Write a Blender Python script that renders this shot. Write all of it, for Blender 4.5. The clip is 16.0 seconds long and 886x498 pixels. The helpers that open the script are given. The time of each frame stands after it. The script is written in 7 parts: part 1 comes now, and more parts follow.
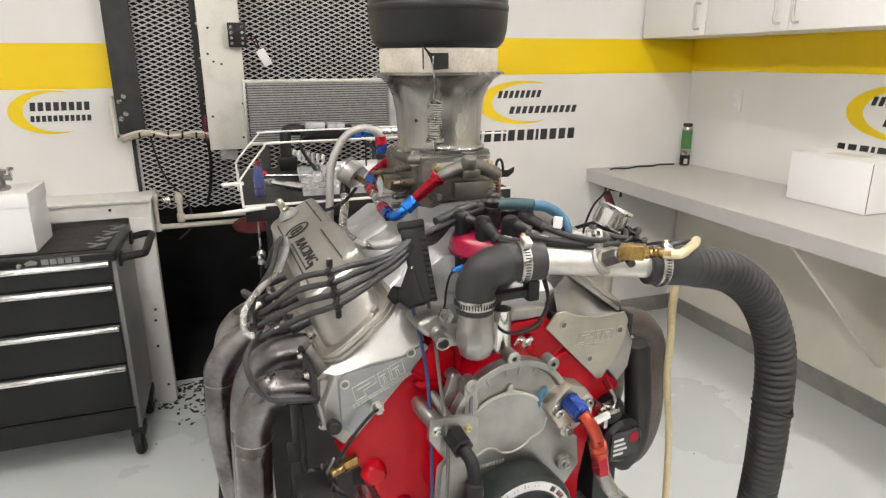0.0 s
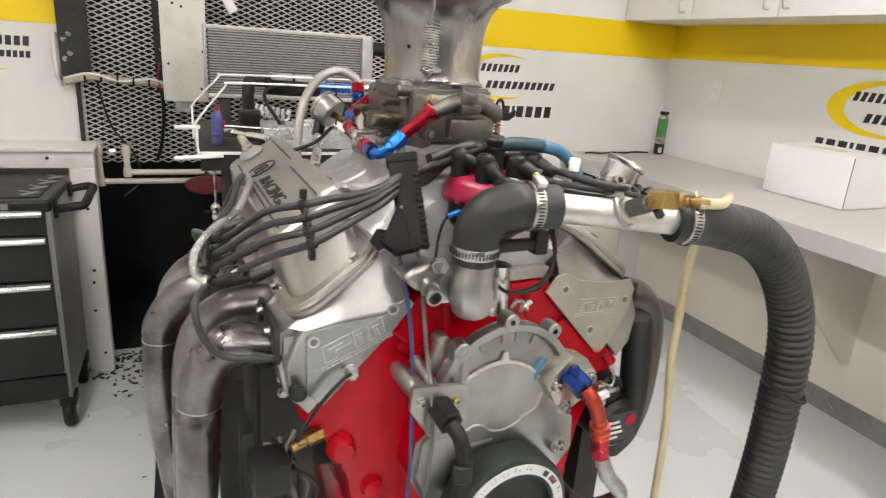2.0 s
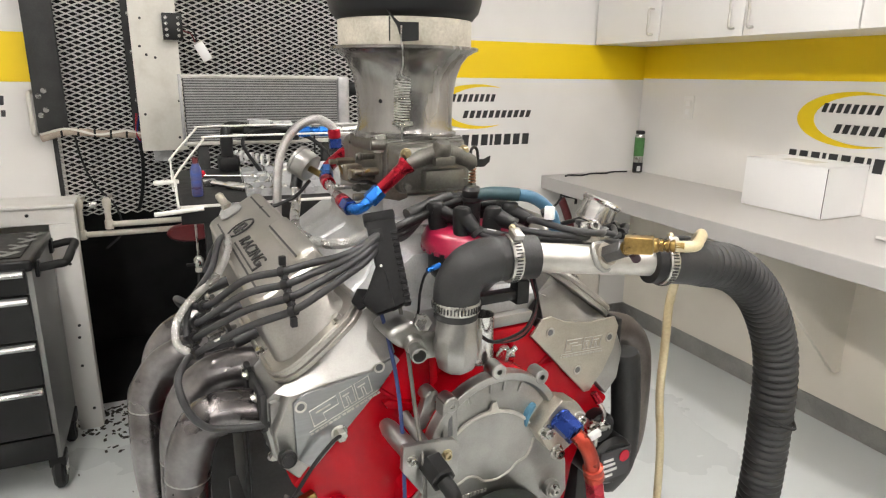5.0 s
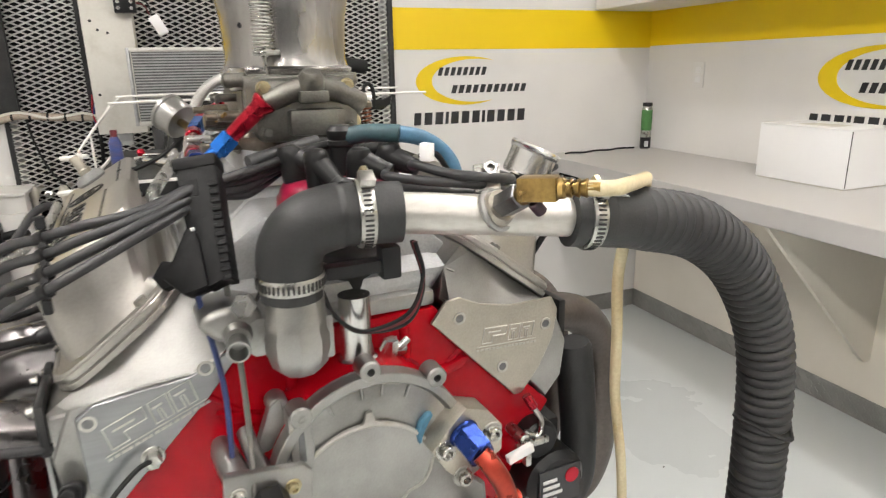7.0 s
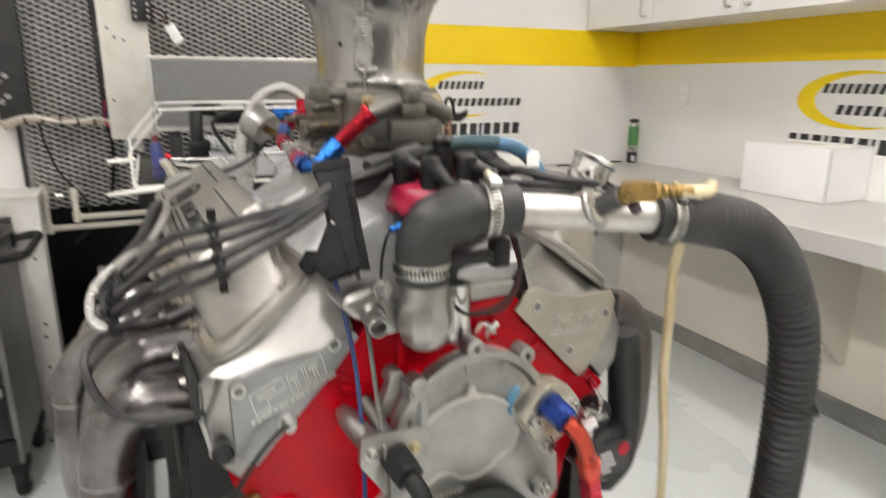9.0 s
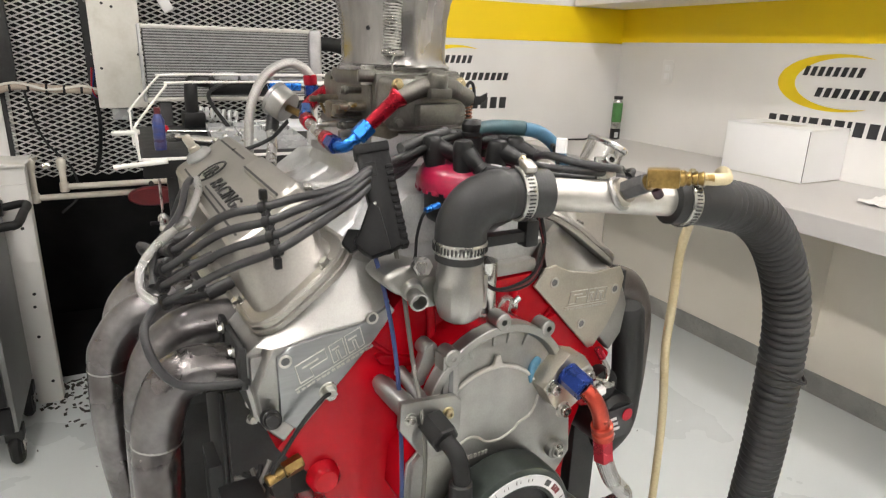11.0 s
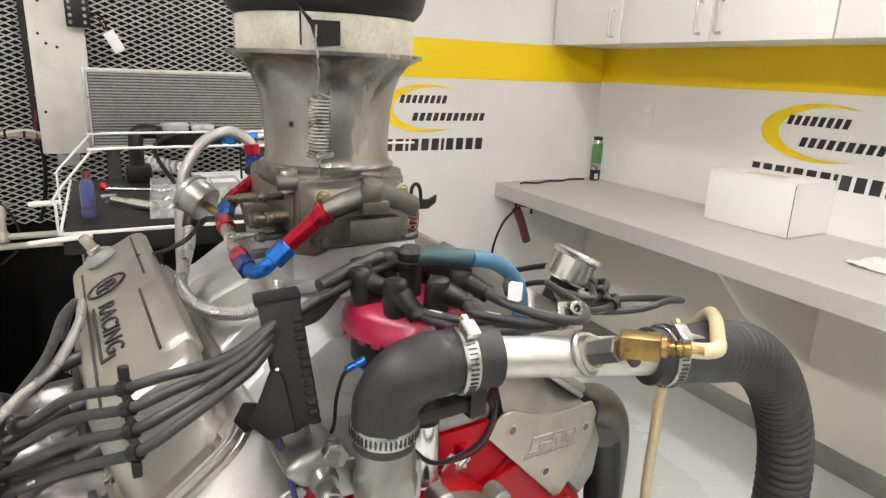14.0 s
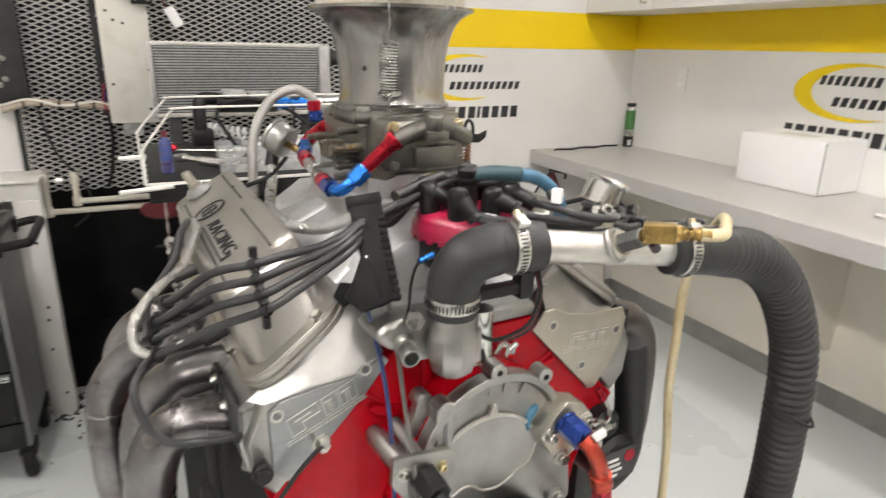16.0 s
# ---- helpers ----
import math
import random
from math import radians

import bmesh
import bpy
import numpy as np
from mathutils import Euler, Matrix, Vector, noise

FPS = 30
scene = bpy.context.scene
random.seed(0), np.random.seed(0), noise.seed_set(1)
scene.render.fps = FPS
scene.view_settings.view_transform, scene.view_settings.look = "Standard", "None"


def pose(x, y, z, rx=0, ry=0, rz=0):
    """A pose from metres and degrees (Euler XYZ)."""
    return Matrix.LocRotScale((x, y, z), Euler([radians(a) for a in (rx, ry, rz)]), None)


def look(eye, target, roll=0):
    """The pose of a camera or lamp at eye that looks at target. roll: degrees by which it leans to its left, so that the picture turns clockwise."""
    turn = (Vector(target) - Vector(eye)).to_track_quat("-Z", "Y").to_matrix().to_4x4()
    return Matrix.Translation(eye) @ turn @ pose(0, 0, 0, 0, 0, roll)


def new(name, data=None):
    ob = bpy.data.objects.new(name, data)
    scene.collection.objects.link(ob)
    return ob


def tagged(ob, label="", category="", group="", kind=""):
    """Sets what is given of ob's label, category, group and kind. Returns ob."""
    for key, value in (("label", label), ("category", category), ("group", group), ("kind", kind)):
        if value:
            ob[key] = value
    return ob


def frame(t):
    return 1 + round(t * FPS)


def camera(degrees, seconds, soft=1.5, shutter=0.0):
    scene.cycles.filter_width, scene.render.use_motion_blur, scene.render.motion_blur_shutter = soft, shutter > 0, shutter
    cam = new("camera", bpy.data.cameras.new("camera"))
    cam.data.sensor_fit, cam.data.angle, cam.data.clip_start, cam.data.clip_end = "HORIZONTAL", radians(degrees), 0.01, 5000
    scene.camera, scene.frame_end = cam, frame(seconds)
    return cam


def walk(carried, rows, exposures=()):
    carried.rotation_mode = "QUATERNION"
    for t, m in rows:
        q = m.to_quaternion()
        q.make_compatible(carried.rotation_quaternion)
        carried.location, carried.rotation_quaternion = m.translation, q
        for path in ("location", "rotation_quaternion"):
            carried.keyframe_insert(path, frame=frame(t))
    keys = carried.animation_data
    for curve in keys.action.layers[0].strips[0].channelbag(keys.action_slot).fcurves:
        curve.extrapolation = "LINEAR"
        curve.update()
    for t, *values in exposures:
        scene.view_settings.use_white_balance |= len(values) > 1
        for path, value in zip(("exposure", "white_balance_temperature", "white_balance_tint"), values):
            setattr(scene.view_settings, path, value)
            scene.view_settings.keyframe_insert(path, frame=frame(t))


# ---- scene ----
cam = camera(70.0, 16.0, soft=1.2, shutter=0.5)
PATH = [
    (0, (-0.283, 0.295, 1.468), (0.333, 2.11, 0.898), -0.3),
    (0.5, (-0.272, 0.34, 1.458), (0.39, 2.146, 0.913), 1.3),
    (1, (-0.252, 0.358, 1.416), (0.468, 2.133, 0.844), 3.1),
    (1.5, (-0.228, 0.385, 1.391), (0.616, 2.11, 0.832), 4.5),
    (2, (-0.288, 0.418, 1.371), (0.455, 2.175, 0.771), 4.0),
    (2.5, (-0.311, 0.429, 1.376), (0.478, 2.176, 0.804), 3.7),
    (3, (-0.291, 0.425, 1.401), (0.575, 2.148, 0.871), 1.4),
    (3.5, (-0.299, 0.436, 1.404), (0.554, 2.161, 0.856), 3.4),
    (3.7, (-0.295, 0.435, 1.408), (0.545, 2.172, 0.88), 2.7),
    (5.8, (-0.244, 0.416, 1.41), (0.534, 2.184, 0.892), 0.6),
    (6, (-0.195, 0.416, 1.405), (0.591, 2.185, 0.901), 0.8),
    (6.5, (-0.099, 0.458, 1.366), (0.642, 2.238, 0.837), 0.7),
    (7, (-0.046, 0.534, 1.321), (0.657, 2.324, 0.77), -1.1),
    (7.5, (-0.016, 0.573, 1.322), (0.737, 2.341, 0.768), -2.9),
    (8, (-0.113, 0.522, 1.326), (0.481, 2.348, 0.765), -0.5),
    (8.5, (-0.17, 0.515, 1.363), (0.464, 2.349, 0.879), -0.8),
    (9, (-0.208, 0.501, 1.329), (0.59, 2.26, 0.812), 0.3),
    (9.2, (-0.228, 0.49, 1.281), (0.636, 2.189, 0.676), 2.3),
    (11.3, (-0.286, 0.497, 1.371), (0.583, 2.195, 0.768), 1.4),
    (11.5, (-0.289, 0.515, 1.388), (0.638, 2.174, 0.765), 2.3),
    (12, (-0.297, 0.552, 1.414), (0.715, 2.155, 0.776), 5.0),
    (12.5, (-0.271, 0.578, 1.392), (0.715, 2.185, 0.726), 5.6),
    (13, (-0.229, 0.608, 1.412), (0.712, 2.262, 0.796), 4.3),
    (13.5, (-0.178, 0.63, 1.449), (0.76, 2.323, 0.948), 3.1),
    (14, (-0.163, 0.624, 1.436), (0.753, 2.317, 0.892), 2.3),
    (14.5, (-0.192, 0.602, 1.427), (0.728, 2.292, 0.88), 3.1),
    (15, (-0.206, 0.577, 1.421), (0.775, 2.23, 0.871), 3.9),
    (15.5, (-0.231, 0.556, 1.412), (0.741, 2.21, 0.847), 3.5),
    (16, (-0.251, 0.508, 1.401), (0.568, 2.227, 0.792), 1.1),
]
walk(cam, [(t, look(eye, target, roll)) for t, eye, target, roll in PATH])

# ---- light ----
# Front pair follows the shadow edges; rear pair (y -1.9) is added, unseen fill.
LAMPS = [(-0.92, 0.9, 2.4), (0.97, 0.9, 2.4), (-0.92, -1.9, 2.4), (0.62, -1.9, 2.4)]
world = bpy.data.worlds.new("world")
scene.world = world
world.use_nodes = True
world.node_tree.nodes["Background"].inputs[0].default_value = (0.9, 0.95, 1.0, 1)
world.node_tree.nodes["Background"].inputs[1].default_value = 0.02


# ---- materials ----
def pbr(name, col, rough=0.5, metal=0.0, var=0.12, scale=14.0, fine=260.0, bump=0.08, col2=None, cover=0.5,
        rvar=0.12, coat=0.0, spec=0.5, stretch=(1, 1, 1)):
    """Base colour broken up at two scales, uneven gloss and a fine relief."""
    m = bpy.data.materials.new(name)
    m.use_nodes = True
    nt, L = m.node_tree, m.node_tree.links
    b = nt.nodes["Principled BSDF"]
    b.inputs["Metallic"].default_value = metal
    b.inputs["Coat Weight"].default_value = coat
    b.inputs["Specular IOR Level"].default_value = spec
    tc = nt.nodes.new("ShaderNodeTexCoord")
    mp = nt.nodes.new("ShaderNodeMapping")
    mp.inputs["Scale"].default_value = stretch
    L.new(tc.outputs["Object"], mp.inputs[0])
    big = nt.nodes.new("ShaderNodeTexNoise")
    big.inputs["Scale"].default_value, big.inputs["Detail"].default_value = scale, 5
    sm = nt.nodes.new("ShaderNodeTexNoise")
    sm.inputs["Scale"].default_value, sm.inputs["Detail"].default_value = fine, 3
    for n in (big, sm):
        L.new(mp.outputs[0], n.inputs["Vector"])
    ramp = nt.nodes.new("ShaderNodeValToRGB")
    ramp.color_ramp.elements[0].position, ramp.color_ramp.elements[1].position = cover - 0.18, cover + 0.18
    c1 = col
    c2 = col2 or tuple(c * (1 - 2 * var) for c in col)
    ramp.color_ramp.elements[0].color = (*c2, 1)
    ramp.color_ramp.elements[1].color = (*c1, 1)
    L.new(big.outputs[0], ramp.inputs[0])
    mix = nt.nodes.new("ShaderNodeMix")
    mix.data_type, mix.blend_type = "RGBA", "OVERLAY"
    mix.inputs[0].default_value = min(0.5, var * 1.6)
    L.new(ramp.outputs[0], mix.inputs[6])
    L.new(sm.outputs[0], mix.inputs[7])
    L.new(mix.outputs[2], b.inputs["Base Color"])
    mr = nt.nodes.new("ShaderNodeMapRange")
    mr.inputs[3].default_value, mr.inputs[4].default_value = max(0.02, rough - rvar), min(1, rough + rvar)
    L.new(big.outputs[0], mr.inputs[0])
    L.new(mr.outputs[0], b.inputs["Roughness"])
    if bump:
        bp = nt.nodes.new("ShaderNodeBump")
        bp.inputs["Strength"].default_value, bp.inputs["Distance"].default_value = bump, 0.002
        L.new(sm.outputs[0], bp.inputs["Height"])
        L.new(bp.outputs[0], b.inputs["Normal"])
    return m


def glow(name, col, power):
    m = bpy.data.materials.new(name)
    m.use_nodes = True
    b = m.node_tree.nodes["Principled BSDF"]
    b.inputs["Base Color"].default_value = (0.8, 0.8, 0.8, 1)
    b.inputs["Emission Color"].default_value = (*col, 1)
    b.inputs["Emission Strength"].default_value = power
    return m


def braid(name, col, rough, metal, strands=11.0, pitch=210.0):
    """Woven hose cover: strands that cross over and under, laid along the hose's own coordinates."""
    m = pbr(name, col, rough, metal, var=0.1, bump=0)
    nt, L = m.node_tree, m.node_tree.links
    b = nt.nodes["Principled BSDF"]
    tc = nt.nodes.new("ShaderNodeTexCoord")
    sp = nt.nodes.new("ShaderNodeSeparateXYZ")
    L.new(tc.outputs["UV"], sp.inputs[0])

    def calc(op, a, c):
        n = nt.nodes.new("ShaderNodeMath")
        n.operation = op
        for i, v in enumerate((a, c)):
            if isinstance(v, (int, float)):
                n.inputs[i].default_value = v
            else:
                L.new(v, n.inputs[i])
        return n.outputs[0]

    u = calc("MULTIPLY", sp.outputs[0], strands * 2 * math.pi)
    v = calc("MULTIPLY", sp.outputs[1], pitch * 2 * math.pi)
    w1 = calc("SINE", calc("ADD", u, v), 0.0)
    w2 = calc("SINE", calc("SUBTRACT", u, v), 0.0)
    weave = calc("MULTIPLY", w1, w2)
    # Shade between the strands is put into the colour, besides the relief.
    shade = nt.nodes.new("ShaderNodeMapRange")
    shade.inputs[1].default_value, shade.inputs[2].default_value = -1.0, 0.6
    shade.inputs[3].default_value, shade.inputs[4].default_value = 0.50, 1.0
    L.new(weave, shade.inputs[0])
    mul = nt.nodes.new("ShaderNodeMix")
    mul.data_type, mul.blend_type = "RGBA", "MULTIPLY"
    mul.inputs[0].default_value = 1.0
    L.new(b.inputs["Base Color"].links[0].from_socket, mul.inputs[6])
    L.new(shade.outputs[0], mul.inputs[7])
    L.new(mul.outputs[2], b.inputs["Base Color"])
    bp = nt.nodes.new("ShaderNodeBump")
    bp.inputs["Strength"].default_value, bp.inputs["Distance"].default_value = 0.6, 0.0008
    L.new(weave, bp.inputs["Height"])
    L.new(bp.outputs[0], b.inputs["Normal"])
    return m


M_WALL = pbr("white wall paint", (0.80, 0.785, 0.76), 0.55, var=0.05, scale=1.9, fine=500, bump=0.12)
M_YELLOW = pbr("yellow band paint", (0.86, 0.60, 0.0), 0.5, var=0.03, scale=2, fine=400, bump=0.1)
M_SWOOSH = pbr("yellow sign vinyl", (0.85, 0.62, 0.01), 0.4, var=0.03, bump=0)
M_SIGN = pbr("black sign vinyl", (0.025, 0.025, 0.028), 0.4, var=0.05, bump=0)
M_CEIL = pbr("ceiling paint", (0.75, 0.74, 0.72), 0.8, var=0.05, scale=3)
M_FLOOR = pbr("grey epoxy floor", (0.74, 0.775, 0.77), 0.30, var=0.03, scale=1.6, fine=90, bump=0.05, coat=0.15, cover=0.42)
M_BENCH = pbr("grey bench laminate", (0.52, 0.505, 0.49), 0.42, var=0.03, scale=6, fine=600, bump=0.03)
M_CAB = pbr("white cabinet melamine", (0.80, 0.79, 0.77), 0.38, var=0.02, scale=3, bump=0.02)
M_NICKEL = pbr("satin nickel", (0.62, 0.60, 0.56), 0.35, 1.0, var=0.06)
M_PLY = pbr("cream painted plywood", (0.78, 0.73, 0.64), 0.6, var=0.04, scale=5, stretch=(1, 1, 0.2))
M_TREAD = pbr("aluminium tread plate", (0.50, 0.49, 0.47), 0.42, 0.9, var=0.12, scale=9)
M_STEELD = pbr("dark painted steel", (0.035, 0.035, 0.035), 0.5, 0.3, var=0.2, scale=20, bump=0.1)
# Near-black that puts the darkness of openings into the colour; also the dynamometer shell.
M_DARK = pbr("cavity and shell black", (0.020, 0.020, 0.0205), 0.8, var=0.4, scale=4, spec=0.25)
M_MESH = pbr("galvanised expanded metal", (0.72, 0.71, 0.69), 0.5, 0.45, var=0.12, scale=30)
M_CREAM = pbr("cream painted metal", (0.66, 0.64, 0.58), 0.5, var=0.08, scale=10, fine=90, col2=(0.5, 0.47, 0.4), cover=0.33)
M_RAD = pbr("radiator aluminium", (0.50, 0.50, 0.50), 0.45, 0.8, var=0.1, scale=40)
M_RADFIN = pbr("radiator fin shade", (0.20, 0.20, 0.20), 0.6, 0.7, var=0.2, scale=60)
M_WHITEP = pbr("white painted timber", (0.76, 0.745, 0.71), 0.5, var=0.05, scale=8, col2=(0.62, 0.59, 0.54), cover=0.28)
M_PIPE = pbr("aged white pipe", (0.62, 0.585, 0.51), 0.5, var=0.15, scale=15, col2=(0.45, 0.38, 0.29), cover=0.36)
M_TBLACK = pbr("black toolbox enamel", (0.010, 0.010, 0.0105), 0.34, var=0.15, scale=8, bump=0.03, spec=0.28)
M_TSIDE = pbr("grey toolbox enamel", (0.20, 0.20, 0.195), 0.45, var=0.08, scale=6)
M_PULL = pbr("brushed drawer pull", (0.72, 0.72, 0.72), 0.28, 0.9, var=0.06, stretch=(0.1, 1, 1))
M_RUBBER = pbr("black rubber", (0.012, 0.012, 0.012), 0.55, var=0.2, scale=30, fine=500, bump=0.1, spec=0.3)
M_HOSE = pbr("dark grey rubber hose", (0.024, 0.024, 0.0245), 0.5, var=0.2, scale=24, fine=420, bump=0.12, spec=0.4)
M_PLASTIC = pbr("black plastic", (0.009, 0.009, 0.0095), 0.42, var=0.15, scale=40, bump=0.1, spec=0.35)
M_WIRE = pbr("grey ignition wire jacket", (0.031, 0.031, 0.033), 0.44, var=0.12, scale=60, spec=0.4)
M_PRINT = pbr("white printing", (0.6, 0.6, 0.6), 0.5, var=0.05, bump=0)
M_RED = pbr("red engine enamel", (0.35, 0.002, 0.008), 0.20, var=0.05, scale=22, fine=90, bump=0.16, coat=0.06, spec=0.2)
M_CAST = pbr("cast aluminium", (0.39, 0.385, 0.37), 0.37, 0.93, var=0.08, scale=18, fine=620, bump=0.05, col2=(0.27, 0.265, 0.25), cover=0.45)
M_CASTW = pbr("warm cast aluminium", (0.47, 0.435, 0.37), 0.34, 0.9, var=0.10, scale=20, fine=420, bump=0.1)
M_COVER = pbr("tumbled aluminium cover", (0.44, 0.422, 0.39), 0.35, 0.9, var=0.08, scale=10, fine=380, bump=0.08, col2=(0.34, 0.322, 0.29), cover=0.45)
M_MACH = pbr("machined aluminium", (0.30, 0.305, 0.31), 0.30, 0.95, var=0.10, scale=18, fine=200, bump=0.06, stretch=(0.15, 1, 1))
M_POL = pbr("bare aluminium tube", (0.60, 0.585, 0.55), 0.46, 0.85, var=0.14, scale=22, fine=220, bump=0.1, stretch=(0.3, 1, 1), col2=(0.42, 0.40, 0.36), cover=0.42)
# Dark mottling in the bell's colour stands in for soft reflections.
M_BELL = pbr("spun aluminium bell", (0.38, 0.37, 0.355), 0.25, 0.92, var=0.14, scale=11, fine=160, stretch=(1, 1, 0.25), col2=(0.20, 0.19, 0.18), cover=0.48, bump=0.05)
M_BAND = pbr("stained cream band", (0.52, 0.49, 0.42), 0.55, 0.2, var=0.16, scale=22, col2=(0.32, 0.29, 0.23), cover=0.45)
M_FILTER = pbr("black filter cap", (0.009, 0.009, 0.010), 0.36, var=0.1, scale=20, spec=0.32)
M_CARB = pbr("dull zinc casting", (0.165, 0.16, 0.145), 0.42, 0.82, var=0.18, scale=34, fine=360, bump=0.2, col2=(0.10, 0.096, 0.082), cover=0.47)
M_CARBT = pbr("tan zinc casting", (0.20, 0.175, 0.135), 0.42, 0.8, var=0.2, scale=40)
M_STEEL = pbr("zinc plated steel", (0.50, 0.49, 0.46), 0.28, 1.0, var=0.14, scale=60)
M_YZINC = pbr("yellow zinc bolt", (0.50, 0.43, 0.27), 0.34, 1.0, var=0.15, scale=80)
M_CHROME = pbr("chrome", (0.82, 0.81, 0.79), 0.24, 1.0, var=0.05, rvar=0.08, bump=0)
M_BRASS = pbr("brass", (0.32, 0.215, 0.075), 0.30, 1.0, var=0.22, scale=60, col2=(0.19, 0.125, 0.05), cover=0.45)
M_AMBER = pbr("amber fuel hose", (0.56, 0.48, 0.30), 0.34, var=0.14, scale=16, spec=0.6, col2=(0.44, 0.34, 0.17), cover=0.42)
M_ANRED = pbr("red anodised fitting", (0.40, 0.010, 0.026), 0.28, 0.75, var=0.1, scale=40, bump=0)
M_ANBLUE = pbr("blue anodised fitting", (0.014, 0.13, 0.46), 0.28, 0.75, var=0.1, scale=40, bump=0)
M_ANDBL = pbr("dark blue anodised nut", (0.02, 0.05, 0.24), 0.26, 0.8, var=0.1, scale=40, bump=0)
M_ORANGE = pbr("faded red anodised elbow", (0.42, 0.052, 0.028), 0.30, 0.7, var=0.16, scale=40, bump=0.05)
M_BRAID = braid("braided steel hose", (0.72, 0.71, 0.69), 0.27, 1.0)
M_BRAIDD = braid("dull braided hose", (0.60, 0.59, 0.57), 0.32, 0.95)
M_HEAD = pbr("heat stained header tube", (0.24, 0.233, 0.236), 0.29, 0.92, var=0.16, scale=9, fine=120, col2=(0.085, 0.074, 0.072), cover=0.5, bump=0.1, rvar=0.16)
M_HEADR = pbr("dull dark header tube", (0.150, 0.130, 0.120), 0.42, 0.75, var=0.16, scale=9, fine=200, col2=(0.085, 0.070, 0.062), cover=0.5)
M_CAPRED = pbr("magenta distributor cap", (0.31, 0.006, 0.040), 0.32, var=0.15, scale=30, coat=0.25)
M_TEAL = pbr("faded blue vacuum hose", (0.05, 0.145, 0.24), 0.5, var=0.12, scale=30)
M_TEALD = pbr("dark teal sleeve", (0.030, 0.075, 0.090), 0.5, var=0.15, scale=30)
M_DARKPL = pbr("dark plum plug", (0.035, 0.012, 0.022), 0.4, var=0.1, scale=40)
M_LOOM = pbr("taped beige loom", (0.45, 0.38, 0.31), 0.65, var=0.2, scale=40, fine=200, col2=(0.26, 0.20, 0.16), cover=0.42)
M_BLUEW = pbr("blue wire jacket", (0.020, 0.036, 0.12), 0.42, var=0.1, scale=50)
M_GREYW = pbr("grey lead jacket", (0.10, 0.095, 0.085), 0.5, var=0.1, scale=50)
M_CARD = pbr("white cardboard", (0.85, 0.85, 0.845), 0.55, var=0.02, scale=5, fine=200, bump=0.05)
M_TAN = pbr("brown cardboard", (0.48, 0.33, 0.19), 0.7, var=0.08, scale=8)
M_GREEN = pbr("green label", (0.06, 0.20, 0.05), 0.4, var=0.12, scale=40)
M_CLOTH = pbr("crumpled white cloth", (0.78, 0.76, 0.73), 0.85, var=0.06, scale=20)
M_GASKET = pbr("blue gasket sealer", (0.07, 0.20, 0.30), 0.45, var=0.15, scale=60)
M_DAMP = pbr("dark green grey damper", (0.045, 0.055, 0.05), 0.35, 0.5, var=0.15, scale=30)
M_CLEARP = pbr("frosted parts box", (0.42, 0.425, 0.425), 0.28, 0.1, var=0.1, scale=20)
M_REDPL = pbr("dull red handle", (0.13, 0.012, 0.015), 0.45, var=0.15, scale=30)
M_BOTTLE = pbr("blue printed bottle", (0.03, 0.055, 0.20), 0.3, var=0.2, scale=60, col2=(0.10, 0.06, 0.07), cover=0.42, stretch=(0.3, 0.3, 1))
M_LOWER = pbr("cream lower wall", (0.84, 0.785, 0.69), 0.55, var=0.04, scale=2.2, fine=420, bump=0.1, col2=(0.76, 0.70, 0.60), cover=0.34)
M_INTAKE = pbr("bright sand cast aluminium", (0.56, 0.565, 0.565), 0.50, 0.8, var=0.12, scale=24, fine=420, bump=0.25)
M_COPPER = pbr("dull copper wire", (0.36, 0.15, 0.085), 0.36, 0.9, var=0.15, scale=60)
M_CLAMP = pbr("dull black moulded plastic", (0.006, 0.006, 0.0063), 0.5, var=0.2, scale=50, bump=0.2, spec=0.18)
M_NUT = pbr("dull steel nut", (0.20, 0.20, 0.205), 0.34, 0.95, var=0.12, scale=50)
M_DIRT = pbr("dark floor dirt", (0.06, 0.055, 0.048), 0.9, var=0.2, scale=40)
# For the unseen south wall, kept dark to hold bounce off the engine front.
M_DARKWALL = pbr("dark grey unseen wall", (0.13, 0.13, 0.135), 0.5, var=0.08, scale=4)
M_LAMP = glow("fluorescent tube", (1.0, 0.955, 0.92), 56.5)

# ---- kit ----
OFF = {}


def thing(name, base, label, category, group="", m=Matrix()):
    ob = new(name)
    ob.empty_display_size = 0.05
    ob.matrix_world = m @ Matrix.Translation(base)
    OFF[ob.name] = Vector(base)
    return tagged(ob, label, category, group)


def finish(name, bm, mat, sharp=38):
    me = bpy.data.meshes.new(name)
    bmesh.ops.recalc_face_normals(bm, faces=bm.faces)
    lim = radians(sharp)
    for e in bm.edges:
        e.smooth = not (len(e.link_faces) == 2 and e.calc_face_angle(0) > lim)
    for f in bm.faces:
        f.smooth = True
    bm.to_mesh(me)
    bm.free()
    me.materials.append(mat)
    return me


def part(name, bm, mat, parent, label="", sharp=38):
    off = OFF[parent.name]
    bm.transform(Matrix.Translation(-off))
    ob = new(name, finish(name, bm, mat, sharp))
    ob.parent = parent
    OFF[ob.name] = off
    if label:
        ob["label"] = label
    return ob


def setting(name, bm, mat, label, category, kind="structure", sharp=38):
    ob = new(name, finish(name, bm, mat, sharp))
    OFF[ob.name] = Vector()
    return tagged(ob, label, category, "", kind)


def single(name, bm, mat, label, category, m=Matrix(), group=""):
    ob = new(name, finish(name, bm, mat))
    ob.matrix_world = m
    OFF[ob.name] = Vector()
    return tagged(ob, label, category, group)


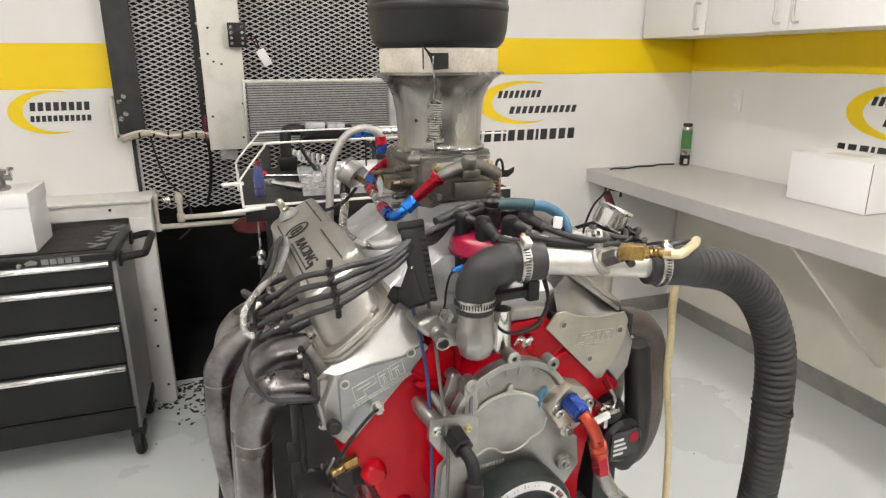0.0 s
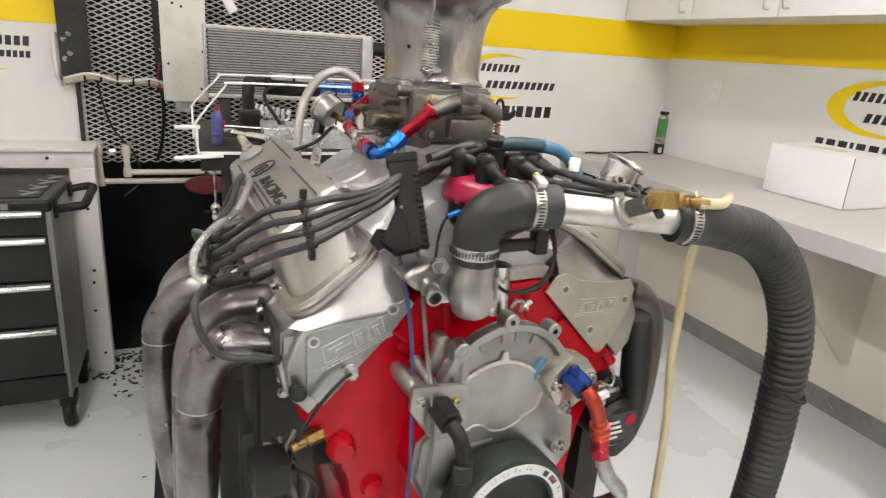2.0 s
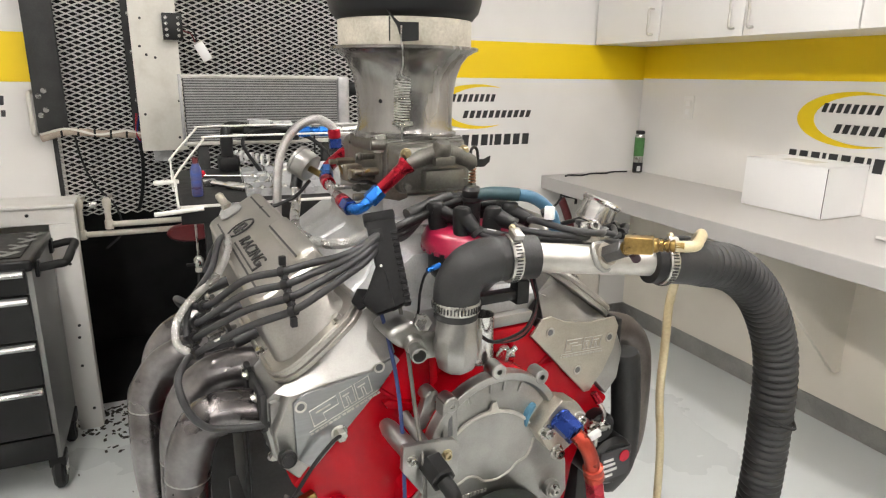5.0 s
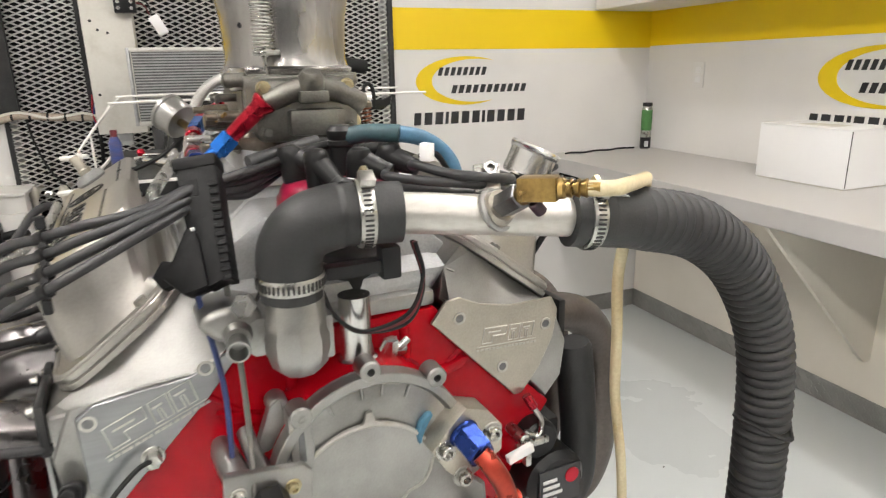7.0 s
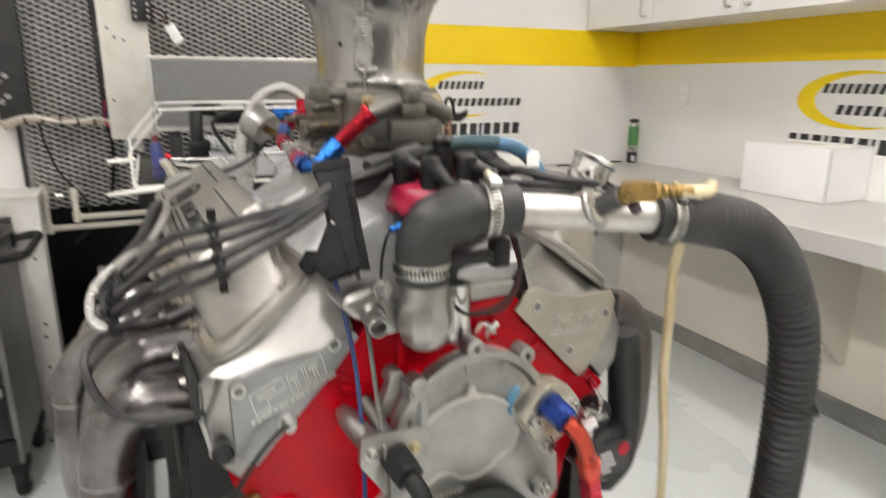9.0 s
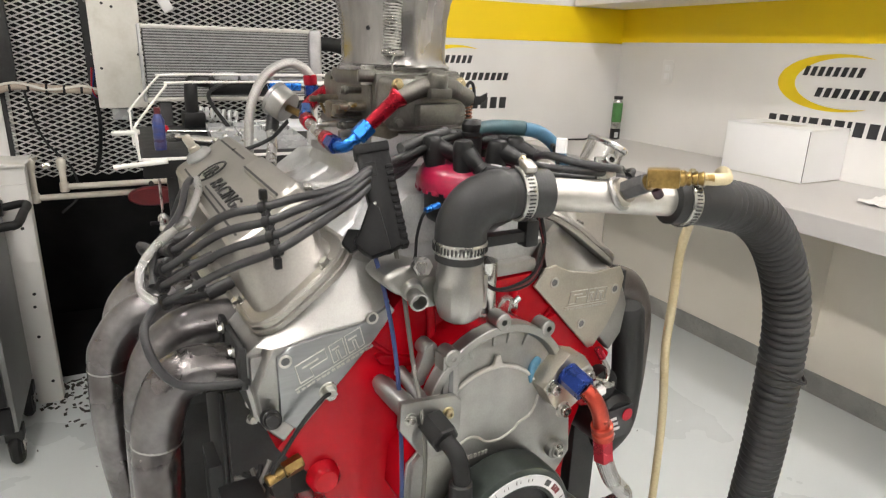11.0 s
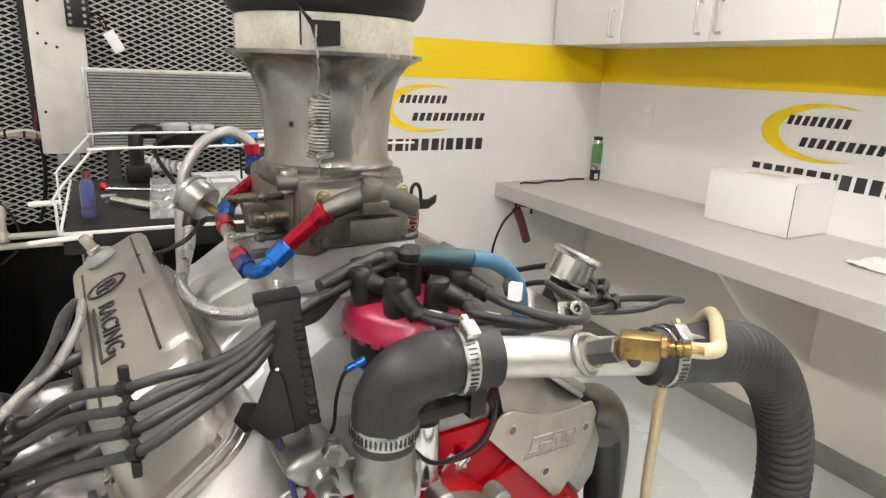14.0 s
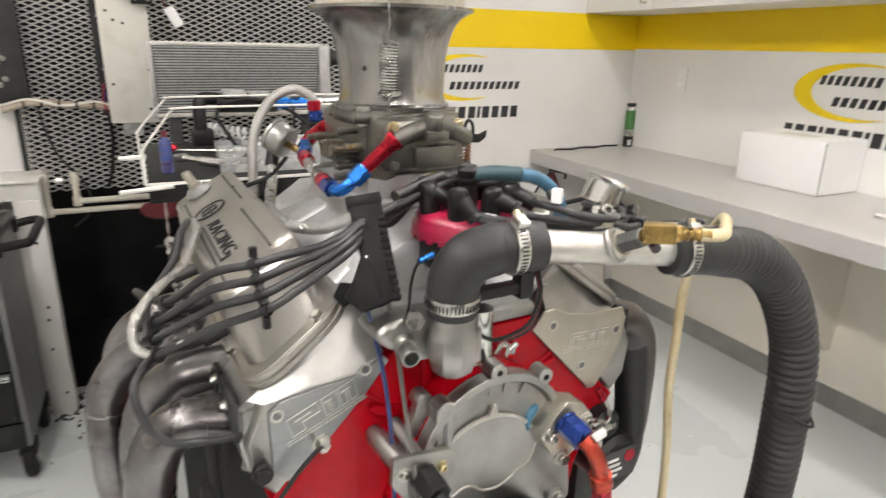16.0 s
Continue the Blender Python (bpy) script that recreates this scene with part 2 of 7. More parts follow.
def bx(lo, hi, bevel=0.0, seg=2, bm=None):
    b = bmesh.new()
    bmesh.ops.create_cube(b, size=1)
    lo, hi = Vector(lo), Vector(hi)
    for v in b.verts:
        v.co = Vector([lo[i] + (v.co[i] + 0.5) * (hi[i] - lo[i]) for i in range(3)])
    if bevel:
        bmesh.ops.bevel(b, geom=b.edges[:], offset=bevel, segments=seg, affect="EDGES", profile=0.6)
    return b if bm is None else join(bm, b)


def join(a, *rest):
    for b in rest:
        me = bpy.data.meshes.new("t")
        b.to_mesh(me)
        b.free()
        a.from_mesh(me)
        bpy.data.meshes.remove(me)
    return a


def turned(b, m):
    b.transform(m)
    return b


def axis_m(p, d):
    """A frame at p whose z runs along d."""
    return Matrix.Translation(p) @ Vector(d).to_track_quat("Z", "Y").to_matrix().to_4x4()


def lathe(prof, seg=32, p=(0, 0, 0), d=(0, 0, 1)):
    """A turned form: (radius, height) pairs about the axis d through p."""
    b = bmesh.new()
    rings = []
    for r, z in prof:
        if r <= 1e-6:
            rings.append([b.verts.new((0, 0, z))])
        else:
            rings.append([b.verts.new((r * math.cos(2 * math.pi * i / seg), r * math.sin(2 * math.pi * i / seg), z)) for i in range(seg)])
    for a, c in zip(rings, rings[1:]):
        for i in range(seg):
            j = (i + 1) % seg
            if len(a) == 1 and len(c) == 1:
                continue
            if len(a) == 1:
                b.faces.new((a[0], c[i], c[j]))
            elif len(c) == 1:
                b.faces.new((a[i], a[j], c[0]))
            else:
                b.faces.new((a[i], a[j], c[j], c[i]))
    b.transform(axis_m(p, d))
    return b


def rod(p, q, r, seg=16, cap=0.0):
    p, q = Vector(p), Vector(q)
    h = (q - p).length
    c = min(cap or r * 0.15, h * 0.3)
    return lathe([(0, 0), (r - c, 0), (r, c), (r, h - c), (r - c, h), (0, h)], seg, p, q - p)


def hexrod(p, q, r):
    p, q = Vector(p), Vector(q)
    h = (q - p).length
    c = min(r * 0.12, h * 0.2)
    return lathe([(0, 0), (r - c, 0), (r, c), (r, h - c), (r - c, h), (0, h)], 6, p, q - p)


def bolt(p, d, r=0.0075, h=0.006, washer=True):
    """A hex head on its washer, seated at p, standing out along d."""
    p, d = Vector(p), Vector(d).normalized()
    b = hexrod(p, p + d * h, r)
    if washer:
        b = join(b, rod(p - d * 0.001, p + d * 0.0015, r * 1.45, 14))
    return b


def capscrew(p, d, r=0.006, h=0.007):
    p, d = Vector(p), Vector(d).normalized()
    b = lathe([(0, 0), (r, 0), (r, h * 0.9), (r * 0.9, h), (r * 0.55, h), (r * 0.55, h * 0.5), (0, h * 0.5)], 12, p, d)
    return join(b, rod(p - d * 0.001, p + d * 0.0012, r * 1.5, 14))


def spline(pts, n=8):
    P = [Vector(p) for p in pts]
    P = [P[0] * 2 - P[1]] + P + [P[-1] * 2 - P[-2]]
    out = []
    for i in range(1, len(P) - 2):
        for k in range(n):
            t = k / n
            a, b, c, d = P[i - 1], P[i], P[i + 1], P[i + 2]
            out.append(0.5 * ((2 * b) + (c - a) * t + (2 * a - 5 * b + 4 * c - d) * t * t + (3 * b - a - 3 * c + d) * t ** 3))
    out.append(P[-2])
    return out


def sweep(path, r, seg=12, caps=True):
    """A round bar along a path; r is a number or a list, one for each point."""
    b = bmesh.new()
    P = [Vector(p) for p in path]
    R = r if isinstance(r, (list, tuple)) else [r] * len(P)
    T = [(P[min(i + 1, len(P) - 1)] - P[max(i - 1, 0)]).normalized() for i in range(len(P))]
    n = T[0].orthogonal().normalized()
    rings = []
    for i, p in enumerate(P):
        n = (n - T[i] * n.dot(T[i])).normalized()
        m = T[i].cross(n)
        rings.append([b.verts.new(p + (n * math.cos(2 * math.pi * k / seg) + m * math.sin(2 * math.pi * k / seg)) * R[i]) for k in range(seg)])
    uv = b.loops.layers.uv.new("along")
    run = 0.0
    for i, (a, c) in enumerate(zip(rings, rings[1:])):
        step = (P[i + 1] - P[i]).length
        for k in range(seg):
            f = b.faces.new((a[k], a[(k + 1) % seg], c[(k + 1) % seg], c[k]))
            for l, q in zip(f.loops, ((k, run), (k + 1, run), (k + 1, run + step), (k, run + step))):
                l[uv].uv = (q[0] / seg, q[1])
        run += step
    if caps:
        b.faces.new(rings[0][::-1])
        b.faces.new(rings[-1])
    return b


def tube(pts, r, seg=12, n=8):
    return sweep(spline(pts, n), r, seg)


def prism(poly, y0, y1, bevel=0.0, seg=2, m=None):
    """A plate cut to the outline poly (x, z), from y0 to y1."""
    b = bmesh.new()
    lo = [b.verts.new((x, y0, z)) for x, z in poly]
    hi = [b.verts.new((x, y1, z)) for x, z in poly]
    b.faces.new(lo)
    b.faces.new(hi[::-1])
    n = len(poly)
    for i in range(n):
        b.faces.new((lo[i], hi[i], hi[(i + 1) % n], lo[(i + 1) % n]))
    bmesh.ops.recalc_face_normals(b, faces=b.faces)
    if bevel:
        bmesh.ops.bevel(b, geom=b.edges[:], offset=bevel, segments=seg, affect="EDGES", profile=0.6)
    if m is not None:
        b.transform(m)
    return b


def loft(rings):
    """A closed skin over rings of equal count."""
    b = bmesh.new()
    V = [[b.verts.new(p) for p in ring] for ring in rings]
    n = len(V[0])
    for a, c in zip(V, V[1:]):
        for k in range(n):
            b.faces.new((a[k], a[(k + 1) % n], c[(k + 1) % n], c[k]))
    b.faces.new(V[0][::-1])
    b.faces.new(V[-1])
    return b


def rrect(u0, u1, w0, w1, r, k=4):
    """Outline of a rectangle with round corners."""
    out = []
    for cx, cy, a in ((u1 - r, w1 - r, 0), (u0 + r, w1 - r, 90), (u0 + r, w0 + r, 180), (u1 - r, w0 + r, 270)):
        out += [(cx + r * math.cos(radians(a + 90 * i / k)), cy + r * math.sin(radians(a + 90 * i / k))) for i in range(k + 1)]
    return out


def mirror_x(b):
    b.transform(Matrix.Diagonal((-1, 1, 1, 1)))
    bmesh.ops.reverse_faces(b, faces=b.faces)
    return b

# ---- the room ----
X1, Y1, H = 2.2, 3.3, 2.75
X0, Y0 = -3.0, -3.2
OX0, OX1, OZ0, OZ1 = -0.655, 0.81, 0.845, 2.35

setting("floor", bx((X0, Y0, -0.1), (X1, Y1, 0)), M_FLOOR, "pale grey epoxy-painted concrete workshop floor with scuffs", "floor")
setting("ceiling", bx((X0, Y0, H), (X1, Y1, H + 0.1)), M_CEIL, "plain white workshop ceiling above the lamps", "ceiling")
setting("wall_east", bx((X1, Y0 - 0.15, -0.1), (X1 + 0.15, Y1 + 0.15, H + 0.1)), M_WALL, "white painted wall behind the bench and cabinets", "wall")
setting("wall_west", bx((X0 - 0.15, Y0 - 0.15, -0.1), (X0, Y1 + 0.15, H + 0.1)), M_WALL, "plain white painted workshop wall", "wall")
setting("wall_south", bx((X0, Y0 - 0.15, -0.1), (X1, Y0, H + 0.1)), M_DARKWALL, "unseen dark wall added to cut light bouncing onto the engine", "wall")
b = bx((X0, Y1, -0.1), (OX0, Y1 + 0.15, H + 0.1))
b = bx((OX1, Y1, -0.1), (X1, Y1 + 0.15, H + 0.1), bm=b)
b = bx((OX0, Y1, OZ1), (OX1, Y1 + 0.15, H + 0.1), bm=b)
setting("wall_north", b, M_WALL, "white painted wall with a large grille opening", "wall")
# Recess sides are coloured near black to hold the gloom behind the grille.
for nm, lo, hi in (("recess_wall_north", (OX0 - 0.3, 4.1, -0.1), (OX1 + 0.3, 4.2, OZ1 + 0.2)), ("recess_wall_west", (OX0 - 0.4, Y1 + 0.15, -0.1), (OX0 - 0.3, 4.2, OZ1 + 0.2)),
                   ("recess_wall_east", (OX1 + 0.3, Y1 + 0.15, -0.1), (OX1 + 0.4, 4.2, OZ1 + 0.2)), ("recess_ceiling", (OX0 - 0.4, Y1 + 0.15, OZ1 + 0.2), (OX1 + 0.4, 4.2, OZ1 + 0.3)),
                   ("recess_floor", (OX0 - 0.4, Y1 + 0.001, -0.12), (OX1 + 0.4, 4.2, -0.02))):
    setting(nm, bx(lo, hi), M_DARK, "near-black side of the fan recess behind the grille, darkness put in the colour", "recess")

# painted band, with a join on the wall corner
b = bx((X0, Y1 - 0.0025, 1.366), (OX0 - 0.03, Y1, 1.544))
b = bx((OX1, Y1 - 0.0025, 1.400), (X1, Y1, 1.574), bm=b)
setting("band_north", b, M_YELLOW, "yellow stripe painted along the white wall", "painted stripe")
setting("band_east", bx((X1 - 0.0025, Y0, 1.408), (X1, Y1 - 0.003, 1.59)), M_YELLOW, "yellow stripe painted under the wall cabinets", "painted stripe")


def tread(name, p, q, h):
    """Tread-plate skirting with raised lozenges."""
    p, q = Vector(p), Vector(q)
    d = (q - p).normalized()
    nrm = Vector((-d.y, d.x, 0))
    L = (q - p).length
    m = Matrix((( d.x, nrm.x, 0, p.x), (d.y, nrm.y, 0, p.y), (0, 0, 1, 0), (0, 0, 0, 1)))
    b = bx((0, 0, 0), (L, 0.005, h), 0.001, 1)
    i = 0
    x = 0.02
    while x < L - 0.02:
        for k in range(4):
            z = 0.014 + k * (h - 0.028) / 3
            a = 45 if (i + k) % 2 else -45
            l = bx((-0.011, 0, -0.003), (0.011, 0.0022, 0.003))
            l.transform(Matrix.Translation((x, 0.005, z)) @ pose(0, 0, 0, 0, a, 0))
            b = join(b, l)
        x += 0.028
        i += 1
    b.transform(m)
    return setting(name, b, M_TREAD, "scuffed aluminium tread-plate skirting along the floor", "skirting")


tread("baseboard_east", (X1, 0.4, 0), (X1, Y1, 0), 0.095)
tread("baseboard_north", (X1 - 0.006, Y1, 0), (OX1, Y1, 0), 0.095)

# Thin panel, warmer in tone than the wall above the bench.
setting("wall_panel_east", bx((X1 - 0.004, 0.4, 0.097), (X1, Y1 - 0.005, 0.83)), M_LOWER, "cream panel over the wall below the bench, scuffed", "wall")

# ceiling lamps
def ceiling_lamp(x, y, length):
    t = thing("ceiling_light", (x, y, H), "unseen white ceiling batten with two lit fluorescent tubes", "lamp", "ceiling lamps")
    part("housing", bx((x - 0.09, y - length / 2, H - 0.05), (x + 0.09, y + length / 2, H), 0.008), M_CAB, t)
    for s in (-0.045, 0.045):
        part("fluorescent_tube", rod((x + s, y - length / 2 + 0.03, H - 0.075), (x + s, y + length / 2 - 0.03, H - 0.075), 0.016), M_LAMP, t)
    for e in (-1, 1):
        part("lamp_holder", bx((x - 0.075, y + e * (length / 2 - 0.015) - 0.012, H - 0.095), (x + 0.075, y + e * (length / 2 - 0.015) + 0.012, H - 0.05), 0.003), M_CAB, t)


for lx, ly, ll in LAMPS:
    ceiling_lamp(lx, ly, ll)


# ---- wall signs ----
def bar_row(t, x0, x1, z0, h, pattern, slant=0.18):
    """A row of bars the length of a line of lettering, each its own part."""
    tot = sum(pattern)
    x = x0
    for i, w in enumerate(pattern):
        ww = (x1 - x0) * w / tot
        if i % 2 == 0:
            q = prism([(x, z0), (x + ww, z0), (x + ww + slant * h, z0 + h), (x + slant * h, z0 + h)], -0.0022, 0)
            part("sign_bar", q, M_SIGN, t)
        x += ww


def swoosh(a0, a1, rx, rz, w, dx):
    """Crescent: outer and inner ellipse arcs that taper to points."""
    n = 40
    out, inn = [], []
    for i in range(n + 1):
        t = i / n
        a = radians(a0 + (a1 - a0) * t)
        k = math.sin(math.pi * t) ** 0.8
        out.append((rx * math.cos(a), rz * math.sin(a)))
        inn.append(((rx - w * k) * math.cos(a) + dx * k, (rz - w * 0.45 * k) * math.sin(a)))
    b = bmesh.new()
    vo = [[b.verts.new((x, y, z)) for x, z in out] for y in (-0.002, 0)]
    vi = [[b.verts.new((x, y, z)) for x, z in inn] for y in (-0.002, 0)]
    for i in range(n):
        b.faces.new((vo[0][i], vo[0][i + 1], vi[0][i + 1], vi[0][i]))
        b.faces.new((vo[0][i], vo[1][i], vo[1][i + 1], vo[0][i + 1]))
        b.faces.new((vi[0][i], vi[1][i], vi[1][i + 1], vi[0][i + 1]))
    bmesh.ops.remove_doubles(b, verts=b.verts, dist=0.0002)
    return b


def wall_sign(m, number=True):
    """Crescent emblem with two lines of bars, and a third row below."""
    t = thing("wall_sign", (0, 0, 0), "yellow crescent and black bar lettering on white wall", "sign", "wall signs", m)
    part("crescent", turned(swoosh(56, 304, 0.245, 0.108, 0.062, 0.014), Matrix.Translation((0.045, 0, 0))), M_SWOOSH, t)
    bar_row(t, -0.095, 0.140, 0.024, 0.036, [1.7, 1.1] * 7 + [1.7], 0.3)
    bar_row(t, -0.03, 0.350, -0.055, 0.036, [1.8, 1.0] * 10 + [1.8], 0.3)
    if number:
        bar_row(t, -0.215, 0.350, -0.192, 0.055, [1.8, .9, 2, .9, 2, .7, .8, .7, 2, .9, 2, .9, 2, .7, .8, .7, 2, .9, 2, .9, 2, .9, 2], 0.08)
    return t


wall_sign(pose(1.125, Y1, 1.262))
wall_sign(pose(X1, 2.12, 1.262, 0, 0, -90))
t = thing("wall_sign", (0, 0, 0), "small yellow crescent with black bar lettering on white wall", "sign", "wall signs", pose(-0.945, Y1, 1.275))
part("crescent", swoosh(60, 300, 0.155, 0.088, 0.042, 0.012), M_SWOOSH, t)
bar_row(t, -0.075, 0.14, 0.006, 0.034, [2, 0.9] * 7 + [2], 0.1)
bar_row(t, -0.08, 0.14, -0.037, 0.024, [2, 0.9] * 10 + [2], 0.1)

# ---- bench, brackets and wall cabinets ----
setting("workbench_top", bx((1.57, -1.2, 0.83), (X1, Y1, 0.90), 0.003, 1), M_BENCH, "long grey laminate wall-hung workbench top", "workbench")
for y in (1.95, 0.2):
    t = thing("bench_bracket", (X1, y, 0.25), "cream painted plywood gusset bracket under the bench", "bracket", "bench brackets")
    b = prism([(1.59, 0.83), (X1, 0.83), (X1, 0.25), (X1 - 0.04, 0.25)], -0.009, 0.009, 0.001, 1)
    part("gusset", turned(b, Matrix.Translation((0, y, 0))), M_PLY, t)
    part("wall_cleat", bx((X1 - 0.03, y + 0.010, 0.26), (X1, y + 0.045, 0.83), 0.002), M_PLY, t)


def cabinet(y0, y1, hinge):
    t = thing("wall_cabinet", (X1, y1, 1.575), "white melamine wall cabinet unit with slab doors", "cabinet", "wall cabinets over the bench")
    part("body", bx((1.867, y0, 1.575), (X1, y1, 2.32), 0.002, 1), M_CAB, t)
    n = 2 if y1 - y0 > 0.6 else 1
    for k in range(n):
        a, c = y0 + (y1 - y0) * k / n, y0 + (y1 - y0) * (k + 1) / n
        d = part("door", bx((1.845, a + 0.002, 1.575), (1.865, c - 0.002, 2.317), 0.002), M_CAB, t)
        hy = (c - 0.045 if k == 0 else a + 0.045) if n == 2 else (c - 0.045 if hinge > 0 else a + 0.045)
        h = join(tube([(1.845, hy, 1.605), (1.815, hy, 1.608), (1.815, hy, 1.66), (1.815, hy, 1.712), (1.845, hy, 1.715)], 0.005, 10))
        part("handle", h, M_NICKEL, d, "satin nickel bow handle")


cabinet(2.812, 3.277, -1)
cabinet(1.878, 2.810, 1)
cabinet(0.95, 1.876, 1)
cabinet(0.02, 0.948, 1)

# ---- wall outlet ----
t = thing("wall_outlet", (X1, 2.94, 1.268), "white duplex wall outlet with cover plate", "outlet")
part("cover_plate", bx((X1 - 0.006, 2.905, 1.21), (X1, 2.975, 1.326), 0.003), M_CAB, t)
for z in (1.247, 1.289):
    part("socket", bx((X1 - 0.009, 2.924, z - 0.014), (X1 - 0.004, 2.956, z + 0.014), 0.003), M_CARD, t)

# ---- things on the bench ----
def paper_box():
    m = pose(1.958, 1.975, 0.9, 0, 0, 1)
    t = thing("cardboard_box", (0, 0, 0), "plain white cardboard box closed on the grey bench", "box", "", m)
    part("box_body", bx((0, 0, 0.004), (0.238, 0.358, 0.198), 0.003), M_CARD, t)
    # Base is inset so that a shadow line shows along the bench.
    part("box_base", bx((0.005, 0.005, 0), (0.233, 0.353, 0.0045)), M_CREAM, t)
    part("end_panel", bx((0.0045, -0.0022, 0.006), (0.236, 0.001, 0.196), 0.0006, 1), M_CARD, t)
    # Dark strip gives the corner gap its shade by colour.
    part("slit_dark_strip", bx((0.0012, -0.0006, 0.008), (0.0047, 0.002, 0.195)), M_STEELD, t, "dark strip in the folded corner gap, standing in for its shade")
    part("lid_flap", bx((-0.002, -0.0025, 0.1982), (0.240, 0.360, 0.201), 0.001), M_CARD, t)
    part("top_label", bx((0.06, 0.10, 0.201), (0.14, 0.25, 0.2018)), M_CREAM, t, "pale printed label")


paper_box()
t = thing("spray_can", (2.13, 3.20, 0.9), "green labelled can standing at the corner of the bench", "can")
part("can_body", lathe([(0, 0.001), (0.024, 0), (0.026, 0.004), (0.026, 0.20), (0.020, 0.214), (0, 0.214)], 24, (2.13, 3.20, 0.9)), M_STEEL, t)
part("label_lower", lathe([(0.0265, 0.006), (0.0267, 0.06), (0.0265, 0.06)], 24, (2.13, 3.20, 0.9)), M_PLASTIC, t, "black label band")
part("label_upper", lathe([(0.0265, 0.095), (0.0267, 0.195), (0.0265, 0.196)], 24, (2.13, 3.20, 0.9)), M_GREEN, t, "green label")
part("label_patch", bx((2.103, 3.170, 0.914), (2.125, 3.1735, 0.942)), M_PRINT, t)
part("cap", lathe([(0, 0.232), (0.022, 0.232), (0.024, 0.229), (0.024, 0.215), (0, 0.215)], 20, (2.13, 3.20, 0.9)), M_PLASTIC, t)
b = tube([(2.09, 3.235, 0.905), (2.0, 3.25, 0.905), (1.93, 3.22, 0.905), (1.85, 3.235, 0.905), (1.76, 3.20, 0.905), (1.70, 3.225, 0.905), (1.66, 3.205, 0.905)], 0.0045, 8)
single("cable", b, M_RUBBER, "thin black cable lying along the bench back", "cable")


def rag(x, y, z):
    b = bmesh.new()
    bmesh.ops.create_grid(b, x_segments=26, y_segments=20, size=1)
    for v in b.verts:
        p = v.co.copy()
        r = min(1, p.length)
        n = noise.noise(Vector((p.x * 2.4, p.y * 2.4, 1.7))) + 0.5 * noise.noise(Vector((p.x * 6, p.y * 6, 4)))
        v.co = Vector((x + p.x * 0.075 + 0.012 * noise.noise(p * 3), y + p.y * 0.10 + 0.015 * noise.noise(p * 2.5 + Vector((5, 0, 0))), z + 0.004 + max(0, (1 - r) * 0.05 + 0.022 * n * (1.1 - 0.4 * r))))
    s = single("cleaning_rag", b, M_CLOTH, "crumpled white cloth lying on the bench", "cloth")
    return s


rag(1.93, 1.60, 0.9)
t = thing("small_carton", (2.06, 1.56, 0.9), "small white carton with printed bars on the bench", "box")
part("carton_body", bx((2.0, 1.50, 0.9), (2.11, 1.60, 0.985), 0.002), M_CARD, t)
part("carton_print", bx((1.9985, 1.52, 0.93), (1.9995, 1.58, 0.95)), M_TSIDE, t, "grey printed bar")
t = thing("brown_carton", (2.1, 1.38, 0.9), "brown cardboard carton on the bench", "box")
part("carton_body", bx((2.0, 1.28, 0.9), (2.17, 1.50, 1.03), 0.003), M_TAN, t)
part("carton_tape", bx((1.998, 1.37, 0.905), (1.9995, 1.41, 1.03)), M_CREAM, t)

# hanging tool under the bench end
t = thing("hanging_lead", (1.60, 3.12, 0.83), "dark red handled lead hanging beneath the bench", "tool")
part("red_handle", tube([(1.585, 3.12, 0.80), (1.62, 3.12, 0.73), (1.66, 3.12, 0.63)], 0.021, 12), M_REDPL, t)
part("lead", tube([(1.58, 3.12, 0.83), (1.56, 3.10, 0.80), (1.50, 3.10, 0.74), (1.47, 3.12, 0.64), (1.47, 3.14, 0.55)], 0.006, 8), M_RUBBER, t)
part("hook", tube([(1.585, 3.12, 0.83), (1.61, 3.12, 0.815), (1.67, 3.12, 0.80), (1.675, 3.12, 0.77)], 0.007, 8), M_PLASTIC, t)

# ---- shop chair ----
def shop_chair():
    m = pose(1.935, 1.125, 0, 0, 0, 90)
    t = thing("office_chair", (0, 0, 0), "black swivel chair pushed under the bench", "chair", "", m)
    part("seat", bx((-0.24, -0.19, 0.42), (0.24, 0.20, 0.50), 0.035, 3), M_RUBBER, t)
    part("backrest", bx((-0.21, -0.24, 0.55), (0.21, -0.19, 0.81), 0.024, 3), M_RUBBER, t)
    part("back_strut", tube([(0, -0.15, 0.44), (0, -0.20, 0.48), (0, -0.215, 0.62)], 0.018, 10), M_PLASTIC, t)
    for s in (-1, 1):
        part("armrest", sweep(spline([(s * 0.23, -0.14, 0.46), (s * 0.30, -0.17, 0.55), (s * 0.30, -0.15, 0.70), (s * 0.30, -0.05, 0.742), (s * 0.30, 0.05, 0.742), (s * 0.30, 0.112, 0.712), (s * 0.30, 0.132, 0.60), (s * 0.30, 0.115, 0.48), (s * 0.29, 0.05, 0.41), (s * 0.22, -0.02, 0.43)]), 0.018, 12), M_PLASTIC, t)
    part("gas_column", rod((0, 0, 0.10), (0, 0, 0.43), 0.028), M_PLASTIC, t)
    for i in range(5):
        a = radians(72 * i + 20)
        l = part("base_leg", tube([(0, 0, 0.13), (0.08 * math.cos(a), 0.08 * math.sin(a), 0.11), (0.15 * math.cos(a), 0.15 * math.sin(a), 0.075)], 0.02, 10), M_PLASTIC, t)
        c = Vector((0.15 * math.cos(a), 0.15 * math.sin(a), 0.028))
        e = Vector((-math.sin(a), math.cos(a), 0)) * 0.02
        part("caster", rod(c - e, c + e, 0.028), M_RUBBER, l)


shop_chair()

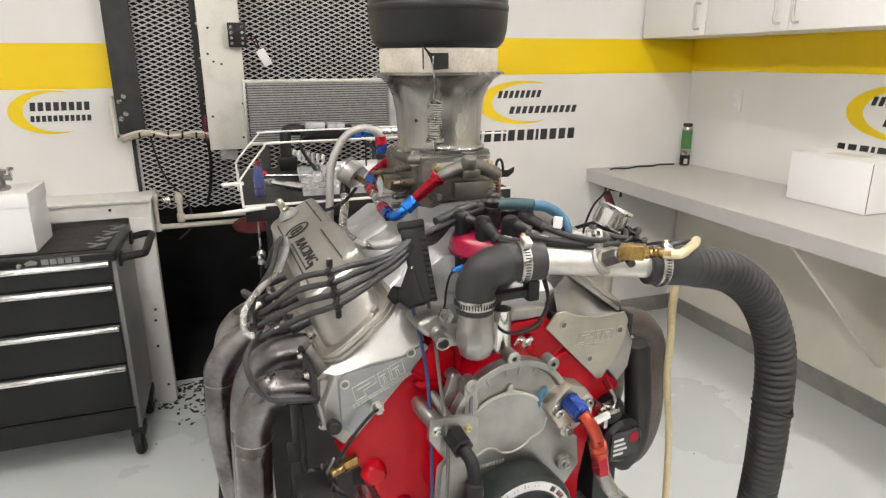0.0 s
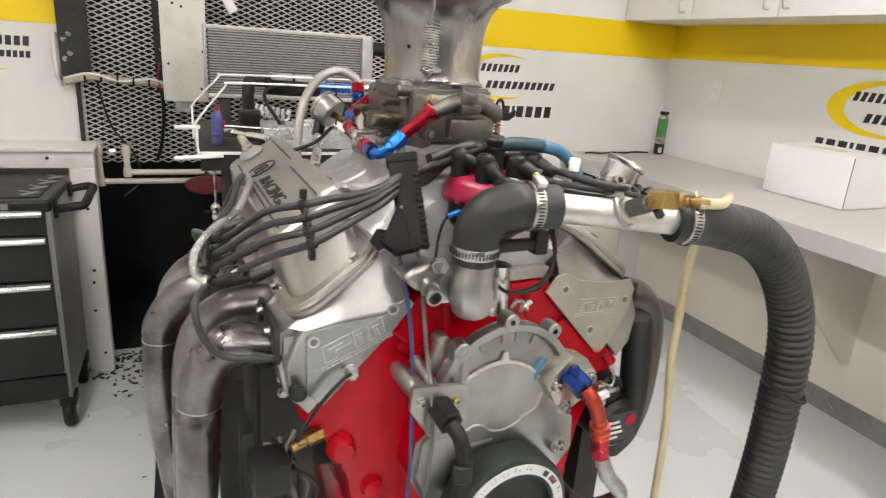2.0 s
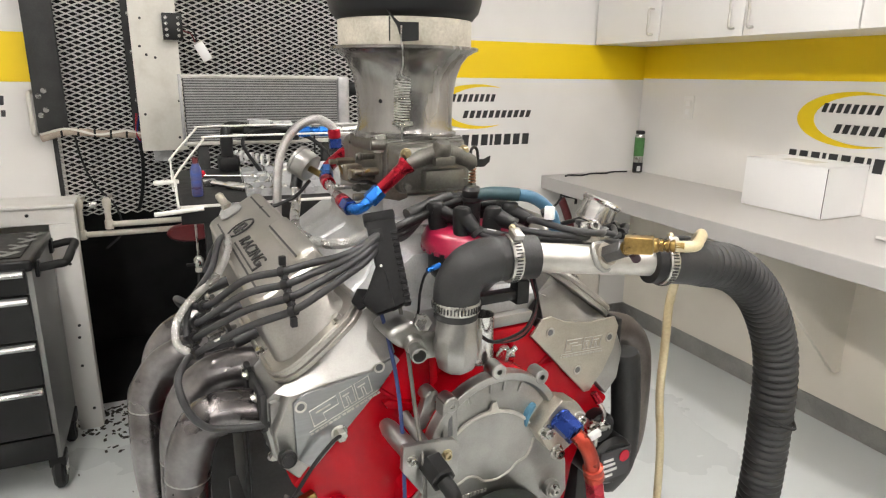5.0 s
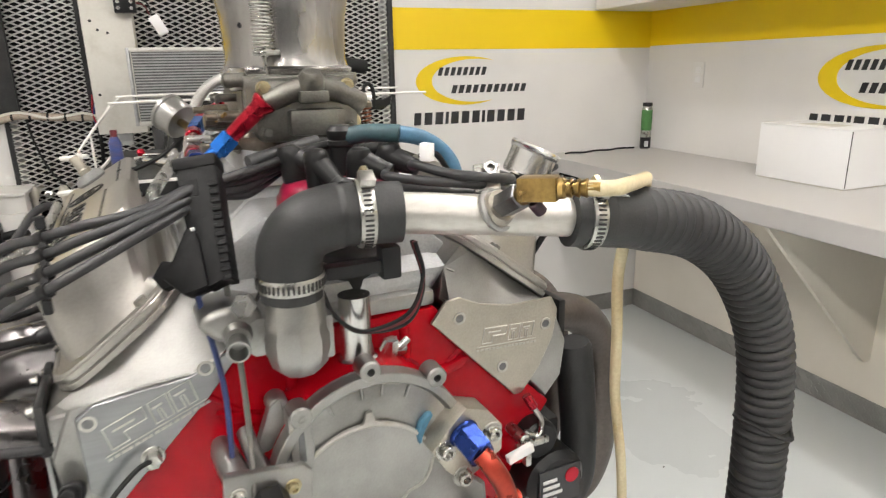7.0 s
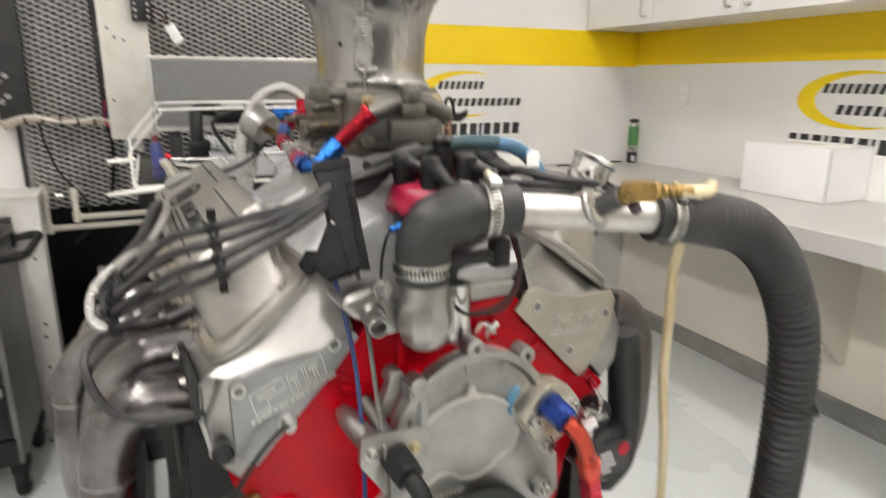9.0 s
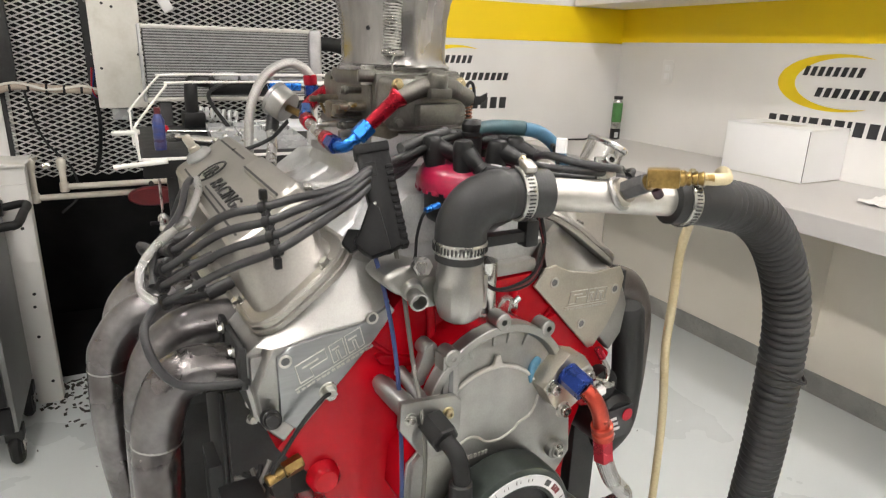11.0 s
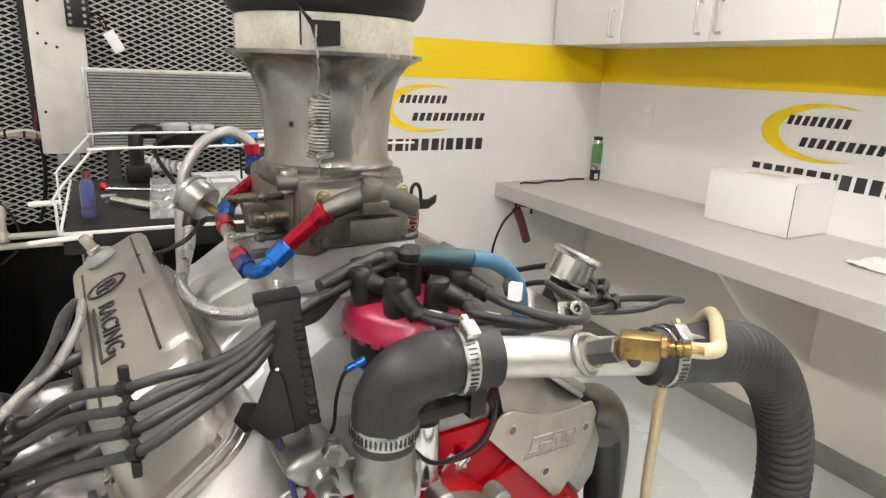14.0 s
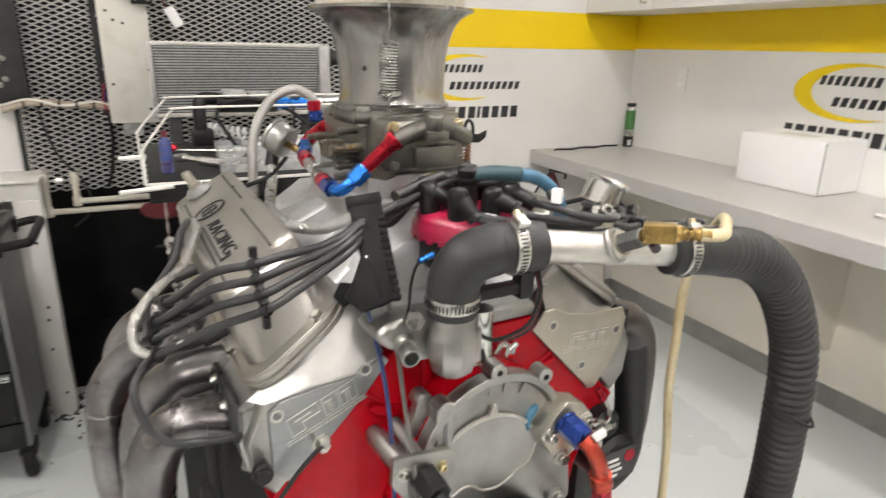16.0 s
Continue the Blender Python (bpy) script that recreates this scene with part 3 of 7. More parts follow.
# ---- grille wall ----
def expanded(x0, x1, z0, z1, y, cw=0.047, ch=0.0205, w=0.0052):
    """Expanded metal: crossing strands, each a thin slanted bar."""
    verts, faces = [], []
    nx, nz = int((x1 - x0) / cw) + 1, int((z1 - z0) / ch) + 1

    def bar(p, q, dy):
        k = len(verts)
        dx, dz = q[0] - p[0], q[1] - p[1]
        l = math.hypot(dx, dz)
        ox, oz = -dz / l * w / 2, dx / l * w / 2
        for (x, z), yy in ((p, y + dy), (q, y - dy)):
            verts.extend([(x + ox, yy - 0.003, z + oz), (x - ox, yy - 0.001, z - oz), (x - ox, yy + 0.002, z - oz), (x + ox, yy, z + oz)])
        for i in range(4):
            faces.append((k + i, k + (i + 1) % 4, k + 4 + (i + 1) % 4, k + 4 + i))
    for i in range(nx):
        for j in range(nz):
            xa, za = x0 + i * cw, z0 + j * ch
            xm, xb = min(xa + cw / 2, x1), min(xa + cw, x1)
            bar((xa, za + ch / 2), (xm, za + ch), 0.002)
            bar((xa, za + ch / 2), (xm, za), 0.002)
            if xb > xm:
                bar((xm, za + ch), (xb, za + ch / 2), -0.002)
                bar((xm, za), (xb, za + ch / 2), -0.002)
    me = bpy.data.meshes.new("expanded_metal")
    me.from_pydata(verts, [], faces)
    me.materials.append(M_MESH)
    return me


t = thing("grille", (0.08, Y1 - 0.02, OZ0), "expanded metal grille in a dark steel frame over the wall opening", "grille")
ob = new("mesh_panel", expanded(OX0, OX1, OZ0, OZ1, Y1 - 0.012))
ob.parent, ob["kind"] = t, "stuff"
ob.matrix_parent_inverse = t.matrix_world.inverted()
part("side_angle", bx((-0.70, Y1 - 0.06, 1.18), (-0.60, Y1 - 0.03, 2.4), 0.003), M_STEELD, t, "dark steel angle with bolts")
part("angle_flange", bx((-0.70, Y1 - 0.03, 1.18), (-0.692, Y1, 2.4), 0.001), M_STEELD, t)
part("centre_bar", bx((-0.375, Y1 - 0.055, 1.13), (-0.335, Y1 - 0.02, 2.4), 0.002), M_STEELD, t)
part("right_edge", bx((OX1 - 0.012, Y1 - 0.02, OZ0), (OX1 + 0.012, Y1 - 0.0005, 2.35), 0.002), M_STEELD, t)
part("left_edge", bx((OX0 - 0.008, Y1 - 0.018, OZ0 - 0.02), (OX0 + 0.008, Y1 - 0.0005, 1.2), 0.002), M_STEELD, t)
for z in (1.245, 1.265, 1.315, 1.335, 1.75, 1.77, 2.1):
    part("frame_bolt", bolt((-0.672 + 0.012 * math.sin(z * 90), Y1 - 0.06, z), (0, -1, 0), 0.007, 0.006), M_STEEL, t)
for z in (1.3, 1.48, 1.62):
    part("frame_bolt", bolt((-0.35, Y1 - 0.055, z), (0, -1, 0), 0.006, 0.005), M_STEEL, t)
t = thing("pull_handle", (-0.715, Y1, 1.22), "worn aluminium pull handle on the grille frame", "handle")
part("grip", tube([(-0.715, Y1, 1.17), (-0.715, Y1 - 0.055, 1.18), (-0.715, Y1 - 0.06, 1.25), (-0.715, Y1 - 0.055, 1.32), (-0.715, Y1, 1.33)], 0.008, 10), M_CREAM, t)

t = thing("wiring_loom", (-0.48, Y1 - 0.05, 1.2), "grey taped wiring loom crossing the grille", "cable")
part("loom", tube([(-0.69, Y1 - 0.07, 1.16), (-0.60, Y1 - 0.08, 1.185), (-0.50, Y1 - 0.075, 1.175), (-0.40, Y1 - 0.075, 1.17), (-0.35, Y1 - 0.06, 1.165)], 0.014, 12), M_LOOM, t)
part("loom_strand", tube([(-0.69, Y1 - 0.075, 1.175), (-0.60, Y1 - 0.09, 1.196), (-0.50, Y1 - 0.088, 1.172), (-0.40, Y1 - 0.085, 1.185), (-0.35, Y1 - 0.07, 1.170)], 0.005, 8), M_CREAM, t)
for k in range(5):
    part("tape_band", lathe([(0.0150, -0.004), (0.0158, 0), (0.0150, 0.004)], 14, (-0.62 + 0.055 * k, Y1 - 0.078, (1.182, 1.183, 1.177, 1.173, 1.171)[k]), (1, 0, -0.06)), M_RUBBER, t)
part("drop_lead", tube([(-0.58, Y1 - 0.08, 1.17), (-0.57, Y1 - 0.06, 1.08), (-0.54, Y1 - 0.05, 0.98), (-0.47, Y1 - 0.06, 0.88), (-0.46, Y1 - 0.08, 0.78), (-0.52, Y1 - 0.09, 0.72)], 0.004, 8), M_HOSE, t)
part("drop_lead", tube([(-0.36, Y1 - 0.06, 1.17), (-0.355, Y1 - 0.06, 1.05), (-0.37, Y1 - 0.05, 0.93), (-0.39, Y1 - 0.05, 0.86)], 0.007, 8), M_RUBBER, t)
for k, mm in enumerate((M_ANRED, M_REDPL, M_ANDBL)):
    part("coloured_wire", tube([(-0.36 + 0.006 * k, Y1 - 0.07, 1.25), (-0.365, Y1 - 0.08, 1.17 - 0.006 * k), (-0.33, Y1 - 0.10, 1.125 + 0.006 * k), (-0.26, Y1 - 0.10, 1.12 + 0.005 * k)], 0.0025, 6), mm, t)

# pale control box on the grille
t = thing("control_box", (-0.26, Y1 - 0.05, 1.12), "tall cream sheet-metal control box on the grille", "electrical box")
part("enclosure", bx((-0.348, Y1 - 0.15, 1.11), (-0.185, Y1 - 0.02, 2.1), 0.004), M_CREAM, t)
for i, (x, z) in enumerate(((-0.32, 1.50), (-0.30, 1.47), (-0.27, 1.46), (-0.20, 1.30), (-0.325, 1.25), (-0.21, 1.16), (-0.31, 1.60))):
    part("rivet", rod((x, Y1 - 0.152, z), (x, Y1 - 0.149, z), 0.005, 10), M_STEELD, t)
b = part("terminal_block", bx((-0.235, Y1 - 0.19, 1.525), (-0.165, Y1 - 0.151, 1.62), 0.003), M_PLASTIC, t)
for k in range(4):
    part("terminal_screw", rod((-0.222, Y1 - 0.193, 1.54 + 0.021 * k), (-0.222, Y1 - 0.189, 1.54 + 0.021 * k), 0.006, 10), M_STEEL, b)
    part("terminal_screw", rod((-0.18, Y1 - 0.193, 1.54 + 0.021 * k), (-0.18, Y1 - 0.189, 1.54 + 0.021 * k), 0.006, 10), M_STEEL, b)
part("connector_lead", tube([(-0.17, Y1 - 0.17, 1.56), (-0.14, Y1 - 0.18, 1.55), (-0.125, Y1 - 0.18, 1.52)], 0.003, 8), M_REDPL, t)
part("connector_lead", tube([(-0.17, Y1 - 0.17, 1.575), (-0.13, Y1 - 0.18, 1.56), (-0.118, Y1 - 0.18, 1.52)], 0.003, 8), M_PLASTIC, t)
b = bx((-0.018, -0.008, -0.035), (0.018, 0.008, 0.035), 0.003)
part("connector", turned(b, Matrix.Translation((-0.10, Y1 - 0.18, 1.485)) @ pose(0, 0, 0, 0, -28, 0)), M_CARD, t, "white plug connector")
part("bottom_plug", bx((-0.31, Y1 - 0.13, 1.065), (-0.24, Y1 - 0.07, 1.11), 0.004), M_CLEARP, t)

# radiator hung before the grille
def radiator():
    y = 2.90
    t = thing("radiator", (0.1, y, 1.15), "aluminium cross-flow radiator standing before the grille", "radiator")
    # Backing sheet in a darker tone holds the shade between the core tubes.
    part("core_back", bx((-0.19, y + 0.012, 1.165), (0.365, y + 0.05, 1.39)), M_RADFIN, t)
    z = 1.17
    while z < 1.384:
        part("core_tube", bx((-0.188, y, z), (0.362, y + 0.014, z + 0.0042)), M_RAD, t)
        z += 0.0092
    part("top_rail", bx((-0.195, y - 0.006, 1.388), (0.372, y + 0.055, 1.402), 0.002), M_POL, t)
    part("bottom_rail", bx((-0.195, y - 0.006, 1.152), (0.372, y + 0.055, 1.166), 0.002), M_POL, t)
    part("side_tank", bx((0.364, y - 0.012, 1.15), (0.41, y + 0.062, 1.402), 0.012, 3), M_RAD, t)
    part("end_plate", bx((-0.205, y - 0.006, 1.152), (-0.1955, y + 0.055, 1.402), 0.002), M_RAD, t)
    part("outlet_hose", tube([(0.40, y + 0.02, 1.355), (0.46, y + 0.02, 1.352), (0.52, y + 0.03, 1.34), (0.60, y + 0.05, 1.33)], 0.026, 14), M_RUBBER, t)
    part("mount_leg", bx((-0.16, y + 0.01, 0.0), (-0.12, y + 0.05, 1.152), 0.002), M_STEELD, t)
    part("mount_leg", bx((0.30, y + 0.01, 0.0), (0.34, y + 0.05, 1.152), 0.002), M_STEELD, t)


radiator()

# white timber frame beside the toolbox
t = thing("timber_frame", (-0.85, 3.16, 0), "white painted timber frame with screw heads, chipped at the foot", "frame")
part("top_rail", bx((-1.40, 3.10, 0.857), (-0.605, 3.17, 0.918), 0.003), M_WHITEP, t)
part("post", bx((-0.69, 3.095, 0), (-0.605, 3.168, 0.8565), 0.003), M_WHITEP, t)
part("post", bx((-1.40, 3.095, 0), (-1.32, 3.168, 0.8565), 0.003), M_WHITEP, t)
part("top_board", bx((-1.42, 3.09, 0.9185), (-0.60, Y1, 0.93), 0.002), M_WHITEP, t)
for x, z in ((-1.0, 0.89), (-0.755, 0.895), (-0.64, 0.70), (-0.64, 0.45), (-0.645, 0.40), (-0.65, 0.28), (-0.63, 0.09)):
    part("screw", rod((x, 3.091, z), (x, 3.0945 if z < 0.85 else 3.0995, z), 0.006, 10), M_STEELD, t)

# pipework on the wall below the grille
t = thing("pipework", (-0.45, 3.22, 0.8), "aged white water pipes with elbows and valves", "pipes")
for p, q in (((-0.60, 3.22, 0.93), (-0.60, 3.22, 0.78)), ((-0.60, 3.22, 0.78), (0.1, 3.22, 0.78)), ((-0.50, 3.20, 0.93), (-0.50, 3.20, 0.82)), ((-0.50, 3.20, 0.82), (0.1, 3.20, 0.82))):
    part("pipe", rod(p, q, 0.0115, 14), M_PIPE, t)
for p in ((-0.60, 3.22, 0.78), (-0.50, 3.20, 0.82), (-0.60, 3.22, 0.905), (-0.50, 3.20, 0.905)):
    part("elbow", lathe([(0, -0.018), (0.0145, -0.018), (0.0160, -0.015), (0.0160, 0.015), (0.0145, 0.018), (0, 0.018)], 16, p), M_PIPE, t)
part("wall_stub", rod((-0.60, 3.22, 0.905), (-0.60, 3.36, 0.905), 0.012), M_PIPE, t)
part("wall_stub", rod((-0.50, 3.20, 0.905), (-0.50, 3.36, 0.905), 0.012), M_PIPE, t)
part("valve", join(hexrod((-0.56, 3.20, 0.90), (-0.535, 3.20, 0.90), 0.014), rod((-0.548, 3.20, 0.90), (-0.548, 3.165, 0.90), 0.008)), M_STEEL, t)

# ---- dirt swept against the post and cabinet ----
rng = random.Random(5)
dirt = bmesh.new()
for i in range(220):
    x, y = rng.gauss(-0.50, 0.13), 3.26 - abs(rng.gauss(0, 0.16))
    s = rng.uniform(0.003, 0.013)
    dirt = join(dirt, turned(bx((-s, -s * rng.uniform(0.2, 0.8), 0), (s, s * 0.5, rng.uniform(0.001, 0.004))), pose(x, y, 0.0, 0, 0, rng.uniform(0, 180))))
for i in range(40):
    x, y = rng.uniform(-0.7, 1.5), rng.uniform(0.6, 2.9)
    s = rng.uniform(0.002, 0.006)
    dirt = join(dirt, turned(bx((-s, -s * 0.4, 0), (s, s * 0.3, 0.0015)), pose(x, y, 0.0, 0, 0, rng.uniform(0, 180))))
setting("floor_dirt", dirt, M_DIRT, "dark dirt and swarf swept on the floor", "dirt", "stuff")

# ---- rolling tool cabinet ----
def tool_cabinet():
    x0, x1, y0, y1 = -1.42, -0.69, 2.66, 3.08
    t = thing("tool_cabinet", (-1.05, 2.87, 0), "black rolling tool cabinet with grey sides and silver drawer pulls", "tool cabinet")
    part("carcass", bx((x0, y0 + 0.02, 0.13), (x1, y1, 0.80), 0.006), M_TSIDE, t)
    part("top_tray", bx((x0 - 0.004, y0 + 0.004, 0.80), (x1 + 0.004, y1 + 0.005, 0.838), 0.01, 3), M_TBLACK, t)
    part("top_mat", bx((x0 + 0.03, y0 + 0.04, 0.838), (x1 - 0.03, y1 - 0.02, 0.842)), M_RUBBER, t, "dark rubber top mat")
    zs = [0.793, 0.705, 0.55, 0.392, 0.20]
    for i in range(4):
        d = part("drawer", bx((x0 + 0.012, y0, zs[i + 1] + 0.024 if i < 3 else 0.235), (x1 - 0.016, y0 + 0.022, zs[i] + 0.018), 0.004), M_TBLACK, t)
        part("drawer_pull", prism([(0, 0), (-0.018, 0.004), (-0.022, 0.012), (-0.016, 0.022), (0, 0.024)], x0 + 0.016, x1 - 0.02, 0.001, 1,
                                  Matrix.Translation((0, y0, zs[i] - 0.008)) @ Matrix(((0, 1, 0, 0), (1, 0, 0, 0), (0, 0, 1, 0), (0, 0, 0, 1)))), M_PULL, d, "brushed silver drawer pull")
    part("plinth", bx((x0 + 0.01, y0 + 0.006, 0.135), (x1 - 0.012, y0 + 0.03, 0.225), 0.004), M_TBLACK, t)
    lb = bmesh.new()
    x = -0.915
    for w in (0.022, 0.02, 0.018, 0.02, 0.02):
        lb = bx((x, y0 + 0.0025, 0.8105), (x + w, y0 + 0.0045, 0.830), 0.0006, 1, bm=lb)
        x += w + 0.004
    part("badge_bars", lb, M_TSIDE, t, "grey badge bars")
    part("badge_emblem", prism([(-0.96, 0.812), (-0.93, 0.814), (-0.925, 0.824), (-0.945, 0.832), (-0.965, 0.822)], y0 + 0.0025, y0 + 0.0045), M_TSIDE, t)
    sk = bmesh.new()
    for k in range(4):
        cx, cy = -0.755 + 0.012 * k, 2.75 + 0.085 * k
        sk = join(sk, turned(bx((-0.030, -0.012, 0), (0.030, 0.012, 0.0012)), Matrix.Translation((cx, cy, 0.842)) @ pose(0, 0, 0, 0, 0, 50)))
        sk = join(sk, turned(bx((-0.020, -0.006, 0.0002), (0.020, 0.006, 0.0015)), Matrix.Translation((cx - 0.02, cy + 0.03, 0.842)) @ pose(0, 0, 0, 0, 0, -35)))
    part("top_emblem", sk, M_TSIDE, t, "grey printed emblem strokes")
    h = tube([(x1, 2.74, 0.79), (x1 + 0.06, 2.735, 0.80), (x1 + 0.085, 2.76, 0.80), (x1 + 0.085, 2.92, 0.80), (x1 + 0.085, 3.02, 0.80), (x1 + 0.06, 3.045, 0.80), (x1, 3.04, 0.79)], 0.014, 12)
    part("side_handle", h, M_RUBBER, t, "black tubular side handle")
    part("handle_foot", bx((x1, 2.72, 0.765), (x1 + 0.012, 2.76, 0.815), 0.003), M_TBLACK, t)
    part("handle_foot", bx((x1, 3.02, 0.765), (x1 + 0.012, 3.06, 0.815), 0.003), M_TBLACK, t)
    part("lock", rod((-0.98, y0 + 0.006, 0.815), (-0.98, y0 - 0.004, 0.815), 0.008), M_STEEL, t)
    for cx in (x0 + 0.07, x1 - 0.02):
        for cy in (y0 + 0.06, y1 - 0.05):
            c = part("caster", join(rod((cx - 0.017, cy, 0.057), (cx + 0.017, cy, 0.057), 0.056, 24), bx((cx - 0.026, cy - 0.03, 0.09), (cx + 0.026, cy + 0.03, 0.131), 0.004)), M_RUBBER, t)
            part("caster_hub", join(rod((cx + 0.017, cy, 0.057), (cx + 0.021, cy, 0.057), 0.026), rod((cx + 0.0205, cy, 0.057), (cx + 0.025, cy, 0.057), 0.007)), M_STEELD, c)
            for s in (-1, 1):
                part("caster_fork", bx((cx + s * 0.0225 - 0.002, cy - 0.022, 0.05), (cx + s * 0.0225 + 0.002, cy + 0.022, 0.125), 0.001, 1), M_STEEL, c)


tool_cabinet()
t = thing("parts_box", (-1.05, 2.75, 0.843), "white cardboard parts box on the tool cabinet", "box")
part("box_body", bx((-1.30, 2.72, 0.843), (-0.935, 2.95, 1.045), 0.003), M_CARD, t)
part("lid_edge", bx((-1.303, 2.717, 1.0), (-0.932, 2.953, 1.05), 0.002), M_CARD, t)
t = thing("throttle_body", (-1.04, 2.82, 1.05), "small aluminium casting lying on the parts box", "engine part")
part("casting", join(lathe([(0, 0), (0.045, 0), (0.048, 0.01), (0.034, 0.016), (0.032, 0.05), (0.042, 0.056), (0.042, 0.066), (0, 0.066)], 20, (-1.05, 2.82, 1.05)), rod((-1.10, 2.82, 1.09), (-0.995, 2.82, 1.09), 0.009)), M_CAST, t)
part("lever", join(bx((-1.0, 2.81, 1.08), (-0.994, 2.83, 1.125), 0.002), rod((-1.004, 2.82, 1.12), (-0.985, 2.82, 1.12), 0.006)), M_STEEL, t)

# ---- dynamometer stand and its parts tray ----
t = thing("dynamometer", (0.1, 2.0, 0), "black dynamometer stand and absorber behind the engine", "dynamometer")
part("base_frame", join(bx((-0.42, 1.95, 0.0), (-0.34, 2.75, 0.09), 0.004), bx((0.5, 1.95, 0.0), (0.58, 2.75, 0.09), 0.004), bx((-0.42, 2.75, 0.0), (0.58, 2.83, 0.09), 0.004), bx((-0.42, 1.87, 0.0), (0.58, 1.95, 0.09), 0.004)), M_STEELD, t)
part("cabinet_shell", bx((-0.12, 1.98, 0.091), (0.5, 2.72, 0.94), 0.012), M_DARK, t)
part("absorber_drum", lathe([(0, 0), (0.10, 0), (0.16, 0.03), (0.17, 0.05), (0.17, 0.20), (0.15, 0.24), (0, 0.24)], 36, (0.09, 1.98, 0.77), (0, -1, 0)), M_STEELD, t)
for s in (-1, 1):
    part("stand_post", bx((0.08 + s * 0.30 - 0.03, 1.72, 0.0), (0.08 + s * 0.30 + 0.03, 1.78, 0.72), 0.003), M_STEELD, t)
part("stand_beam", bx((-0.26, 1.70, 0.66), (0.42, 1.80, 0.73), 0.004), M_STEELD, t)
t2 = thing("engine_stand", (0.08, 1.2, 0), "dark steel engine stand with uprights beneath the engine", "stand")
for s in (-1, 1):
    part("upright", bx((0.08 + s * 0.29 - 0.025, 1.22, 0.02), (0.08 + s * 0.29 + 0.025, 1.28, 0.84), 0.003), M_STEELD, t2)
    part("foot_rail", bx((0.08 + s * 0.29 - 0.04, 0.95, 0.0), (0.08 + s * 0.29 + 0.04, 1.86, 0.06), 0.004), M_STEELD, t2)
part("cross_beam", bx((-0.21, 1.22, 0.42), (0.37, 1.28, 0.50), 0.004), M_STEELD, t2)
for s, xa, xb in ((-1, -0.19, -0.06), (1, 0.22, 0.35)):
    part("engine_mount", bx((xa, 1.20, 0.78), (xb, 1.30, 0.84), 0.008), M_RUBBER, t2)

t = thing("parts_tray", (0.1, 2.3, 0.94), "black topped parts tray with white wire rails", "tray")
part("tray_floor", bx((-0.25, 2.03, 1.075), (0.52, 2.66, 1.098), 0.003), M_RUBBER, t)
part("front_face", bx((-0.252, 2.024, 1.055), (0.522, 2.0295, 1.094), 0.001), M_RUBBER, t)
part("tray_lip", bx((-0.252, 2.023, 1.0945), (0.522, 2.0295, 1.101), 0.001), M_WHITEP, t)
part("tray_lip", bx((-0.258, 2.024, 1.0945), (-0.2525, 2.66, 1.101), 0.001), M_WHITEP, t)
for x in (-0.1, 0.45):
    for y in (2.1, 2.6):
        part("tray_leg", bx((x, y, 0.94), (x + 0.03, y + 0.03, 1.075), 0.002), M_STEELD, t)
part("wire_rail", tube([(-0.257, 2.018, 1.10), (-0.257, 2.018, 1.16), (-0.255, 2.018, 1.176), (-0.192, 2.018, 1.253), (-0.177, 2.018, 1.263), (0.0, 2.018, 1.265), (0.25, 2.018, 1.265), (0.5, 2.018, 1.265)], 0.0027, 10), M_WHITEP, t, "white wire rail")
part("wire_rail", tube([(-0.262, 2.245, 1.10), (-0.262, 2.245, 1.175), (-0.259, 2.245, 1.190), (-0.194, 2.245, 1.262), (-0.180, 2.245, 1.269), (0.0, 2.245, 1.271), (0.5, 2.245, 1.271)], 0.0027, 10), M_WHITEP, t, "white wire rail")
part("spreader_arm", rod((-0.305, 2.08, 1.150), (-0.25, 2.06, 1.155), 0.0055), M_WHITEP, t)
part("spreader_arm", rod((-0.310, 2.016, 1.086), (-0.20, 2.016, 1.094), 0.0055), M_WHITEP, t)

# things lying on the tray
t = thing("parts_organiser", (0.0, 2.3, 1.098), "clear compartment box of small parts on the tray", "organiser")
mo = Matrix.Translation((0.0, 2.3, 0)) @ pose(0, 0, 0, 0, 0, -4) @ Matrix.Translation((0, -2.3, 0))
part("tray_base", turned(bx((-0.075, 2.10, 1.099), (0.15, 2.52, 1.1015)), mo), M_CLEARP, t)
for x in (-0.075, 0.0, 0.075, 0.1475):
    part("divider", turned(bx((x, 2.10, 1.1018), (x + 0.0025, 2.52, 1.120)), mo), M_CLEARP, t)
for i in range(5):
    for x in (-0.0723, 0.0027, 0.0777):
        part("divider", turned(bx((x, 2.10 + 0.104 * i, 1.1018), (x + 0.0696, 2.1025 + 0.104 * i, 1.119)), mo), M_CLEARP, t)
for i in range(9):
    part("small_part", hexrod((-0.05 + 0.03 * (i % 3), 2.17 + 0.1 * (i // 3), 1.102), (-0.035 + 0.03 * (i % 3), 2.18 + 0.1 * (i // 3), 1.112), 0.007), M_STEEL, t)
t = thing("spray_bottle", (-0.205, 2.16, 1.098), "small blue bottle with a red cap on the tray", "bottle")
part("bottle_body", lathe([(0, 0), (0.013, 0), (0.014, 0.004), (0.014, 0.07), (0.008, 0.085), (0, 0.085)], 18, (-0.205, 2.16, 1.099)), M_BOTTLE, t)
part("cap", lathe([(0, 0.100), (0.007, 0.100), (0.0075, 0.097), (0.0075, 0.085), (0, 0.085)], 14, (-0.205, 2.16, 1.099)), M_REDPL, t)
t = thing("ratchet", (-0.12, 2.22, 1.098), "steel ratchet wrench lying on the tray", "tool")
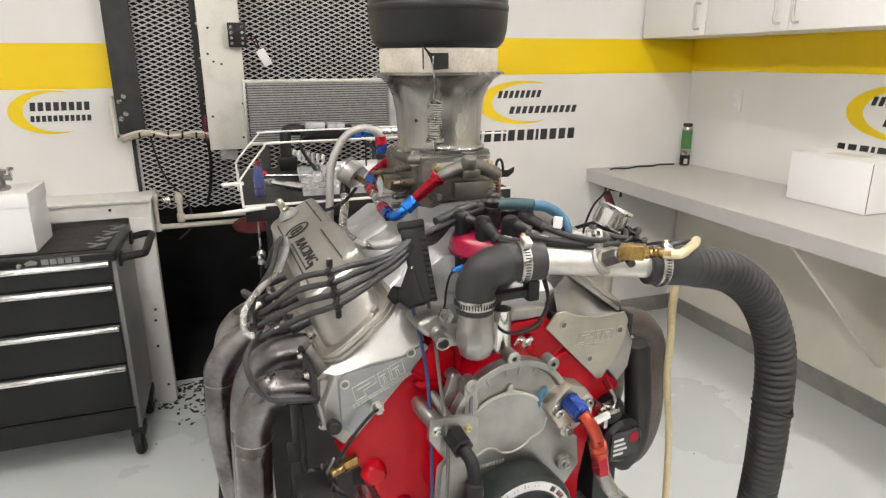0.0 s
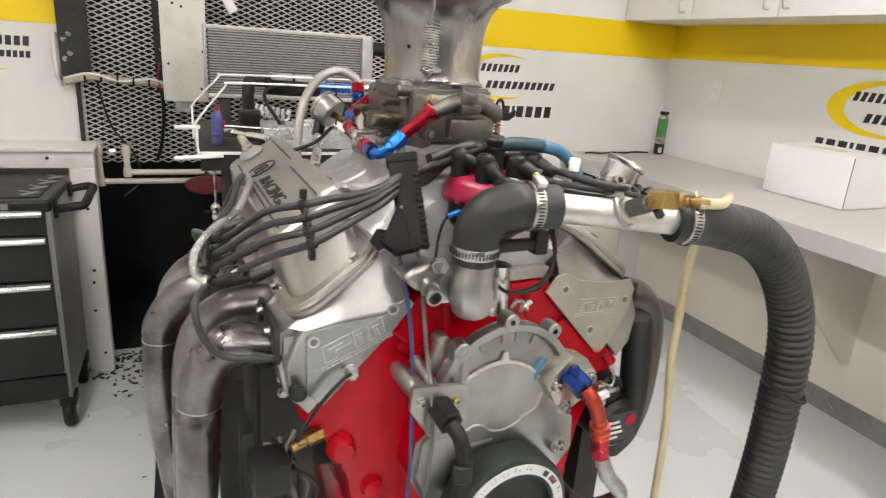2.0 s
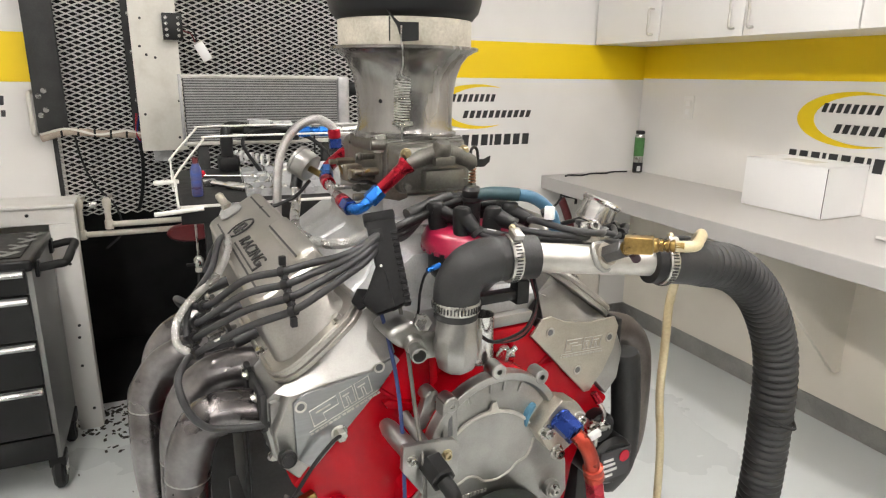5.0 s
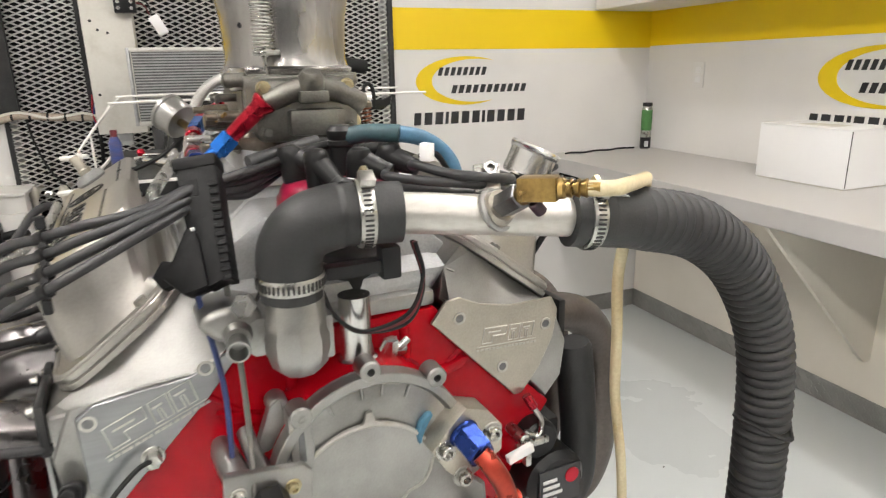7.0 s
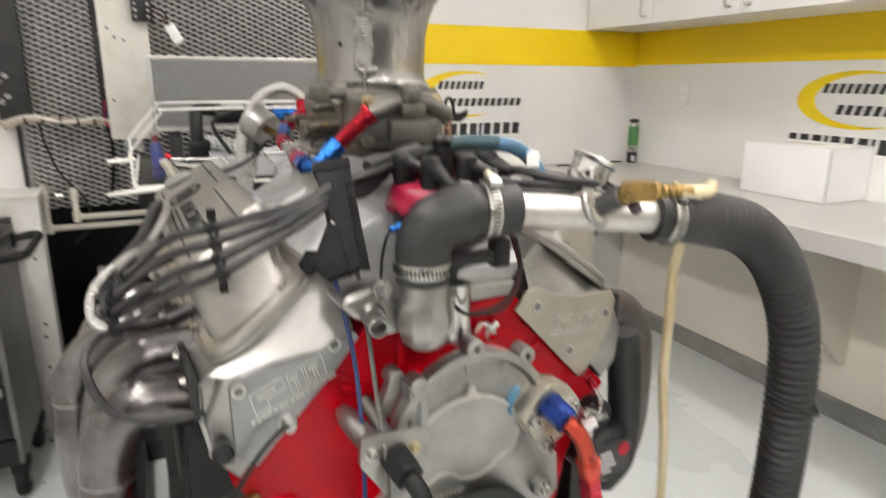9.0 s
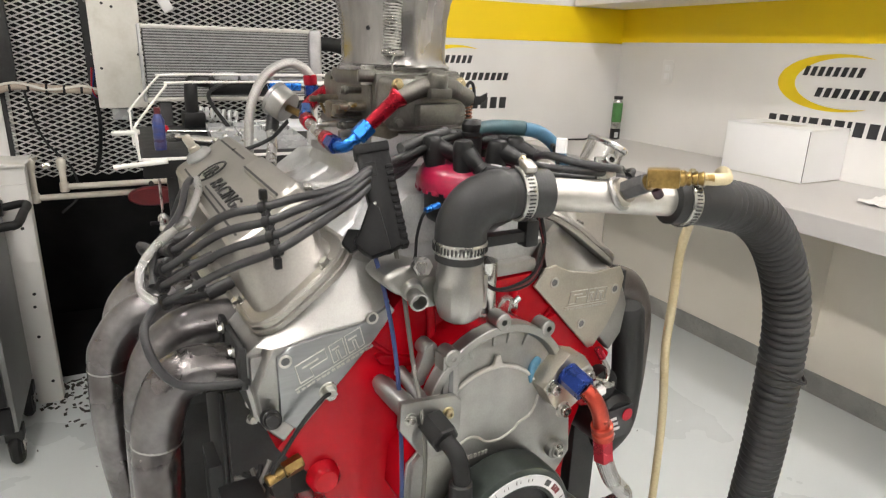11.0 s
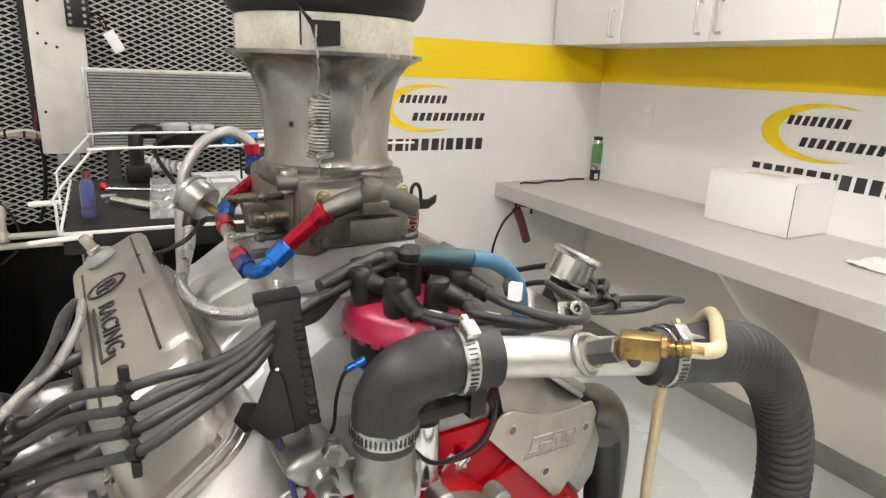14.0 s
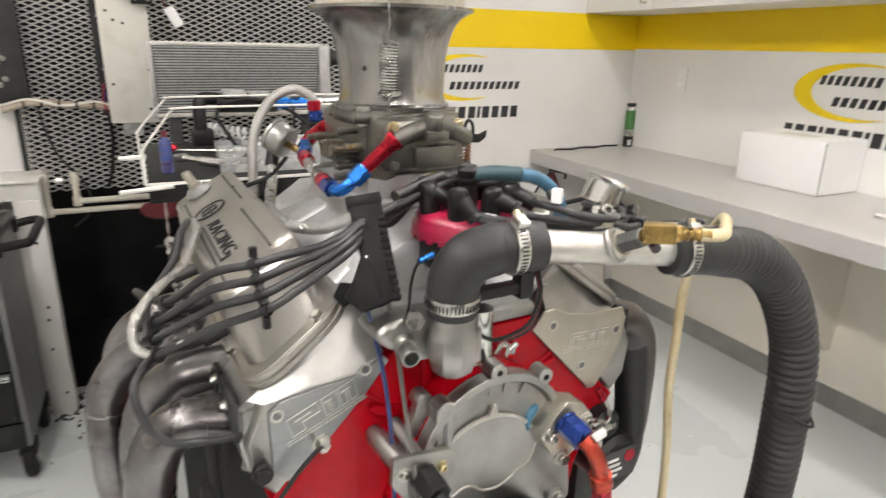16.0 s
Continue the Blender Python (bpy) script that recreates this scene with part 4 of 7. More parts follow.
part("handle", tube([(-0.16, 2.30, 1.11), (-0.12, 2.24, 1.11), (-0.07, 2.17, 1.11)], [0.008] * 8 + [0.012] * 8 + [0.009], 10), M_CHROME, t)
part("ratchet_head", lathe([(0, 0), (0.016, 0), (0.018, 0.004), (0.018, 0.02), (0, 0.022)], 16, (-0.165, 2.31, 1.098)), M_CHROME, t)
t = thing("screwdriver", (-0.1, 2.42, 1.098), "long screwdriver with red tip on the tray", "tool")
part("shaft", rod((-0.17, 2.46, 1.106), (-0.02, 2.40, 1.106), 0.004), M_CHROME, t)
part("handle", rod((-0.02, 2.40, 1.107), (0.03, 2.38, 1.107), 0.009), M_CLEARP, t)
part("red_ball", lathe([(0, -0.012), (0.008, -0.009), (0.012, 0), (0.008, 0.009), (0, 0.012)], 14, (-0.175, 2.465, 1.112)), M_ANRED, t)
pts = [(-0.07 + 0.0020 * i + 0.010 * math.cos(i * 0.9), 2.85 - 0.0040 * i + 0.016 * math.cos(i * 0.9), 1.123 + 0.019 * math.sin(i * 0.9)) for i in range(60)]
single("coiled_cord", sweep(pts, 0.0045, 8), M_CARD, "white coiled cord heaped on the tray", "cord")
t = thing("impact_gun", (0.08, 2.55, 1.098), "grey and black cordless tool lying across the tray back", "power tool")
part("motor_body", rod((-0.03, 2.62, 1.222), (0.15, 2.60, 1.222), 0.030, 18), M_PLASTIC, t)
part("top_cover", bx((-0.015, 2.580, 1.240), (0.055, 2.635, 1.262), 0.006), M_CLEARP, t, "pale grey top cover")
part("top_cover", bx((0.062, 2.580, 1.236), (0.125, 2.630, 1.258), 0.006), M_CLEARP, t, "pale grey top cover")
part("nose", lathe([(0.030, 0), (0.022, 0.03), (0.012, 0.05), (0, 0.05)], 16, (0.15, 2.60, 1.222), (1, -0.1, 0)), M_STEEL, t)
part("grip", tube([(-0.03, 2.62, 1.235), (-0.075, 2.61, 1.235), (-0.085, 2.60, 1.20), (-0.085, 2.60, 1.12)], 0.020, 12), M_PLASTIC, t)
part("battery", bx((-0.115, 2.57, 1.099), (-0.05, 2.65, 1.145), 0.008), M_PLASTIC, t)
t = thing("blue_fitting", (0.24, 2.50, 1.098), "blue anodised hose fitting on the tray", "fitting")
part("fitting_body", join(hexrod((0.128, 2.50, 1.229), (0.165, 2.50, 1.229), 0.018), rod((0.165, 2.50, 1.229), (0.195, 2.50, 1.229), 0.013), hexrod((0.195, 2.50, 1.229), (0.225, 2.50, 1.229), 0.017)), M_ANBLUE, t)
part("tail", rod((0.225, 2.50, 1.229), (0.50, 2.50, 1.235), 0.018), M_BRAID, t)
part("bracket", rod((0.18, 2.50, 1.098), (0.18, 2.50, 1.218), 0.003, 8), M_PLASTIC, t)
t = thing("manual_stack", (0.28, 2.5, 1.098), "white paper sheets lying on the tray", "paper")
part("sheets", turned(bx((0.06, 2.42, 1.099), (0.34, 2.64, 1.112), 0.001), Matrix()), M_CARD, t)
single("tray_cable", tube([(0.0, 2.42, 1.104), (-0.04, 2.55, 1.20), (0.06, 2.58, 1.235), (0.16, 2.5, 1.21), (0.21, 2.42, 1.16), (0.24, 2.35, 1.104)], 0.006, 8), M_RUBBER, "black cable looping over the tray", "cable")
t = thing("red_regulator", (-0.2, 3.10, 0.75), "dull red pipe regulator on the pipework", "valve")
part("regulator_body", loft([[Vector((-0.205 + rx * math.cos(a), yy, 0.772 + rz * math.sin(a))) for a in [2 * math.pi * k / 32 for k in range(32)]] for yy, rx, rz in ((3.185, 0.080, 0.032), (3.175, 0.088, 0.038), (3.150, 0.088, 0.038), (3.142, 0.080, 0.032))]), M_REDPL, t)
part("stem", rod((-0.205, 3.165, 0.80), (-0.205, 3.20, 0.82), 0.010), M_STEELD, t)
t = thing("hanging_valve", (-0.221, 2.03, 1.07), "thin steel rod with a small valve hanging under the tray", "valve")
part("rod", rod((-0.221, 2.05, 0.965), (-0.221, 2.05, 1.076), 0.003), M_STEEL, t)
part("valve_body", lathe([(0, 0), (0.010, 0), (0.011, 0.006), (0.008, 0.012), (0.012, 0.018), (0.012, 0.032), (0.006, 0.040), (0, 0.040)], 16, (-0.221, 2.05, 0.928)), M_STEEL, t)
part("valve_lever", bx((-0.250, 2.043, 0.944), (-0.224, 2.049, 0.952), 0.002), M_PLASTIC, t)
part("tail", tube([(-0.221, 2.05, 0.93), (-0.223, 2.05, 0.89), (-0.215, 2.07, 0.84), (-0.18, 2.2, 0.70)], 0.005, 8), M_RUBBER, t)

# ---- the engine ----
E0 = pose(0.08, 1.12, 0, 0, 0, 4.0)
CU = Vector((math.cos(radians(37)), 0, math.sin(radians(37))))
CV = Vector((-math.sin(radians(37)), 0, math.cos(radians(37))))
CO = Vector((-0.203, 0, 1.092))


def on_cover(u, y, v, s=-1):
    """A place on the valve cover's own axes; s picks the bank."""
    p = CO + CU * u + CV * v + Vector((0, y, 0))
    return Vector((p.x * -s, p.y, p.z))


engine = thing("engine", (0, 0.27, 0.62), "red V8 race engine block with bare aluminium heads", "engine", "", E0)
blk = [(-0.252, 0.922), (-0.212, 0.872), (-0.19, 0.82), (-0.178, 0.75), (-0.178, 0.64), (0.178, 0.64), (0.178, 0.75), (0.19, 0.82), (0.212, 0.872), (0.252, 0.922),
       (0.098, 1.074), (-0.098, 1.074)]
part("block", prism(blk, 0.004, 0.53, 0.006, 2), M_RED, engine, "glossy red painted block")
for s in (-1, 1):
    rib = sweep(spline([(s * 0.061, 0.003, 1.058), (s * 0.061, -0.001, 1.035), (s * 0.058 - 0.003, 0.0, 1.000), (s * 0.060, 0.003, 0.975)], 5), 0.0058, 10)
    part("block_rib", rib, M_RED, engine)
    part("block_ledge", prism([(s * 0.074, 0.985), (s * 0.128, 1.000), (s * 0.134, 1.010), (s * 0.128, 1.012), (s * 0.074, 0.996)], -0.005, 0.006, 0.0025), M_RED, engine)
    part("block_web", sweep([(s * 0.112, 0.003, 1.006), (s * 0.138, 0.003, 1.028)], 0.0032, 8), M_RED, engine)
    part("block_boss", lathe([(0.02, 0), (0.018, 0.012), (0.013, 0.017), (0, 0.017)], 18, (s * 0.20, 0.004, 0.872), (0, -1, 0)), M_RED, engine)
    part("block_boss", lathe([(0.016, 0), (0.014, 0.010), (0.009, 0.012), (0, 0.012)], 18, (s * 0.155, 0.004, 0.80), (0, -1, 0)), M_RED, engine)
part("oil_pan", prism([(-0.165, 0.64), (0.165, 0.64), (0.15, 0.46), (-0.15, 0.46)], 0.01, 0.54, 0.012, 3), M_STEELD, engine, "dark steel oil pan")

head_poly = [(-0.247, 0.927), (-0.268, 0.955), (-0.276, 1.000), (-0.272, 1.034), (-0.140, 1.133), (-0.118, 1.110), (-0.112, 1.074)]
head_low = [(-0.243, 0.931), (-0.264, 0.955), (-0.270, 1.000), (-0.250, 1.046), (-0.200, 1.054), (-0.150, 1.057), (-0.116, 1.074)]
plate_poly = [(-0.246, 0.962), (-0.226, 0.942), (-0.138, 1.030), (-0.110, 1.064), (-0.116, 1.072), (-0.150, 1.055), (-0.200, 1.050), (-0.232, 1.046), (-0.247, 1.036)]
plate_far = [(0.090, 1.058), (0.108, 1.080), (0.125, 1.082), (0.150, 1.070), (0.190, 1.062), (0.245, 1.062), (0.254, 1.045), (0.248, 1.010), (0.230, 0.976), (0.206, 0.947), (0.196, 0.947)]


def cover_top(u, y, h, s=-1):
    """A place on the cover's upper face, which leans less than its rail."""
    u += 0.022 * (y - 0.34)
    x, z = -0.235 + 0.866 * u - 0.5 * h, 1.172 + 0.5 * u + 0.866 * h + 0.022 * (y - 0.34)
    return Vector((x * -s, y, z))


def between(a, c, f):
    return [p.lerp(q, f) for p, q in zip(a, c)]


for s in (-1, 1):
    hd = join(prism(head_poly, 0.024, 0.53, 0.003, 2), prism(head_low, 0.0, 0.030, 0.002, 1))
    # sloped shelf between the end face and the cover rail
    lo_, hi_ = [(-0.252, 1.045), (-0.200, 1.054), (-0.150, 1.057), (-0.115, 1.074)], [(-0.262, 1.040), (-0.205, 1.083), (-0.150, 1.124), (-0.119, 1.110)]
    sh = bmesh.new()
    vs = [[sh.verts.new((x, y, z)) for x, z in row] for row, y in ((lo_, 0.001), (hi_, 0.0242))]
    for k in range(3):
        sh.faces.new((vs[0][k], vs[0][k + 1], vs[1][k + 1], vs[1][k]))
    hd = join(hd, sh)
    pl = prism(plate_poly if s < 0 else plate_far, -0.0035, 0.0005, 0.001, 1)
    if s > 0:
        hd = mirror_x(hd)
    head = part("cylinder_head", hd, M_CAST, engine, "bare cast aluminium cylinder head")
    # Far plate is coloured warmer and lighter to stand in for its reflections.
    part("end_plate", pl, M_MACH if s < 0 else M_CASTW, head, "machined head end face")
    # emblem: outlined strokes standing proud of the end face
    me_ = Matrix.Translation((s * 0.184 if s < 0 else 0.186, -0.0035, 1.016 if s < 0 else 1.020)) @ pose(0, 0, 0, 0, -22 if s < 0 else 3, 0)
    k_ = 1.0 if s < 0 else 0.82
    for x, w, h, cut in ((-0.042, 0.036, 0.022, 0.45), (-0.001, 0.017, 0.022, 0.0), (0.019, 0.020, 0.022, 0.0)):
        edge = [(x, 0), (x + 0.003, h), (x + w + 0.003, h), (x + w + 0.003 * cut, h * cut), (x + w * 0.45, h * cut), (x + w * 0.45, 0)] if cut else [(x, 0), (x + 0.003, h), (x + w + 0.003, h), (x + w, 0), (x + w * 0.6, 0), (x + w * 0.62, h * 0.55), (x + w * 0.45, h * 0.55), (x + w * 0.4, 0)]
        ring_ = [Vector((px * k_, -0.0003, pz * k_)) for px, pz in edge]
        part("emblem_outline", turned(sweep(ring_ + ring_[:1], 0.0007, 6), me_), M_POL, head)
        part("emblem_bar", turned(bx(((x + w * 0.25) * k_, -0.0008, h * 0.66 * k_), ((x + w * 0.8) * k_, 0.0008, h * 0.74 * k_)), me_), M_POL, head)
    part("emblem_line", turned(bx((-0.050 * k_, -0.0008, -0.0040), (0.046 * k_, 0.0008, -0.0030)), me_), M_POL, head)
    for k in range(16):
        part("emblem_bar", turned(bx(((-0.050 + 0.0062 * k) * k_, -0.0008, -0.0085), ((-0.0462 + 0.0062 * k + 0.0008 * (k % 3)) * k_, 0.0008, -0.0062)), me_), M_POL, head)
    for x, z in (((0.238, 1.030), (0.138, 1.060)) if s < 0 else ((0.237, 1.030), (0.124, 1.058), (0.179, 0.988))):
        ph = part("plate_hole", lathe([(0.0075, 0), (0.0072, 0.001), (0.0048, 0.0006), (0.0048, -0.002)], 16, (s * x, -0.0035, z), (0, -1, 0)), M_POL, head)
        # Darker disc level with the plate stands in for shade inside the hole.
        part("hole_dark_disc", rod((s * x, -0.0030, z), (s * x, -0.0036, z), 0.0050, 14), M_NUT, ph)
    if s < 0:
        part("head_bolt", bolt((-0.192, -0.003, 0.983), (0, -1, 0), 0.0075, 0.012), M_STEEL, head)
    for y in (0.05, 0.18, 0.31, 0.44):
        part("exhaust_boss", bx((s * 0.255 - 0.015, y - 0.033, 0.985), (s * 0.255 + 0.015, y + 0.033, 1.032), 0.005), M_CAST, head)

    # valve cover: double-edged rail, body with a sloped nose, raised panel
    rail = loft([[on_cover(u, y, v, s) for u, y in rrect(-0.071 + i, 0.074 - i, 0.006 + i, 0.53 - i, 0.042 - i)] for v, i in ((-0.004, 0.001), (-0.003, 0), (0.002, 0), (0.0026, 0.0012), (0.0034, 0.003), (0.0042, 0.003), (0.0048, 0.0018), (0.0095, 0.0018), (0.0105, 0.003))])
    vc = part("valve_cover", rail, M_COVER, engine, "tumbled cast aluminium valve cover", 30)
    bead = [on_cover(u, y, 0.0105, s) for u, y in rrect(-0.065, 0.068, 0.012, 0.524, 0.036)]
    part("rail_bead", sweep(bead + bead[:1], 0.0026, 8), M_COVER, vc)
    bot = [on_cover(u, y, 0.010, s) for u, y in rrect(-0.054, 0.057, 0.030, 0.512, 0.028)]
    bot2 = [on_cover(u, y, 0.020, s) for u, y in rrect(-0.051, 0.054, 0.034, 0.508, 0.026)]
    wide = [cover_top(u, y, -0.010, s) for u, y in rrect(-0.041, 0.064, 0.053, 0.472, 0.020)]
    edge = [cover_top(u, y, -0.0035, s) for u, y in rrect(-0.0395, 0.0625, 0.055, 0.470, 0.019)]
    flat = [cover_top(u, y, 0.0, s) for u, y in rrect(-0.035, 0.058, 0.060, 0.465, 0.015)]
    part("cover_body", loft([bot, bot2, between(bot2, wide, 0.5), wide, edge, flat]), M_COVER, vc, "", 24)
    part("cover_shoulder", loft([[cover_top(u, y, h, s) for u, y in rrect(0.030 + i, 0.066 - i * 0.3, 0.085 + i, 0.262 - i, 0.012)] for h, i in ((-0.02, 0.0), (-0.004, 0.001), (0.0035, 0.005), (0.005, 0.009))]), M_COVER, vc, "", 40)
    for (u0, w0, w1) in ((0.0455, 0.30, 0.455), (0.036, 0.095, 0.252), (-0.0265, 0.075, 0.425)):
        hh = 0.0048 if u0 == 0.036 else 0.0
        part("panel_groove", loft([[cover_top(u, y, h, s) for u, y in ((u0, w0), (u0 + 0.0028, w0), (u0 + 0.0028, w1), (u0, w1))] for h in (hh - 0.002, hh + 0.0006)]), M_STEELD, vc, "dark panel groove")
    for u, y in ((0.036, 0.022), (0.066, 0.49), (-0.062, 0.10), (-0.062, 0.28), (-0.062, 0.42), (0.066, 0.28)):
        p = on_cover(u, y, 0.0105, s)
        n = Vector((CV.x * -s, 0, CV.z))
        part("cover_bolt", bolt(p, n, 0.0062, 0.007), M_STEEL, vc)

# lettering and emblem on the left cover
cu = bpy.data.curves.new("word", "FONT")
cu.body, cu.size, cu.extrude, cu.space_character = "RACING", 0.029, 0.0012, 1.08
to = bpy.data.objects.new("word", cu)
me = bpy.data.meshes.new_from_object(to)
w = bmesh.new()
w.from_mesh(me)
bpy.data.objects.remove(to)
wx, wz = [v.co.x for v in w.verts], [v.co.y for v in w.verts]
for v in w.verts:
    f, g, h = (v.co.x - min(wx)) / (max(wx) - min(wx)), (v.co.y - min(wz)) / (max(wz) - min(wz)), v.co.z
    v.co = cover_top(-0.012 + 0.0185 * g, 0.284 - 0.126 * f - 0.006 * g, 0.0008 + h)
lv = [o for o in engine.children if o.name == "valve_cover"][0]
part("cover_lettering", w, M_STEELD, lv, "dark raised lettering RACING")
for (u0, u1, w0, w1) in ((-0.0190, -0.0165, 0.152, 0.288), (-0.0190, -0.004, 0.148, 0.152)):
    part("lettering_bar", loft([[cover_top(u, y, h) for u, y in ((u0, w0), (u1, w0), (u1, w1), (u0, w1))] for h in (-0.001, 0.0018)]), M_STEELD, lv)
n = Vector((-0.5, 0, 0.866))
c = cover_top(0.002, 0.335, 0.0)
part("cover_emblem", lathe([(0.0245, -0.001), (0.0245, 0.0018), (0.0215, 0.0018), (0.0215, -0.001), (0.0245, -0.001)], 32, c, n), M_STEELD, lv, "dark ring emblem")
for lo, hi in (((-0.013, -0.002), (0.013, 0.002)), ((-0.011, -0.011), (-0.0065, 0.011)), ((0.004, -0.010), (0.0085, 0.010)), ((-0.006, 0.008), (0.006, 0.012)), ((-0.004, -0.013), (0.010, -0.009))):
    part("emblem_bar", turned(bx((*lo, -0.001), (*hi, 0.0018)), axis_m(c, n)), M_STEELD, lv)

# breather plug on the left cover, chrome breather on the right
t = thing("breather_plug", cover_top(0.004, 0.436, 0.0), "rubber grommet with a steel breather stub", "breather", "", E0)
p = cover_top(0.004, 0.436, -0.001)
part("grommet", lathe([(0, 0), (0.019, 0), (0.021, 0.004), (0.019, 0.009), (0.013, 0.014), (0, 0.014)], 24, p, n), M_TSIDE, t)
part("stub", lathe([(0.009, 0.014), (0.009, 0.020), (0.007, 0.022), (0.007, 0.038), (0.005, 0.041), (0, 0.041)], 16, p, n), M_CASTW, t)
nr = Vector((0.42, -0.08, 0.90)).normalized()
p = Vector((0.268, 0.068, 1.227)) - nr * 0.066
t = thing("chrome_breather", p, "chrome crankcase breather cap on the valve cover", "breather", "", E0)
part("neck", lathe([(0.017, -0.01), (0.017, 0.03), (0.0, 0.03)], 20, p, nr), M_PLASTIC, t)
part("cap", lathe([(0, 0.026), (0.026, 0.026), (0.0285, 0.029), (0.0285, 0.056), (0.0305, 0.058), (0.0315, 0.062), (0.030, 0.065), (0.027, 0.062), (0, 0.060)], 36, p, nr), M_CHROME, t)

# intake manifold
im = part("intake_manifold", loft([[Vector((x, y, z)) for x, y in rrect(-hx, hx, 0.05 + dy, 0.50 - dy, 0.02)] for z, hx, dy in ((1.076, 0.10, -0.03), (1.112, 0.132, -0.028), (1.118, 0.128, 0.0), (1.140, 0.108, 0.05), (1.175, 0.075, 0.10), (1.205, 0.07, 0.12))]), M_INTAKE, engine, "cast aluminium intake manifold", 50)
for s in (-1, 1):
    for y in (0.12, 0.22, 0.34, 0.44):
        yy = 0.27 + (y - 0.28) * 0.5
        secs = ((0.045, yy, 0.026, 1.120, 1.196), (0.085, (y + yy) / 2, 0.029, 1.098, 1.171), (0.118, y, 0.031, 1.082, 1.148), (0.141, y, 0.032, 1.074, 1.128))
        part("runner", loft([[Vector((s * x, q, z)) for q, z in rrect(c - h, c + h, z0, z1, 0.012)] for x, c, h, z0, z1 in secs]), M_INTAKE, im, "", 30)
    for y in (0.03, 0.10, 0.24, 0.40):
        part("flange_bolt", bolt((s * 0.128, y, 1.105), (s * 0.4, 0, 0.9), 0.007, 0.008), M_STEEL, im)
part("runner_deck", prism([(-0.140, 1.078), (-0.142, 1.122), (-0.120, 1.142), (-0.062, 1.182), (0.062, 1.182), (0.120, 1.142), (0.142, 1.122), (0.140, 1.078)], 0.055, 0.47, 0.006, 2), M_INTAKE, im)
part("spacer", bx((-0.062, 0.165, 1.205), (0.092, 0.355, 1.238), 0.004), M_INTAKE, im, "aluminium carburettor spacer")
part("plenum_flange", bx((-0.075, 0.15, 1.195), (0.10, 0.37, 1.207), 0.004), M_INTAKE, im)
part("front_wall", bx((-0.10, 0.006, 1.075), (0.10, 0.05, 1.093), 0.006), M_CAST, im)

# timing cover with bosses
tc = thing("timing_cover", (0.005, -0.02, 0.945), "bare cast aluminium timing cover bolted to the block", "timing cover", "", E0)
TCX, TCZ = 0.0025, 0.942
outl = [(TCX + 0.0985 * math.cos(radians(200 - 220 * i / 24)), TCZ + 0.0985 * math.sin(radians(200 - 220 * i / 24))) for i in range(25)]
outl += [(0.125, 0.88), (0.13, 0.83), (0.10, 0.79), (-0.09, 0.79), (-0.115, 0.84), (-0.11, 0.89)]
part("cover_shell", prism(outl, -0.0530, -0.0410, 0.002, 2), M_CAST, tc)
part("cover_wall", prism([(TCX + (q[0] - TCX) * 0.95, TCZ + (q[1] - TCZ) * 0.95) for q in outl], -0.0410, -0.0395, 0.0003, 1), M_CAST, tc)
part("cover_foot", prism([(TCX + (q[0] - TCX) * 1.05, TCZ + (q[1] - TCZ) * 1.05) for q in outl], -0.0470, -0.0425, 0.001, 1), M_CAST, tc, "thin mating flange")
part("block_front_flange", prism([(TCX + (q[0] - TCX) * 1.045, TCZ + (q[1] - TCZ) * 1.045) for q in outl], -0.0415, 0.006, 0.003, 2), M_RED, engine)
# flat bolting rim round the top, then a hollow, then the raised middle
band = bmesh.new()
rows_ = []
for i in range(45):
    a_ = radians(-8 + 206 * i / 44)
    c_, s_ = math.cos(a_), math.sin(a_)
    rows_.append([band.verts.new((TCX + r_ * c_, y_, TCZ + r_ * s_)) for r_, y_ in ((0.1030, -0.046), (0.1030, -0.0608), (0.1020, -0.0620), (0.0938, -0.0620), (0.0924, -0.0606), (0.0895, -0.0520))])
for r0_, r1_ in zip(rows_, rows_[1:]):
    for k in range(5):
        band.faces.new((r0_[k], r1_[k], r1_[k + 1], r0_[k + 1]))
part("flange_rim", band, M_CAST, tc, "", 30)
edge_ = [(0.064, 0.936), (0.060, 0.922), (0.052, 0.9105), (0.036, 0.9045), (0.028, 0.897), (0.012, 0.8905), (0.001, 0.8894), (-0.015, 0.893), (-0.026, 0.902), (-0.040, 0.9055), (-0.056, 0.899), (-0.074, 0.902)]
crown = [(-0.0075 + 0.078 * math.cos(radians(172 - 158 * i / 30)), 0.914 + 0.078 * math.sin(radians(172 - 158 * i / 30))) for i in range(31)]
mid_ = crown + edge_
part("cover_face", prism(mid_, -0.0575, -0.050, 0.0008, 1), M_CAST, tc)
# Crown and scallop edges take a brighter metal, so the colour carries their highlights.
part("crown_bead", sweep([(x, -0.0572, z) for x, z in crown[3:-2]], [0.0016 + 0.0014 * math.sin(math.pi * i / 25) for i in range(26)], 8), M_POL, tc)
part("crown_peak", prism([(-0.016, 0.990), (-0.0075, 0.996), (-0.005, 1.006), (0.001, 1.0065), (0.004, 0.996), (0.014, 0.990)], -0.0598, -0.055, 0.0012), M_POL, tc)
part("scallop_edge", sweep(spline([(x, -0.0570, z) for x, z in edge_], 4), 0.0022, 8), M_POL, tc)
for a_ in (64, 82, 96, 118):
    c_, s_ = math.cos(radians(a_)), math.sin(radians(a_))
    part("web_rib", sweep([(TCX + 0.080 * c_, -0.0530, TCZ + 0.080 * s_ - 0.004), (TCX + 0.093 * c_, -0.0545, TCZ + 0.093 * s_)], 0.0017, 6), M_CAST, tc)
